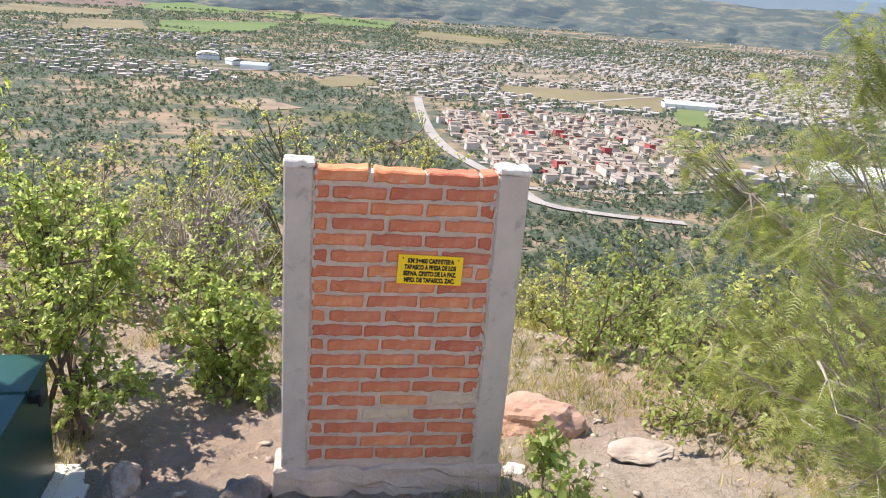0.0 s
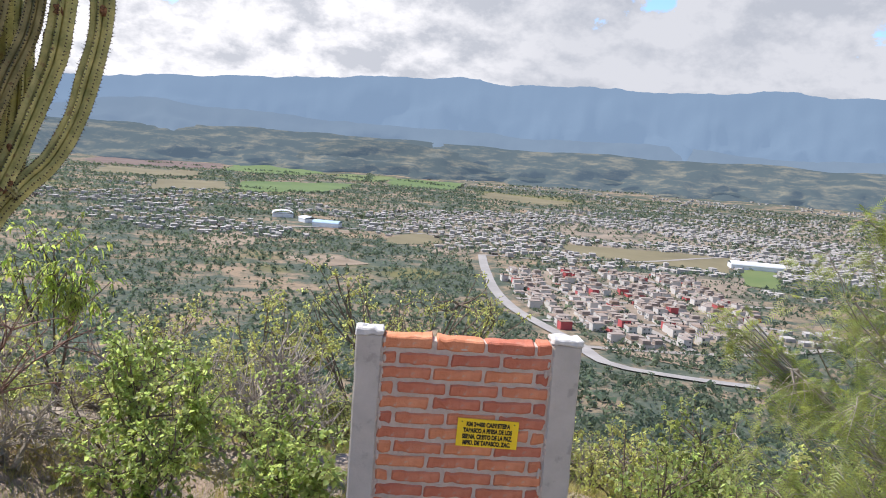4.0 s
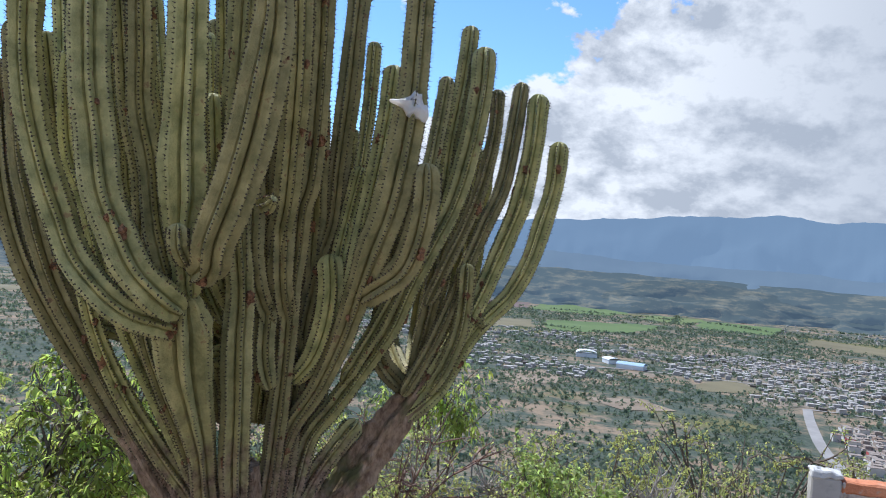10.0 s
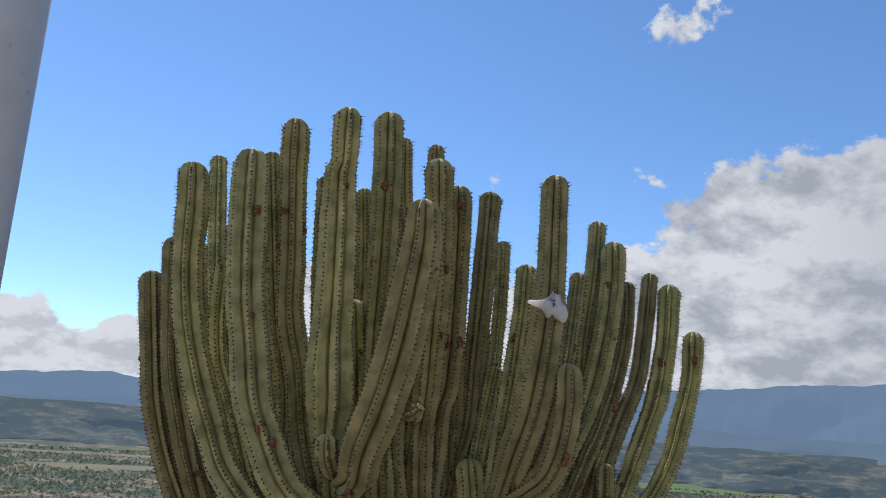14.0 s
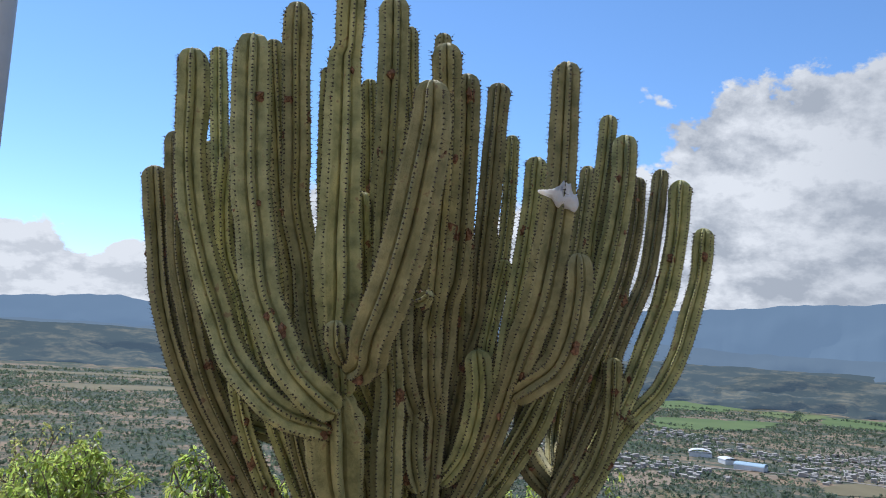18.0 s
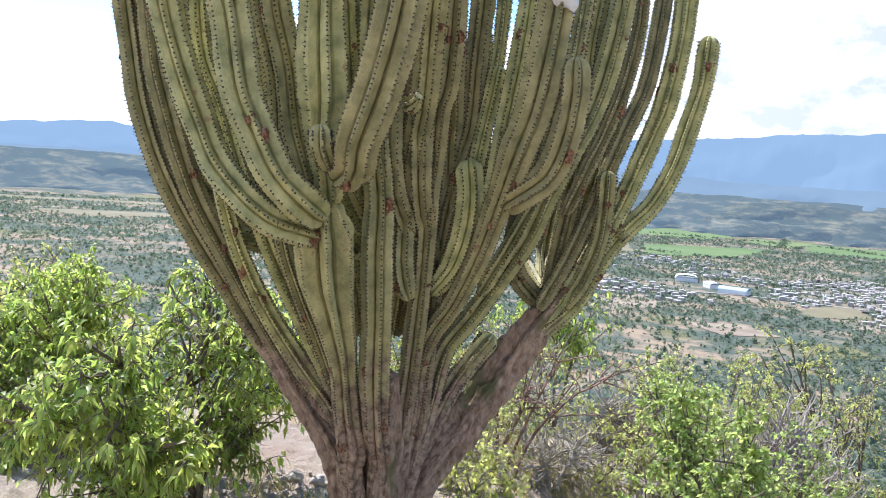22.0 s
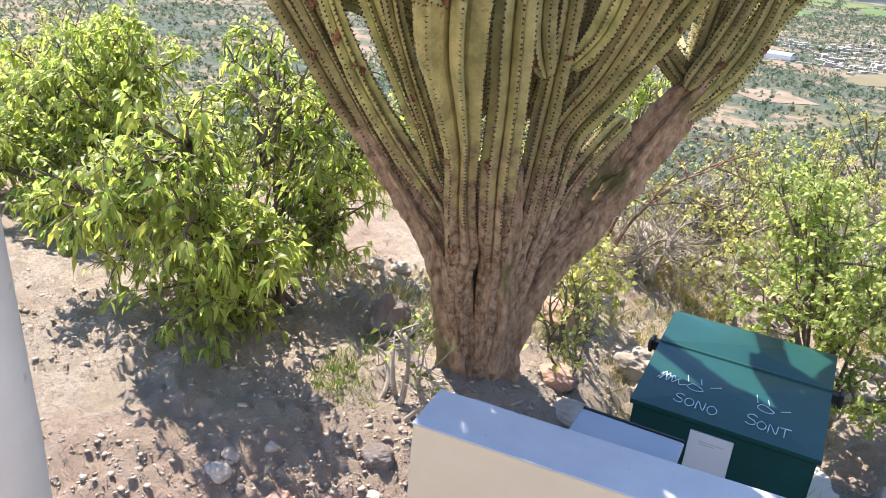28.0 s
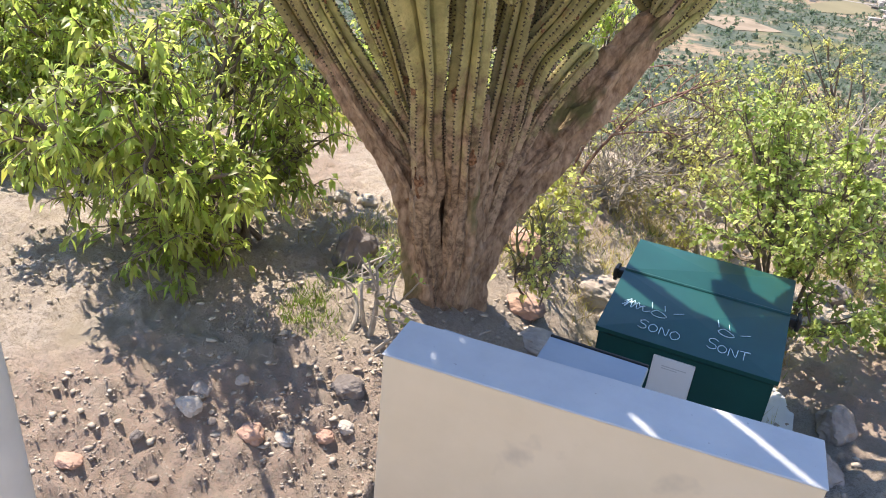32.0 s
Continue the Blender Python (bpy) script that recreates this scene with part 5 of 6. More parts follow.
def plant_near():
    z = ground_z
    shrub("leafy_tree", "bright green bushy tree with long drooping leaves on the earth bank", "tree", (-3.85, 2.35, z(-3.85, 2.35)),
          [(-3.95, 2.0, 0.1, 0.36), (-4.45, 2.15, 0.25, 0.36), (-3.85, 2.45, 0.33, 0.42), (-3.95, 2.95, 0.65, 0.42), (-4.58, 3.38, 0.86, 0.36), (-3.62, 2.75, 0.22, 0.28),
           (-3.72, 1.95, 0.02, 0.26), (-4.2, 1.9, 0.42, 0.32), (-4.26, 3.65, 0.9, 0.34), (-4.09, 2.9, 0.84, 0.34), (-4.5, 2.8, 0.5, 0.4), (-3.85, 3.4, 0.45, 0.35), (-3.66, 1.75, 0.5, 0.26), (-3.84, 1.9, 0.86, 0.24), (-3.4, 1.8, 0.45, 0.2), (-4.1, 1.78, 0.6, 0.26), (-4.6, 1.95, 0.4, 0.24)],
          LEAF_BRIGHT, 800, 0.064, 0.2, 4, seed=3, sag=0.35, droop=0.22, thick=0.026, twigs=12, near_twigs=9)
    shrub("leafy_tree", "bright green tree with long drooping leaves behind the earth bank", "tree", (-5.5, 2.9, z(-5.5, 2.9)),
          [(-5.59, 2.94, 0.62, 0.46), (-5.84, 2.66, 0.2, 0.42), (-5.5, 3.28, 0.85, 0.4), (-5.35, 2.46, 0.0, 0.3), (-6.12, 2.86, 0.45, 0.42), (-6.4, 2.5, 0.1, 0.42), (-5.2, 2.9, 0.35, 0.36), (-6.0, 3.3, 0.75, 0.4)],
          LEAF_BRIGHT, 1900, 0.062, 0.2, 3, seed=5, sag=0.35, droop=0.22, thick=0.028, twigs=12, near_twigs=9)
    shrub("leafy_shrub", "open shrub with small round bright green leaves", "shrub", (-1.17, 3.9, z(-1.17, 3.9)),
          [(-1.22, 4.19, 0.31, 0.36), (-1.36, 3.97, -0.08, 0.38), (-0.96, 3.86, 0.1, 0.27), (-0.89, 3.66, -0.36, 0.26), (-1.42, 4.4, 0.52, 0.25), (-0.96, 4.25, 0.3, 0.22), (-1.5, 4.9, 0.3, 0.4), (-1.2, 4.7, -0.1, 0.38)],
          LEAF_MID, 1150, 0.041, 0.32, 3, seed=7, thick=0.02, sag=0.15)
    shrub("dark_shrub", "dense dark green shrub at the edge of the clearing", "shrub", (-0.3, 4.4, z(-0.3, 4.4)),
          [(-0.33, 4.35, -0.35, 0.32), (-0.52, 4.53, -0.2, 0.24), (-0.12, 4.35, -0.24, 0.26), (-0.21, 4.2, -0.56, 0.24), (-0.45, 4.3, -0.6, 0.2)],
          LEAF_MID, 700, 0.048, 0.36, 3, seed=8, thick=0.014, sag=0.15)
    shrub("dry_bush", "leafless bush of pale grey twigs", "shrub", (-0.8, 6.7, z(-0.8, 6.7)),
          [(-0.9, 6.72, -0.5, 0.55), (-0.42, 6.4, -0.64, 0.42), (-1.2, 6.5, -0.75, 0.4), (-0.7, 7.0, -0.35, 0.4)], None, 0, wood=WOOD_PALE, seed=9, bare=1.0, thick=0.05, droop=-0.15, twigs=20, near_twigs=11)
    shrub("yellow_green_tree", "rounded yellow-green tree lower on the slope", "tree", (-1.5, 10.8, z(-1.5, 10.8)),
          [(-1.53, 10.77, -0.91, 0.72), (-1.99, 10.74, -1.24, 0.5), (-1.18, 11.1, -0.72, 0.52), (-0.9, 11.0, -1.3, 0.5), (-1.5, 11.0, -1.8, 0.7)], LEAF_OLIVE, 900, 0.06, 0.3, 3, seed=10, thick=0.03)
    shrub("thorn_tree", "spreading olive thorn tree with dark crooked limbs", "tree", (0.5, 16.5, z(0.5, 16.5)),
          [(0.64, 16.55, -1.6, 0.95), (1.84, 16.42, -1.45, 0.9), (-0.82, 16.88, -1.4, 0.75), (-0.06, 15.58, -1.75, 0.9), (2.6, 16.2, -1.8, 0.7), (-1.5, 16.5, -2.0, 0.7)], LEAF_OLIVE, 800, 0.075, 0.26, 3, seed=12, thick=0.05, wood=WOOD)
    for k, (x, y, zz, r) in enumerate(((2.45, 4.92, -0.45, 0.42), (2.41, 5.92, -0.67, 0.5), (2.94, 5.43, -0.26, 0.5), (2.93, 4.38, -0.21, 0.5), (3.3, 3.9, 0.1, 0.5), (2.75, 3.5, -0.32, 0.42), (3.3, 3.3, 0.2, 0.45))):
        shrub("green_shrub", "tangled green shrub on the slope beside the wall", "shrub", (x, y + 0.1, z(x, y + 0.1)),
              [(x, y, zz, r), (x + 0.3, y + 0.25, zz - 0.2, r * 0.8), (x - 0.25, y + 0.15, zz - 0.25, r * 0.7), (x + 0.1, y - 0.1, zz - 0.45, r * 0.7)],
              (LEAF_MID, LEAF_OLIVE, LEAF_FERN)[k % 3], 560, 0.05, 0.3, 3, seed=30 + k, thick=0.014, group="shrubs beside the wall", bare=0.1)
    shrub("mesquite_tree", "feathery light green thorn tree overhanging the path", "tree", (3.3, 2.3, z(3.3, 2.3)),
          [(1.97, 2.55, 1.12, 0.28), (2.13, 2.45, 1.46, 0.27), (2.17, 2.2, 1.11, 0.32), (1.94, 2.34, 0.78, 0.29), (2.02, 1.98, 0.65, 0.28), (1.84, 2.42, 0.52, 0.2), (2.25, 2.4, 1.72, 0.16), (1.98, 1.75, 0.42, 0.2), (1.85, 2.85, 1.22, 0.12), (2.5, 2.6, 1.3, 0.4), (2.6, 2.2, 0.8, 0.4), (2.4, 1.9, 0.2, 0.35)],
          LEAF_FERN, 330, 0.105, frond=True, wood=WOOD_PALE, seed=41, thick=0.012, droop=0.2, twigs=9, near_twigs=7)
    shrub("vine_bush", "small leafy creeper in front of the brick wall", "shrub", (1.3, 2.45, z(1.3, 2.45)),
          [(1.2, 2.45, -0.16, 0.15), (1.33, 2.3, -0.2, 0.15), (1.26, 2.55, -0.02, 0.09), (1.4, 2.5, -0.3, 0.16)], LEAF_MID, 150, 0.05, 0.36, 2, seed=44, thick=0.006)
    shrub("dry_bush", "thin leafless grey bush behind the cactus", "shrub", (-2.4, 4.8, z(-2.4, 4.8)),
          [(-2.45, 4.78, -0.3, 0.28), (-2.42, 5.2, -0.4, 0.3), (-2.2, 5.0, -0.2, 0.25)], LEAF_OLIVE, 60, 0.03, 0.3, wood=WOOD_PALE, seed=45, bare=0.8, thick=0.026, droop=-0.1, twigs=15, near_twigs=9)
    shrub("dry_bush", "tall leafless grey bush on the slope", "shrub", (-2.25, 7.0, z(-2.25, 7.0)),
          [(-2.29, 7.01, -0.5, 0.5), (-2.0, 6.8, -0.7, 0.4), (-2.6, 6.9, -0.8, 0.4)], LEAF_OLIVE, 60, 0.03, 0.3, wood=WOOD_PALE, seed=46, bare=0.85, thick=0.044, droop=-0.1, twigs=16, near_twigs=10)
    shrub("low_shrub", "low green shrub at the foot of the cactus", "shrub", (-2.36, 2.98, z(-2.36, 2.98)),
          [(-2.35, 2.93, -0.05, 0.17), (-2.32, 3.15, -0.02, 0.14), (-2.3, 2.85, -0.13, 0.12)], LEAF_OLIVE, 130, 0.035, 0.3, seed=47, thick=0.007, bare=0.3)
    shrub("low_shrub", "low green shrub beside a boulder and the cactus trunk", "shrub", (-3.05, 2.7, z(-3.05, 2.7)),
          [(-3.02, 2.66, -0.2, 0.13), (-3.14, 2.6, -0.26, 0.14), (-3.0, 2.8, -0.12, 0.12), (-3.2, 2.5, -0.3, 0.12)], LEAF_MID, 170, 0.034, 0.34, seed=48, thick=0.005)
    shrub("stick_bush", "pale bare sapling with a few bright leaves behind the low wall", "shrub", (-2.8, 2.1, z(-2.8, 2.1)),
          [(-2.88, 2.14, 0.06, 0.18), (-2.64, 2.02, 0.02, 0.18), (-2.74, 2.0, 0.16, 0.14), (-3.0, 2.16, -0.06, 0.16), (-2.58, 1.96, -0.08, 0.14)], LEAF_BRIGHT, 30, 0.045, 0.28, wood=WOOD_PALE, seed=49, thick=0.013, droop=-0.1, bare=0.6, twigs=5, near_twigs=3)
    shrub("stem_bush", "clump of thin upright dark green stems behind the cactus trunk", "shrub", (-2.47, 3.32, z(-2.47, 3.32)),
          [(-2.58, 3.36, -0.12, 0.1), (-2.48, 3.3, -0.05, 0.1), (-2.36, 3.34, -0.1, 0.1), (-2.3, 3.26, -0.16, 0.1), (-2.52, 3.46, -0.02, 0.1), (-2.4, 3.42, 0.0, 0.09), (-2.63, 3.28, -0.2, 0.1)], LEAF_OLIVE, 20, 0.03, 0.3, wood=STEM_GREEN, seed=61, thick=0.016, bare=0.6, twigs=3, near_twigs=3)
    shrub("dead_sticks", "dry sticks and roots lying at the cactus foot", "shrub", (-2.5, 2.4, z(-2.5, 2.4)),
          [(-2.3, 2.25, -0.42, 0.1), (-2.62, 2.2, -0.4, 0.12), (-2.36, 2.5, -0.4, 0.12)], None, 0, wood=WOOD_PALE, seed=62, bare=1.0, thick=0.009, twigs=5, near_twigs=2)
    shrub("leafy_shrub", "pale green shrub behind the cactus on the slope", "shrub", (-2.1, 5.6, z(-2.1, 5.6)),
          [(-2.13, 5.35, -0.22, 0.45), (-1.7, 5.3, -0.1, 0.4), (-2.4, 5.7, -0.5, 0.45)], LEAF_OLIVE, 420, 0.045, 0.32, seed=50, thick=0.016, bare=0.25)
    shrub("leafy_shrub", "pale green shrub in a tangle of twigs", "shrub", (-3.4, 5.8, z(-3.4, 5.8)),
          [(-3.41, 5.77, -0.45, 0.55), (-3.0, 5.9, -0.5, 0.45), (-3.8, 5.6, -0.6, 0.45)], LEAF_OLIVE, 420, 0.045, 0.32, seed=51, thick=0.018, bare=0.35)
    shrub("bright_tree", "small tree with bright yellow-green foliage beyond the cactus", "tree", (-3.22, 7.59, z(-3.22, 7.59)),
          [(-3.22, 7.59, 0.65, 0.42), (-2.9, 7.5, 0.4, 0.3), (-3.6, 7.7, 0.3, 0.4)], LEAF_BRIGHT, 500, 0.08, 0.2, seed=52, thick=0.02, sag=0.4, droop=0.25)
    for k, (x, y, r, mat, bare) in enumerate(((-2.8, 4.05, 0.24, LEAF_OLIVE, 0.75), (-2.5, 3.75, 0.18, LEAF_OLIVE, 0.6), (-3.0, 4.5, 0.28, LEAF_OLIVE, 0.7), (-3.35, 4.9, 0.36, LEAF_OLIVE, 0.4), (-2.83, 5.6, 0.4, LEAF_OLIVE, 0.75), (-1.8, 5.1, 0.3, LEAF_OLIVE, 0.7), (-1.95, 6.6, 0.45, LEAF_OLIVE, 0.3), (-0.6, 5.6, 0.36, LEAF_MID, 0.1),
                                           (-0.86, 7.9, 0.5, LEAF_OLIVE, 0.2), (-4.0, 5.5, 0.42, LEAF_FERN, 0.3), (-3.6, 6.5, 0.5, LEAF_MID, 0.2), (-2.3, 8.6, 0.6, LEAF_OLIVE, 0.2), (-4.6, 6.8, 0.5, LEAF_OLIVE, 0.2), (-1.3, 6.0, 0.4, LEAF_OLIVE, 0.45))):
        g = z(x, y)
        shrub("slope_shrub", "twiggy half-bare shrub at the edge of the slope" if bare > 0.35 else "leafy green shrub at the edge of the slope", "shrub", (x, y, g),
              [(x, y, g + 1.6 * r, r), (x + 0.8 * r, y + 0.3 * r, g + 1.1 * r, 0.75 * r), (x - 0.8 * r, y - 0.2 * r, g + 1.2 * r, 0.8 * r), (x + 0.1 * r, y + 0.8 * r, g + 2.0 * r, 0.7 * r), (x, y - 0.5 * r, g + 0.7 * r, 0.7 * r)],
              mat, 420, 0.045, 0.32, 3, wood=WOOD_PALE if bare > 0.35 else WOOD, seed=130 + k, thick=0.014, bare=bare, group="shrubs at the edge of the slope")
    shrub("red_barked_tree", "small twisted tree with peeling dark red bark and pale twigs", "tree", (-2.74, 4.80, z(-2.74, 4.80)),
          [(-2.61, 4.88, 0.23, 0.34), (-2.40, 5.13, 0.56, 0.34), (-3.01, 5.09, 0.42, 0.34), (-2.08, 4.92, 0.37, 0.34)], LEAF_OLIVE, 60, 0.04, 0.3, 4, wood=RED_WOOD, seed=171, thick=0.017, bare=0.6, twigs=9, near_twigs=7)
    shrub("thorn_tree", "dark olive thorn tree at the rim of the slope", "tree", (-12.5, 7.9, z(-12.5, 7.9)),
          [(-12.47, 7.41, -0.5, 0.9), (-12.67, 8.48, -0.5, 0.9), (-13.4, 7.6, -0.9, 0.9), (-11.8, 8.4, -1.2, 0.9), (-12.2, 7.0, -1.5, 0.9)], LEAF_OLIVE, 900, 0.08, 0.26, seed=53, thick=0.05)


plant_near()


def plant_slope():
    """Scrub down the hillside: a few kinds, each set out many times."""
    kinds = []
    for k, (mat, label, size, lobes, bare) in enumerate((
            (LEAF_OLIVE, "olive thorn scrub on the hillside", 0.07, (6, 0.7, 1.0, 0.6), 0.1),
            (LEAF_MID, "green scrub on the hillside", 0.065, (5, 0.6, 0.8, 0.6), 0.05),
            (LEAF_FERN, "light green thorn bush on the hillside", 0.06, (6, 0.8, 1.2, 0.55), 0.15),
            (LEAF_OLIVE, "half-bare grey-green bush on the hillside", 0.05, (5, 0.6, 0.9, 0.55), 0.7))):
        kinds.append(shrub("hillside_bush", label, "shrub", (0, 40 + k, -60), [(x, y, z, r) for x, y, z, r in spread((0, 40 + k, -60), lobes, 60 + k)], mat, 420, size, 0.32, 3,
                           wood=WOOD_PALE if k == 3 else WOOD, seed=70 + k, thick=0.03, bare=bare, group="scrub down the hillside"))
    rng = random.Random(17)
    placed = 0
    first = dict.fromkeys(range(4), True)
    while placed < 330:
        d, a = (6.8 + 11 * rng.random() if placed < 110 else 7.5 + 62 * rng.random() ** 1.7), radians(rng.uniform(-72, 45))
        x, y = -1.0 + d * math.sin(a), 0.5 + d * math.cos(a)
        if any(math.hypot(x - u, y - v) < w for u, v, w in ((-4.5, 3.2, 2.2), (-6.0, 3.0, 1.8), (-1.5, 10.8, 1.2), (-2.3, 6.9, 1.0), (-0.8, 6.7, 1.1), (-5.5, 5.2, 1.0))):
            continue
        k, s = rng.randrange(4), rng.uniform(0.5, 0.95) * (1 + min(d, 40) / 55) * (0.62 if d < 11 else 1.0)
        m = pose(x, y, ground_z(x, y) - 0.05, 0, 0, rng.uniform(0, 360)) @ Matrix.Scale(s, 4)
        if first[k]:
            kinds[k].matrix_basis, first[k] = m, False
        else:
            ob = copy_thing(kinds[k], m)
            ob.matrix_basis = m
        placed += 1


plant_slope()


# ---- stones, litter, grass ----
def stone(name, label, x, y, size, squash=(1, 1, 0.7), seed=0, mat=None, sink=0.25, turn=0.0, category="rock"):
    bm = bmesh.new()
    bmesh.ops.create_icosphere(bm, subdivisions=4, radius=1.0)
    for v in bm.verts:
        p = v.co.copy()
        r = 1 + 0.3 * noise.noise(p * 1.3 + Vector((seed, 0, 0))) + 0.12 * noise.noise(p * 3.7 + Vector((0, seed, 0))) + 0.04 * noise.noise(p * 9)
        v.co = Vector((p.x * squash[0], p.y * squash[1], p.z * squash[2])) * r * size
    ob = part(name, bm, mat or STONE, None)
    ob.matrix_basis = pose(x, y, ground_z(x, y) + size * squash[2] * (1 - 2 * sink) * 0.5, 0, 0, turn)
    return tagged(ob, label, category)


STONE_DARK = material("dark_grey_rock", (0.12, 0.1, 0.09), (0.24, 0.205, 0.185), 7, 0.95, 0.9, 30)
STONE_PALE = material("pale_stone", (0.36, 0.31, 0.265), (0.5, 0.44, 0.38), 12, 0.95, 0.8, 40)
STONE_RED = material("reddish_rock", (0.36, 0.215, 0.155), (0.48, 0.31, 0.235), 5, 0.95, 0.8, 30)
stone("boulder", "grey-brown boulder beside the cactus trunk", -3.2, 2.62, 0.125, (0.85, 0.9, 1.15), 1, STONE_DARK)
stone("boulder", "reddish boulder at the back of the brick wall", 1.55, 3.75, 0.2, (1.5, 1.0, 0.8), 2, STONE_RED)
stone("boulder", "whitish boulder behind the container", -2.1, 3.6, 0.13, (1.4, 1, 0.75), 3)
stone("boulder", "grey mottled boulder beside the container", -1.98, 3.52, 0.12, (1.2, 1, 0.9), 4)
stone("boulder", "pale reddish rock by the cactus foot", -2.62, 3.5, 0.13, (1.5, 1, 0.7), 5, STONE_RED)
stone("boulder", "pinkish broken rock at the cactus root", -2.36, 2.95, 0.09, (1.4, 1, 0.7), 41, STONE_RED)
stone("boulder", "pale pinkish slab of rock beside the cactus root", -2.2, 2.75, 0.1, (1.5, 1, 0.5), 42, STONE_PALE)
stone("stone", "pale stone on the bare soil behind the cactus", -3.62, 3.5, 0.06, (1.2, 1, 0.8), 43, STONE_PALE)
stone("stone", "reddish stone on the bare soil behind the cactus", -3.4, 3.75, 0.06, (1.2, 1, 0.8), 44, STONE_RED)
stone("boulder", "dark rock behind the low wall", -2.0, 2.15, 0.12, (1.5, 1, 0.7), 6, STONE_RED)
stone("boulder", "flat rock behind the low wall", -2.25, 2.3, 0.1, (1.4, 1, 0.5), 7)
stone("boulder", "grey rock against the concrete slab", -0.74, 3.3, 0.11, (0.8, 1.3, 0.8), 8)
stone("boulder", "grey rock in front of the concrete slab", -0.8, 2.85, 0.1, (0.9, 1.3, 0.6), 9)
stone("boulder", "dark rock at the corner of the brick wall", -0.08, 3.02, 0.1, (1.1, 1, 0.9), 10, STONE_DARK)
stone("flat_stone", "pale flat slab of stone lying in the grass", 2.1, 3.35, 0.13, (1.5, 0.9, 0.3), 11)
stone("boulder", "white-topped rock on the slope", -2.05, 6.0, 0.1, (1.4, 1, 0.7), 12)
stone("boulder", "brown rock on the slope", -1.85, 6.1, 0.13, (1.2, 1, 0.8), 13)
stone("boulder", "small grey boulder between the shrubs", -0.75, 5.0, 0.12, (1, 1, 0.8), 14, STONE_DARK)
stone("stone", "pale stone in the clearing", -3.75, 3.4, 0.05, (1.2, 1, 0.9), 15, STONE_PALE)
stone("stone", "brown stone on the bank", -2.88, 1.35, 0.045, (1.1, 1, 0.9), 16, STONE_RED)
stone("stone", "white chip of stone on the bank", -2.79, 1.42, 0.03, (1.6, 1, 0.6), 17, STONE_PALE)
stone("stone", "grey stone on the bank", -3.14, 1.39, 0.032, (1.3, 1, 0.8), 21)
stone("stone", "pale broken stone on the bank", -3.12, 1.3, 0.04, (1.4, 1, 0.8), 22, STONE_PALE)
stone("stone", "dark stone on the bank", -3.18, 1.09, 0.022, (1, 1, 0.9), 19, STONE_DARK)
stone("stone", "reddish flat stone on the bank", -3.3, 0.9, 0.035, (1.5, 1, 0.5), 18, STONE_RED)
stone("stone", "small grey stone on the bank", -3.05, 1.52, 0.024, (1.2, 1, 0.8), 23)
stone("stone", "dark pebble on the bank", -3.02, 1.3, 0.018, (1, 1, 0.8), 24, STONE_DARK)
stone("stone", "grey stone at the end of the low wall", -2.7, 1.75, 0.055, (1.2, 1, 0.9), 25, STONE_DARK)
stone("stone", "pale stone at the end of the low wall", -2.62, 1.6, 0.03, (1.2, 1, 0.8), 26, STONE_PALE)
stone("stone", "brown stone at the end of the low wall", -2.66, 1.52, 0.03, (1.2, 1, 0.8), 27, STONE_RED)
stone("stone", "brown stone under the low wall", -2.45, 1.2, 0.05, (1.1, 1, 0.8), 20)


def scatter(name, label, count, area, sizes, mat, seed):
    """Loose gravel: uneven little stones, joined."""
    rng = np.random.default_rng(seed)
    ico = [(0, 0, 1), (0.89, 0, 0.45), (0.28, 0.85, 0.45), (-0.72, 0.53, 0.45), (-0.72, -0.53, 0.45), (0.28, -0.85, 0.45), (0, 0, -0.6)]
    shape = np.array(ico)
    tri = np.array([(0, 1, 2), (0, 2, 3), (0, 3, 4), (0, 4, 5), (0, 5, 1), (6, 2, 1), (6, 3, 2), (6, 4, 3), (6, 5, 4), (6, 1, 5)])
    verts, tris, n = [], [], 0
    while n < count:
        x, y = rng.uniform(area[0], area[1]), rng.uniform(area[2], area[3])
        if swell(x, y, 1.7, 11) < rng.uniform(-0.5, 0.3):
            continue
        s = sizes[0] + (sizes[1] - sizes[0]) * rng.random() ** 6
        a = rng.uniform(0, 6.3)
        turn = np.array([[math.cos(a), -math.sin(a), 0], [math.sin(a), math.cos(a), 0], [0, 0, 1]])
        p = (shape * rng.uniform(0.65, 1.25, (7, 1)) * [rng.uniform(0.8, 1.7), 1, rng.uniform(0.35, 0.8)]) @ turn * s
        verts.append(p + [x, y, ground_z(x, y) - s * 0.05])
        tris.append(tri + 7 * n)
        n += 1
    ob = new(name, fast_mesh(name, np.concatenate(verts), np.concatenate(tris), mat))
    return tagged(ob, label, "gravel", kind="stuff")


scatter("gravel", "loose gravel and clods over the dusty bank", 8000, (-5.0, -1.9, 0.4, 3.6), (0.003, 0.021), STONE_LOOSE, 1)
scatter("rubble", "loose stones and rubble behind the low wall", 2600, (-3.0, 3.4, 1.5, 6.5), (0.005, 0.04), STONE_LOOSE, 2)
scatter("fine_gravel", "fine grit on the bank below the path", 15000, (-4.6, -2.2, 0.3, 2.4), (0.002, 0.009), STONE_LOOSE, 3)


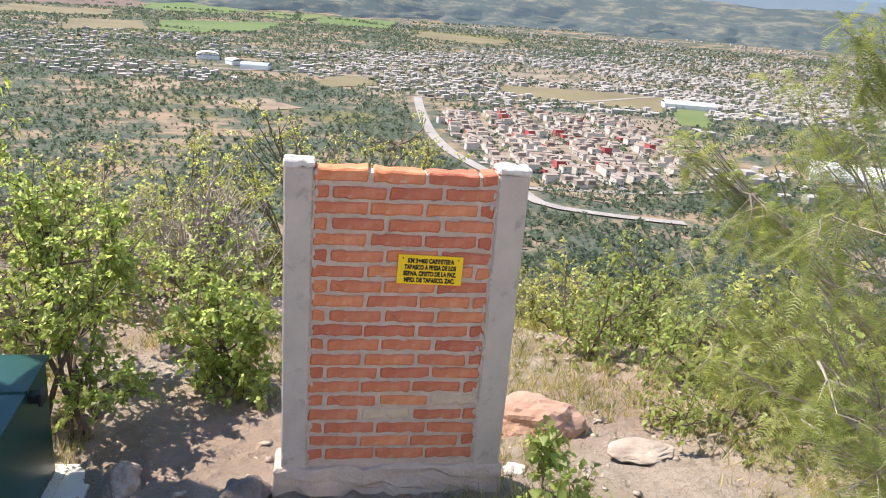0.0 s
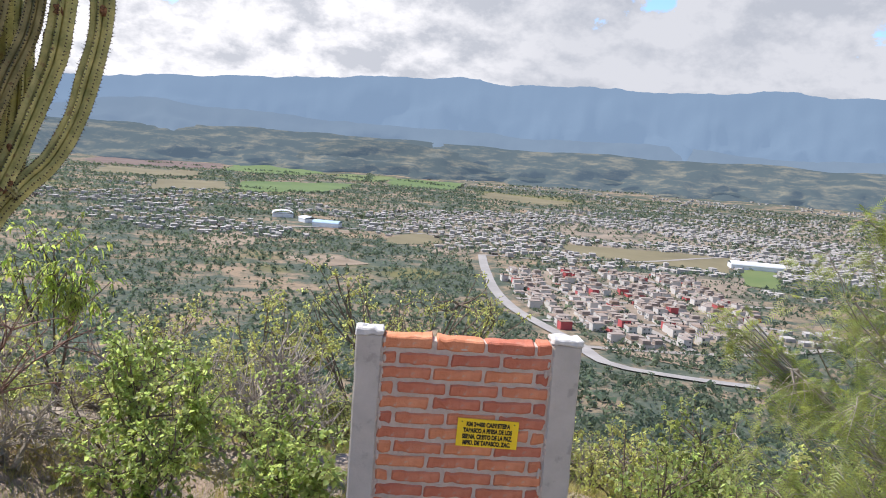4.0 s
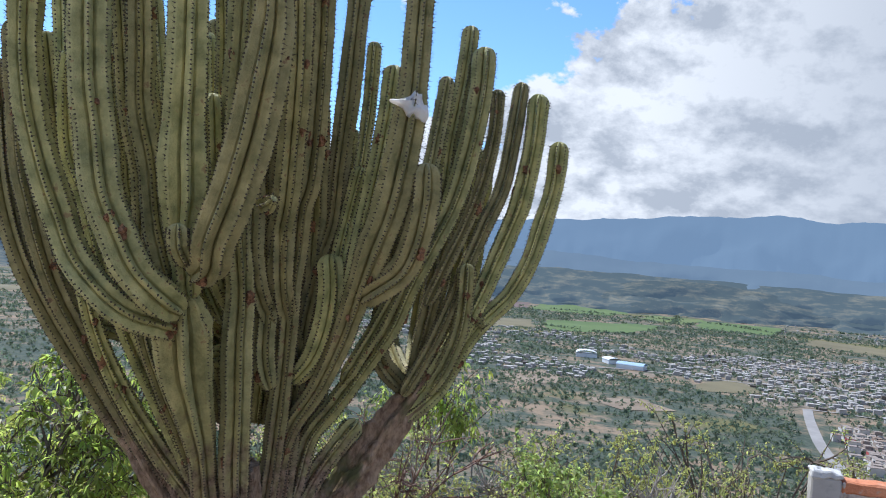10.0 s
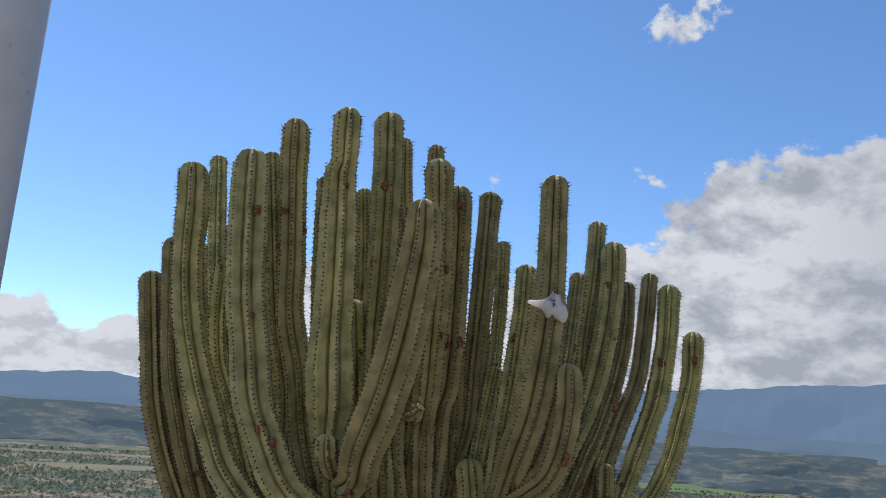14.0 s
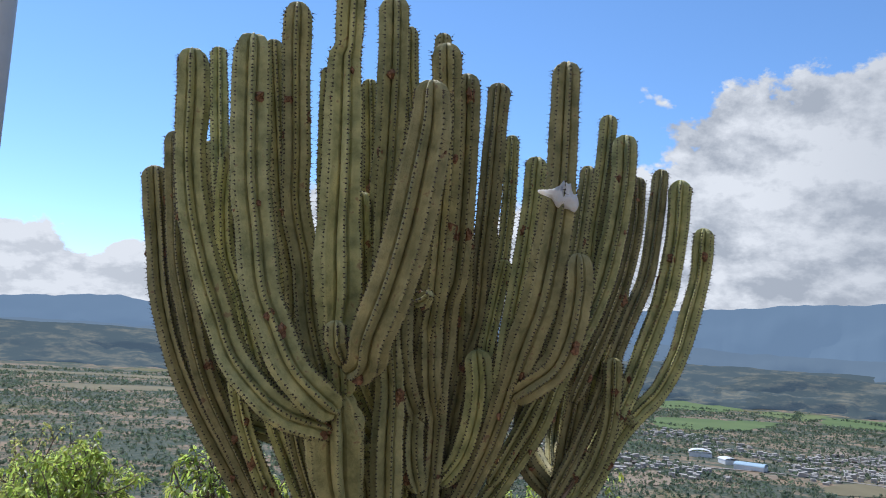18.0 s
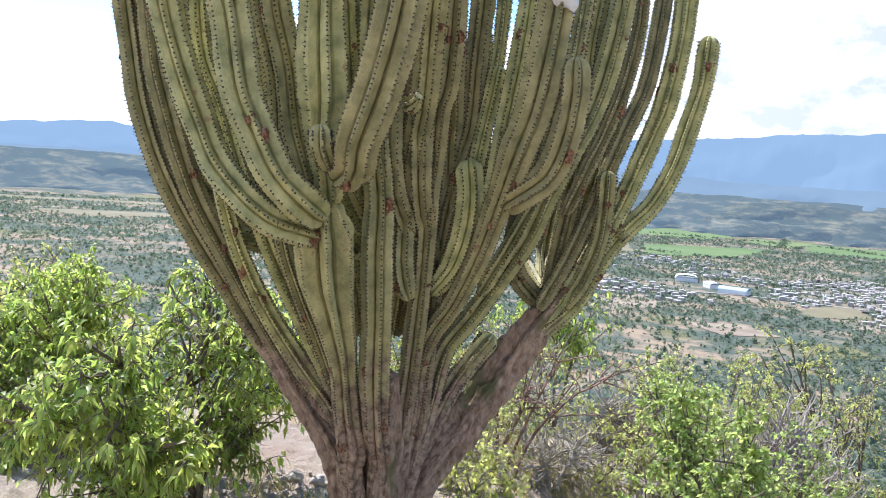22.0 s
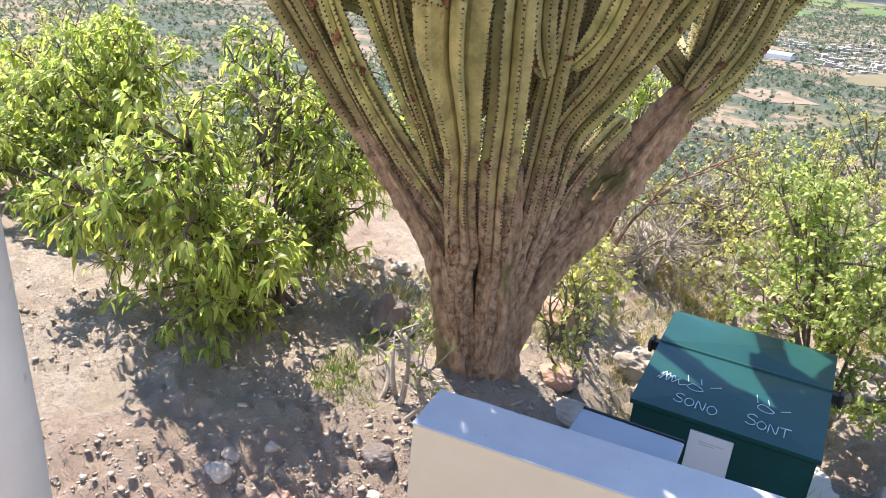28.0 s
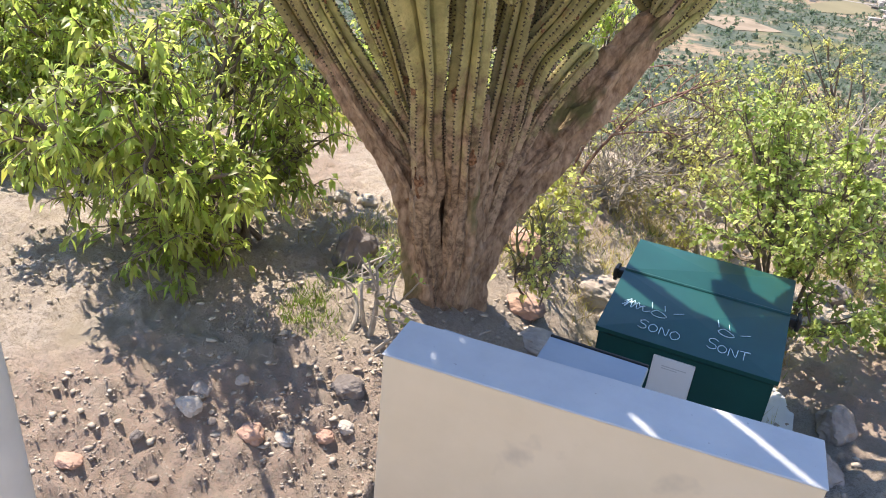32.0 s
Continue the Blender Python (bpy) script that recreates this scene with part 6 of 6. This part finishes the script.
def grass(name, label, count, area, high, mat, seed, least=0.0):
    """Tufts of thin blades, joined."""
    rng = np.random.default_rng(seed)
    roots = []
    for _ in range(count * 3):
        if len(roots) >= count:
            break
        x, y = rng.uniform(area[0], area[1]), rng.uniform(area[2], area[3])
        if swell(x, y, 0.9, 23) < least + rng.uniform(-0.15, 0.15):
            continue
        for _ in range(9):
            u, v = x + rng.normal() * 0.03, y + rng.normal() * 0.03
            roots.append((u, v, ground_z(u, v) - 0.004))
    roots = np.array(roots)
    n = len(roots)
    tall = high * rng.uniform(0.35, 1.2, (n, 1))
    lean = rng.normal(size=(n, 3)) * [0.5, 0.5, 0.0] + [0, 0, 1]
    side = unit(np.cross(lean, rng.normal(size=(n, 3)))) * 0.0028
    verts = np.stack([roots - side, roots + side, roots + lean * tall], 1).reshape(-1, 3)
    ob = new(name, fast_mesh(name, verts, np.arange(3 * n).reshape(-1, 3), mat))
    return tagged(ob, label, "grass", kind="stuff")


grass("dry_grass", "dry yellow grass between the stones", 45000, (-5.5, 4.5, 2.6, 9.0), 0.11, GRASS, 5, 0.0)
grass("weeds", "low green weeds in the clearing", 18000, (-5.0, 4.0, 2.4, 8.0), 0.07, GRASS_GREEN, 6, 0.12)
grass("bank_weeds", "green weeds at the foot of the bank", 700, (-3.2, -2.6, 1.9, 2.6), 0.06, GRASS_GREEN, 7, -0.5)


# a small orange object, perhaps a cup, built with the stone shape
stone("orange_rock", "small orange-brown object at the corner of the concrete slab", -1.13, 2.6, 0.03, (1, 1, 1.1), 31, material("orange_brown_object", (0.5, 0.2, 0.04), (0.6, 0.3, 0.08), 20, 0.9))


def build_plank():
    ob = part("plank", box(-0.17, -0.06, 0, 0.17, 0.06, 0.025, 0.003, 1), material("pale_board", (0.6, 0.54, 0.4), (0.7, 0.64, 0.5), 6, 0.8, 0.2, 40, stretch=(1, 8, 1)), None)
    ob.matrix_basis = pose(-1.36, 2.25, ground_z(-1.36, 2.25) + 0.01, 0, 3, -12)
    return tagged(ob, "short pale board lying behind the low wall", "board")


build_plank()


def build_scrap():
    bm = bmesh.new()
    bmesh.ops.create_icosphere(bm, subdivisions=3, radius=0.05, matrix=Matrix.Diagonal((1.2, 0.8, 0.5, 1)))
    for v in bm.verts:
        v.co += v.co.normalized() * 0.03 * noise.noise(v.co * 40)
    ob = part("plastic_scrap", bm, BAG, None)
    ob.matrix_basis = pose(1.3, 3.18, ground_z(1.3, 3.18) + 0.02)
    return tagged(ob, "crumpled white plastic scrap by the wall's foot", "litter")


build_scrap()


# ---- the valley: town, fields, woods ----
def tint_material(name, colours, rough=0.9, by_object=False):
    """One of several paints for each island or object, weathered."""
    m = bpy.data.materials.new(name)
    m.use_nodes = True
    node, join = nodes_of(m.node_tree)
    source = node("ShaderNodeObjectInfo").outputs["Random"] if by_object else node("ShaderNodeNewGeometry").outputs["Random Per Island"]
    ramp = node("ShaderNodeValToRGB")
    ramp.color_ramp.interpolation = "CONSTANT"
    for k, c in enumerate(colours):
        stop = ramp.color_ramp.elements[k] if k < 2 else ramp.color_ramp.elements.new(0)
        stop.position, stop.color = k / len(colours), (*c, 1)
    join(source, ramp.inputs[0])
    coord = node("ShaderNodeTexCoord")
    dirt = node("ShaderNodeTexNoise", Scale=0.25, Detail=5.0)
    join(coord.outputs["Object"], dirt.inputs["Vector"])
    worn = node("ShaderNodeMix", data_type="RGBA", blend_type="MULTIPLY")
    worn.inputs[0].default_value = 0.2
    join(ramp.outputs[0], worn.inputs[6]), join(dirt.outputs["Fac"], worn.inputs[7])
    shader = node("ShaderNodeBsdfPrincipled", Roughness=rough)
    join(worn.outputs[2], shader.inputs["Base Color"])
    out = node("ShaderNodeOutputMaterial")
    join(shader.outputs[0], out.inputs[0])
    return m


WALL_TINTS = ((0.44, 0.41, 0.38), (0.36, 0.34, 0.31), (0.36, 0.17, 0.12), (0.46, 0.33, 0.27), (0.38, 0.22, 0.15), (0.48, 0.47, 0.45), (0.24, 0.115, 0.08), (0.26, 0.235, 0.21), (0.42, 0.22, 0.18), (0.5, 0.42, 0.36), (0.38, 0.31, 0.22), (0.32, 0.05, 0.055), (0.3, 0.3, 0.3))
ROOF_TINTS = ((0.32, 0.26, 0.22), (0.2, 0.14, 0.11), (0.4, 0.38, 0.35), (0.3, 0.14, 0.09), (0.42, 0.34, 0.29), (0.28, 0.2, 0.15), (0.4, 0.25, 0.19))
BARRIO_TINTS = ((0.62, 0.58, 0.53), (0.6, 0.33, 0.25), (0.62, 0.42, 0.32), (0.7, 0.69, 0.67), (0.45, 0.2, 0.14), (0.55, 0.5, 0.42), (0.66, 0.4, 0.34), (0.3, 0.26, 0.22), (0.5, 0.1, 0.1), (0.25, 0.4, 0.42))
HOUSE_WALL = tint_material("house_paint", BARRIO_TINTS, by_object=True)
HOUSE_ROOF = tint_material("flat_roof", ROOF_TINTS, by_object=True)
TOWN_PAINT = tint_material("town_paint", WALL_TINTS + ROOF_TINTS + ((0.46, 0.45, 0.43), (0.14, 0.12, 0.1), (0.2, 0.17, 0.14)))
DARK_PANE = material("dark_window", (0.03, 0.035, 0.04), (0.05, 0.055, 0.06), 3, 0.3)
TANK = material("black_water_tank", (0.02, 0.02, 0.02), (0.04, 0.04, 0.04), 3, 0.6)
ROAD = material("pale_concrete_road", (0.25, 0.235, 0.22), (0.34, 0.32, 0.3), 0.05, 0.95)
STREET = material("worn_street", (0.24, 0.22, 0.2), (0.33, 0.3, 0.27), 0.04, 0.95)
FIELD_GREEN = material("irrigated_field", (0.085, 0.135, 0.04), (0.12, 0.17, 0.055), 0.006, 0.95)
FIELD_PALE = material("young_crop_field", (0.1, 0.145, 0.045), (0.145, 0.175, 0.062), 0.006, 0.95)
FIELD_TAN = material("dry_stubble_field", (0.14, 0.12, 0.065), (0.2, 0.17, 0.095), 0.008, 0.95)
FIELD_BROWN = material("ploughed_field", (0.13, 0.09, 0.075), (0.17, 0.12, 0.1), 0.008, 0.95)
BARE = material("bare_lot", (0.19, 0.145, 0.1), (0.3, 0.235, 0.17), 0.03, 0.97)
# leaf colour is tinted bluish to hold the haze over the valley
TREE_DARK = material("valley_tree", (0.078, 0.11, 0.076), (0.145, 0.17, 0.11), 0.05, 0.9, island=0.3, through_light=0.45)
METAL_ROOF = material("white_sheet_roof", (0.66, 0.68, 0.7), (0.76, 0.78, 0.8), 0.1, 0.5)
BLUE_ROOF = material("pale_blue_sheet_roof", (0.36, 0.5, 0.62), (0.42, 0.56, 0.68), 0.1, 0.5)


def sheet(name, corners, mat, label, category, lift=0.5, cuts=10):
    """A field or lot laid over the plain between four corners."""
    a, b, c, d = [Vector((*p, 0)) for p in corners]
    verts, faces = [], []
    for i in range(cuts + 1):
        for j in range(cuts + 1):
            u, v = i / cuts, j / cuts
            p = a.lerp(b, u).lerp(d.lerp(c, u), v)
            p += Vector((swell(p.x, p.y, 0.012, 41), swell(p.x, p.y, 0.012, 57), 0)) * 0.12 * min((a - b).length, (b - c).length)
            verts.append((p.x, p.y, ground_z(p.x, p.y) + lift))
    for i in range(cuts):
        for j in range(cuts):
            k = i * (cuts + 1) + j
            faces.append((k, k + cuts + 1, k + cuts + 2, k + 1))
    ob = new(name, mesh_of(name, verts, faces, mat))
    return tagged(ob, label, category, kind="structure")


FIELDS = (
    (((-595, 2768), (-640, 3500), (-240, 3400), (-323, 2772)), FIELD_GREEN, "bright green irrigated field"),
    (((-357, 1829), (-416, 2204), (-109, 2506), (-157, 2000)), FIELD_GREEN, "green field of young crop"),
    (((-216, 2811), (-198, 3200), (10, 3200), (-60, 2677)), FIELD_PALE, "pale green field behind a hedge"),
    (((-30, 2561), (-5, 3150), (270, 3020), (200, 2549)), FIELD_GREEN, "long green field beyond the town"),
    (((-988, 2620), (-1160, 3150), (-690, 3300), (-617, 2773)), FIELD_BROWN, "reddish ploughed field"),
    (((-515, 1730), (-594, 2040), (-455, 2160), (-372, 1853)), FIELD_TAN, "dry tan pasture"),
    (((-800, 2150), (-900, 2500), (-600, 2560), (-560, 2250)), FIELD_TAN, "dry tan field with scattered trees"),
    (((320, 2560), (560, 2300), (420, 2100), (240, 2230)), FIELD_TAN, "dry stubble field"),
    (((-1700, 1250), (-1500, 1550), (-1350, 1500), (-1480, 1230)), FIELD_TAN, "tan strip of stubble in the scrub"),
    (((-2300, 1500), (-1800, 1900), (-1700, 1800), (-2100, 1450)), FIELD_TAN, "long pale strip of stubble"),
    (((143, 509), (180, 533), (223, 507), (195, 463)), BARE, "bare building lot below the houses"),
    (((239, 1075), (275, 1190), (520, 1150), (441, 976)), FIELD_TAN, "open tan lots inside the town"),
    (((474, 1025), (529, 1033), (451, 866), (417, 882)), FIELD_PALE, "grassy lot at the edge of town"),
    (((-10, 1111), (50, 1235), (75, 1109), (7, 1028)), FIELD_TAN, "dry grass field beside the houses"),
    (((-253, 1013), (-200, 1060), (-150, 980), (-191, 893)), BARE, "bare reddish clearing in the scrub"),
    (((-120, 860), (-60, 900), (-20, 850), (-70, 815)), BARE, "bare tan slope in the scrub"),
    (((-150, 1130), (-60, 1170), (-40, 1140), (-120, 1100)), BARE, "dirt yard behind the halls"),
)
for corners, mat, label in FIELDS:
    sheet("field", corners, mat, label, "field")


def strip(name, points, width, mat, label, lift=0.9):
    verts, faces = [], []
    path = smooth_path([(x, y, 0) for x, y in points], 18)
    for k, p in enumerate(path):
        way = (path[min(k + 1, len(path) - 1)] - path[max(k - 1, 0)]).normalized()
        side = Vector((way.y, -way.x, 0)) * width / 2
        for q in (p - side, p + side):
            verts.append((q.x, q.y, ground_z(q.x, q.y) + lift))
    for k in range(len(path) - 1):
        faces.append((2 * k, 2 * k + 1, 2 * k + 3, 2 * k + 2))
    ob = new(name, mesh_of(name, verts, faces, mat))
    return tagged(ob, label, "road", kind="structure")


TOWN_EARTH = material("trodden_town_earth", (0.17, 0.135, 0.1), (0.3, 0.24, 0.18), 0.03, 0.97, c=(0.1, 0.1, 0.07), c_scale=0.02, c_from=0.5, c_to=0.6)
for corners in (((108, 620), (130, 880), (455, 960), (300, 545)), ((60, 1010), (-60, 1700), (700, 1780), (620, 1030)), ((630, 1040), (710, 1780), (1400, 2100), (1200, 1300))):
    sheet("town_ground", corners, TOWN_EARTH, "trodden brown earth between the houses", "ground", 0.3, 24)
MAIN = ((121, 998), (111, 879), (105, 755), (108, 653), (119, 588), (133, 522), (136, 471), (147, 450), (184, 432), (217, 424))
strip("road", MAIN, 10.5, ROAD, "wide pale concrete road along the edge of town")
for pts in (((140, 850), (190, 700), (215, 520)), ((205, 870), (260, 720), (260, 530)), ((290, 880), (330, 740), (300, 560)), ((120, 700), (240, 715), (390, 740)), ((125, 600), (220, 610), (330, 630)),
            ((130, 510), (240, 515), (340, 560)), ((121, 998), (300, 1010), (700, 1300)), ((-330, 1060), (-120, 1180), (121, 1200))):
    strip("street", pts, 8, STREET, "pale worn street between houses", 0.8)


def house_kind(k):
    """A flat-roofed block house: walls, roof slab with parapet, windows, door, water tank."""
    rng = random.Random(100 + k)
    w, d, h = rng.uniform(6, 9), rng.uniform(7, 11), rng.choice((3.2, 3.4, 6.0, 6.3))
    home = thing("house", "small flat-roofed painted block house in the town", "house", "houses of the town")
    part("wall", box(-w / 2, -d / 2, -2, w / 2, d / 2, h), HOUSE_WALL, home)
    part("roof", box(-w / 2 - 0.15, -d / 2 - 0.15, h + 0.005, w / 2 + 0.15, d / 2 + 0.15, h + 0.3), HOUSE_ROOF, home)
    for level in range(1 if h < 4 else 2):
        for x in (-w / 4, w / 4):
            if rng.random() < 0.85:
                z = level * 2.9 + 1.1
                part("window", box(x - 0.6, -d / 2 - 0.06, z, x + 0.6, -d / 2 + 0.1, z + 1.2), DARK_PANE, home)
    part("door", box(-0.5, -d / 2 - 0.07, 0, 0.5, -d / 2 + 0.1, 2.1), DARK_PANE, home)
    if k % 2:
        bm = bmesh.new()
        bmesh.ops.create_cone(bm, cap_ends=True, segments=10, radius1=0.6, radius2=0.55, depth=1.3, matrix=Matrix.Translation((w / 4, d / 4, h + 0.95)))
        part("water_tank", bm, TANK, home)
    if k % 3 == 0 and h < 4:
        part("upper_room", box(-w / 2 + 0.4, -d / 2 + 2.5, h + 0.3, w / 2 - 1.5, d / 2 - 0.3, h + 2.9), HOUSE_ROOF, home, "unfinished upper room of bare block")
    return home


def free_of_road(x, y, gap=13):
    for (ax, ay), (bx, by) in zip(MAIN, MAIN[1:]):
        t = max(0, min(1, ((x - ax) * (bx - ax) + (y - ay) * (by - ay)) / ((bx - ax) ** 2 + (by - ay) ** 2)))
        if math.hypot(x - ax - t * (bx - ax), y - ay - t * (by - ay)) < gap:
            return False
    return True


def inside(x, y, corners):
    sign = 0
    for (ax, ay), (bx, by) in zip(corners, corners[1:] + corners[:1]):
        c = (bx - ax) * (y - ay) - (by - ay) * (x - ax)
        if c * sign < 0:
            return False
        sign = c or sign
    return True


BARRIO = ((118, 790), (140, 870), (300, 960), (450, 920), (288, 578), (189, 514), (136, 560))


def build_town():
    rng = random.Random(5)
    kinds = [house_kind(k) for k in range(9)]
    used = set()

    def put(x, y, turn, k):
        m = pose(x, y, ground_z(x, y, False), 0, 0, turn)
        if k in used:
            copy_thing(kinds[k], m)
        else:
            kinds[k].matrix_basis = m
            used.add(k)

    placed = 0
    for i in range(26):
        for j in range(34):
            x, y = 105 + i * 12.2 + (j % 2) * 3, 485 + j * 12.6
            u, v = x + 0.1 * (y - 650) + rng.uniform(-1.6, 1.6), y + rng.uniform(-1.6, 1.6)
            if i % 5 == 4 or j % 7 == 6 or not inside(u, v, BARRIO) or not free_of_road(u, v) or rng.random() < 0.12 or placed >= 300:
                continue
            put(u, v, 90 * rng.randrange(4) + 8 + rng.uniform(-3, 3), rng.randrange(9))
            placed += 1
    # the rest of the town and the outlying villages, too far to tell one from another
    verts, faces = [], []

    def block(x, y, w, d, h, a):
        c, s, z = math.cos(a), math.sin(a), ground_z(x, y, False)
        n = len(verts)
        for hz in (-2, h):
            for sx, sy in ((-1, -1), (1, -1), (1, 1), (-1, 1)):
                verts.append((x + (sx * w * c - sy * d * s) / 2, y + (sx * w * s + sy * d * c) / 2, z + hz))
        faces.extend(tuple(n + q for q in f) for f in ((4, 5, 6, 7), (0, 1, 5, 4), (1, 2, 6, 5), (2, 3, 7, 6), (3, 0, 4, 7)))

    def quarter(count, cx, cy, rx, ry, dense, grid=15.0, seed=0):
        n = tries = 0
        while n < count and tries < count * 12:
            tries += 1
            x, y = cx + rng.uniform(-1, 1) * rx, cy + rng.uniform(-1, 1) * ry
            x, y = round(x / grid) * grid + rng.uniform(-0.3, 0.3) * grid, round(y / grid) * grid + rng.uniform(-0.3, 0.3) * grid
            if ((x - cx) / rx) ** 2 + ((y - cy) / ry) ** 2 > 1 or swell(x, y, 0.004, seed) < dense or not free_of_road(x, y, 16) or inside(x, y, BARRIO):
                continue
            if int(y / grid) % 6 == 0:
                continue
            if any(inside(x, y, f[0]) for f in FIELDS):
                continue
            block(x, y, rng.uniform(5, 10), rng.uniform(5, 11), rng.choice((2.8, 3, 3.2, 3.4, 5.6)), 0.12 + rng.uniform(-0.3, 0.3))
            n += 1

    quarter(1750, 420, 1330, 480, 420, -0.35, 14, 3)
    quarter(1100, 900, 1650, 620, 560, -0.2, 17, 4)
    quarter(420, 620, 1000, 300, 260, -0.1, 15, 5)
    quarter(420, 1250, 2300, 700, 600, 0.0, 22, 6)
    quarter(230, -200, 1250, 260, 230, 0.0, 16, 7)
    quarter(220, -150, 1560, 420, 180, -0.05, 18, 12)
    quarter(150, -600, 1600, 420, 260, 0.05, 20, 8)
    quarter(200, 900, 3000, 800, 500, 0.05, 26, 9)
    quarter(70, 430, 610, 120, 130, -0.2, 15, 10)
    ob = new("far_town", mesh_of("far_town", verts, faces, TOWN_PAINT))
    tagged(ob, "dense far town of flat-roofed white, pink and brown houses", "houses", kind="stuff")


build_town()


def build_shed(name, x, y, wide, long, turn, mat, label):
    """A big hall with a vaulted sheet roof."""
    hall = thing(name, label, "building", at=(x, y, ground_z(x, y, False)), turn=turn)
    part("wall", box(-wide / 2, -long / 2, -2, wide / 2, long / 2, 6), METAL_ROOF, hall)
    verts, faces = [], []
    for k in range(13):
        a = math.pi * k / 12
        for yy in (-long / 2 - 0.5, long / 2 + 0.5):
            verts.append((-math.cos(a) * (wide / 2 + 0.5), yy, 6.02 + math.sin(a) * wide * 0.16))
    for k in range(12):
        faces.append((2 * k, 2 * k + 2, 2 * k + 3, 2 * k + 1))
    part_mesh("roof", mesh_of("roof", verts, faces), mat, hall, smooth=True)


build_shed("sports_hall", -178, 1315, 34, 26, 10, METAL_ROOF, "hall with a white vaulted sheet roof among trees")
build_shed("market_hall", -95, 1202, 24, 40, 80, BLUE_ROOF, "long building with a pale blue sheet roof")
build_shed("church_hall", -130, 1251, 20, 26, 30, METAL_ROOF, "small hall with a white roof beside the market")
build_shed("warehouse", 452, 600, 46, 70, 60, METAL_ROOF, "large warehouse with a white vaulted roof")
build_shed("warehouse", 505, 1040, 26, 70, 78, METAL_ROOF, "long warehouse with a pale roof in the town")


def build_scrub():
    """Bushes over the plain and trees along hedges and in the town, each a handful of ragged leafy sheets."""
    rng = np.random.default_rng(9)
    places = []

    def add(x, y, s):
        if not free_of_road(x, y, 12 + s) or any(f[1] is not BARE and inside(x, y, f[0]) for f in FIELDS):
            return
        places.append((x, y, s))

    for _ in range(300000):
        if len(places) >= 78000:
            break
        a, d = radians(rng.uniform(-66, 50)), 160 + 2700 * rng.random() ** 1.35
        x, y = d * math.sin(a), d * math.cos(a)
        if swell(x, y, 0.006, 31) + 0.5 * swell(x, y, 0.02, 37) < rng.uniform(-0.9, -0.05):
            continue
        if inside(x, y, BARRIO) and rng.random() < 0.5:
            continue
        town = ((x - 520) / 520) ** 2 + ((y - 1400) / 480) ** 2 < 1
        if town and rng.random() < 0.15:
            continue
        add(x, y, (1.3 + 2.2 * rng.random() ** 2) * (1 + d / 2600))
    for line in (((-720, 3540), (-280, 3570)), ((-560, 2870), (-150, 2960)), ((-150, 3000), (-100, 2900)), ((-90, 3250), (-90, 2650)), ((20, 2990), (340, 2590)), ((-180, 1930), (-400, 1970)), ((-30, 2380), (220, 2220)),
                 ((-900, 2950), (-600, 2930)), ((300, 3000), (1500, 3300)), ((-300, 1330), (60, 1420))):
        (ax, ay), (bx, by) = line
        for _ in range(int(math.hypot(bx - ax, by - ay) / 7)):
            t = rng.random()
            places.append((ax + t * (bx - ax) + rng.normal() * 9, ay + t * (by - ay) + rng.normal() * 9, 4 + 4 * rng.random()))
    places = np.array(places)
    n, cards = len(places), 7
    height = np.array([ground_z(x, y, False) for x, y, _ in places])
    s = places[:, 2:3]
    centre = np.column_stack([places[:, :2], height + places[:, 2] * 0.55])
    verts = []
    for k in range(cards):
        off = unit(rng.normal(size=(n, 3))) * s * [0.75, 0.75, 0.45] * rng.uniform(0.3, 1, (n, 1))
        c = centre + off
        for _ in range(3):
            verts.append(c + unit(rng.normal(size=(n, 3))) * s * 0.62 * rng.uniform(0.7, 1.2, (n, 1)))
    verts = np.stack(verts, 1).reshape(-1, 3)
    # one island a bush: its sheets share the first corner
    tris = []
    base = np.arange(n)[:, None] * cards * 3
    for k in range(cards):
        tris.append(np.concatenate([base if k % 2 else base + 3 * k, base + 3 * k + 1, base + 3 * k + 2], 1))
    ob = new("valley_scrub", fast_mesh("valley_scrub", verts, np.concatenate(tris), TREE_DARK))
    tagged(ob, "dark green scrub and trees scattered over the valley", "trees", kind="stuff")


build_scrub()
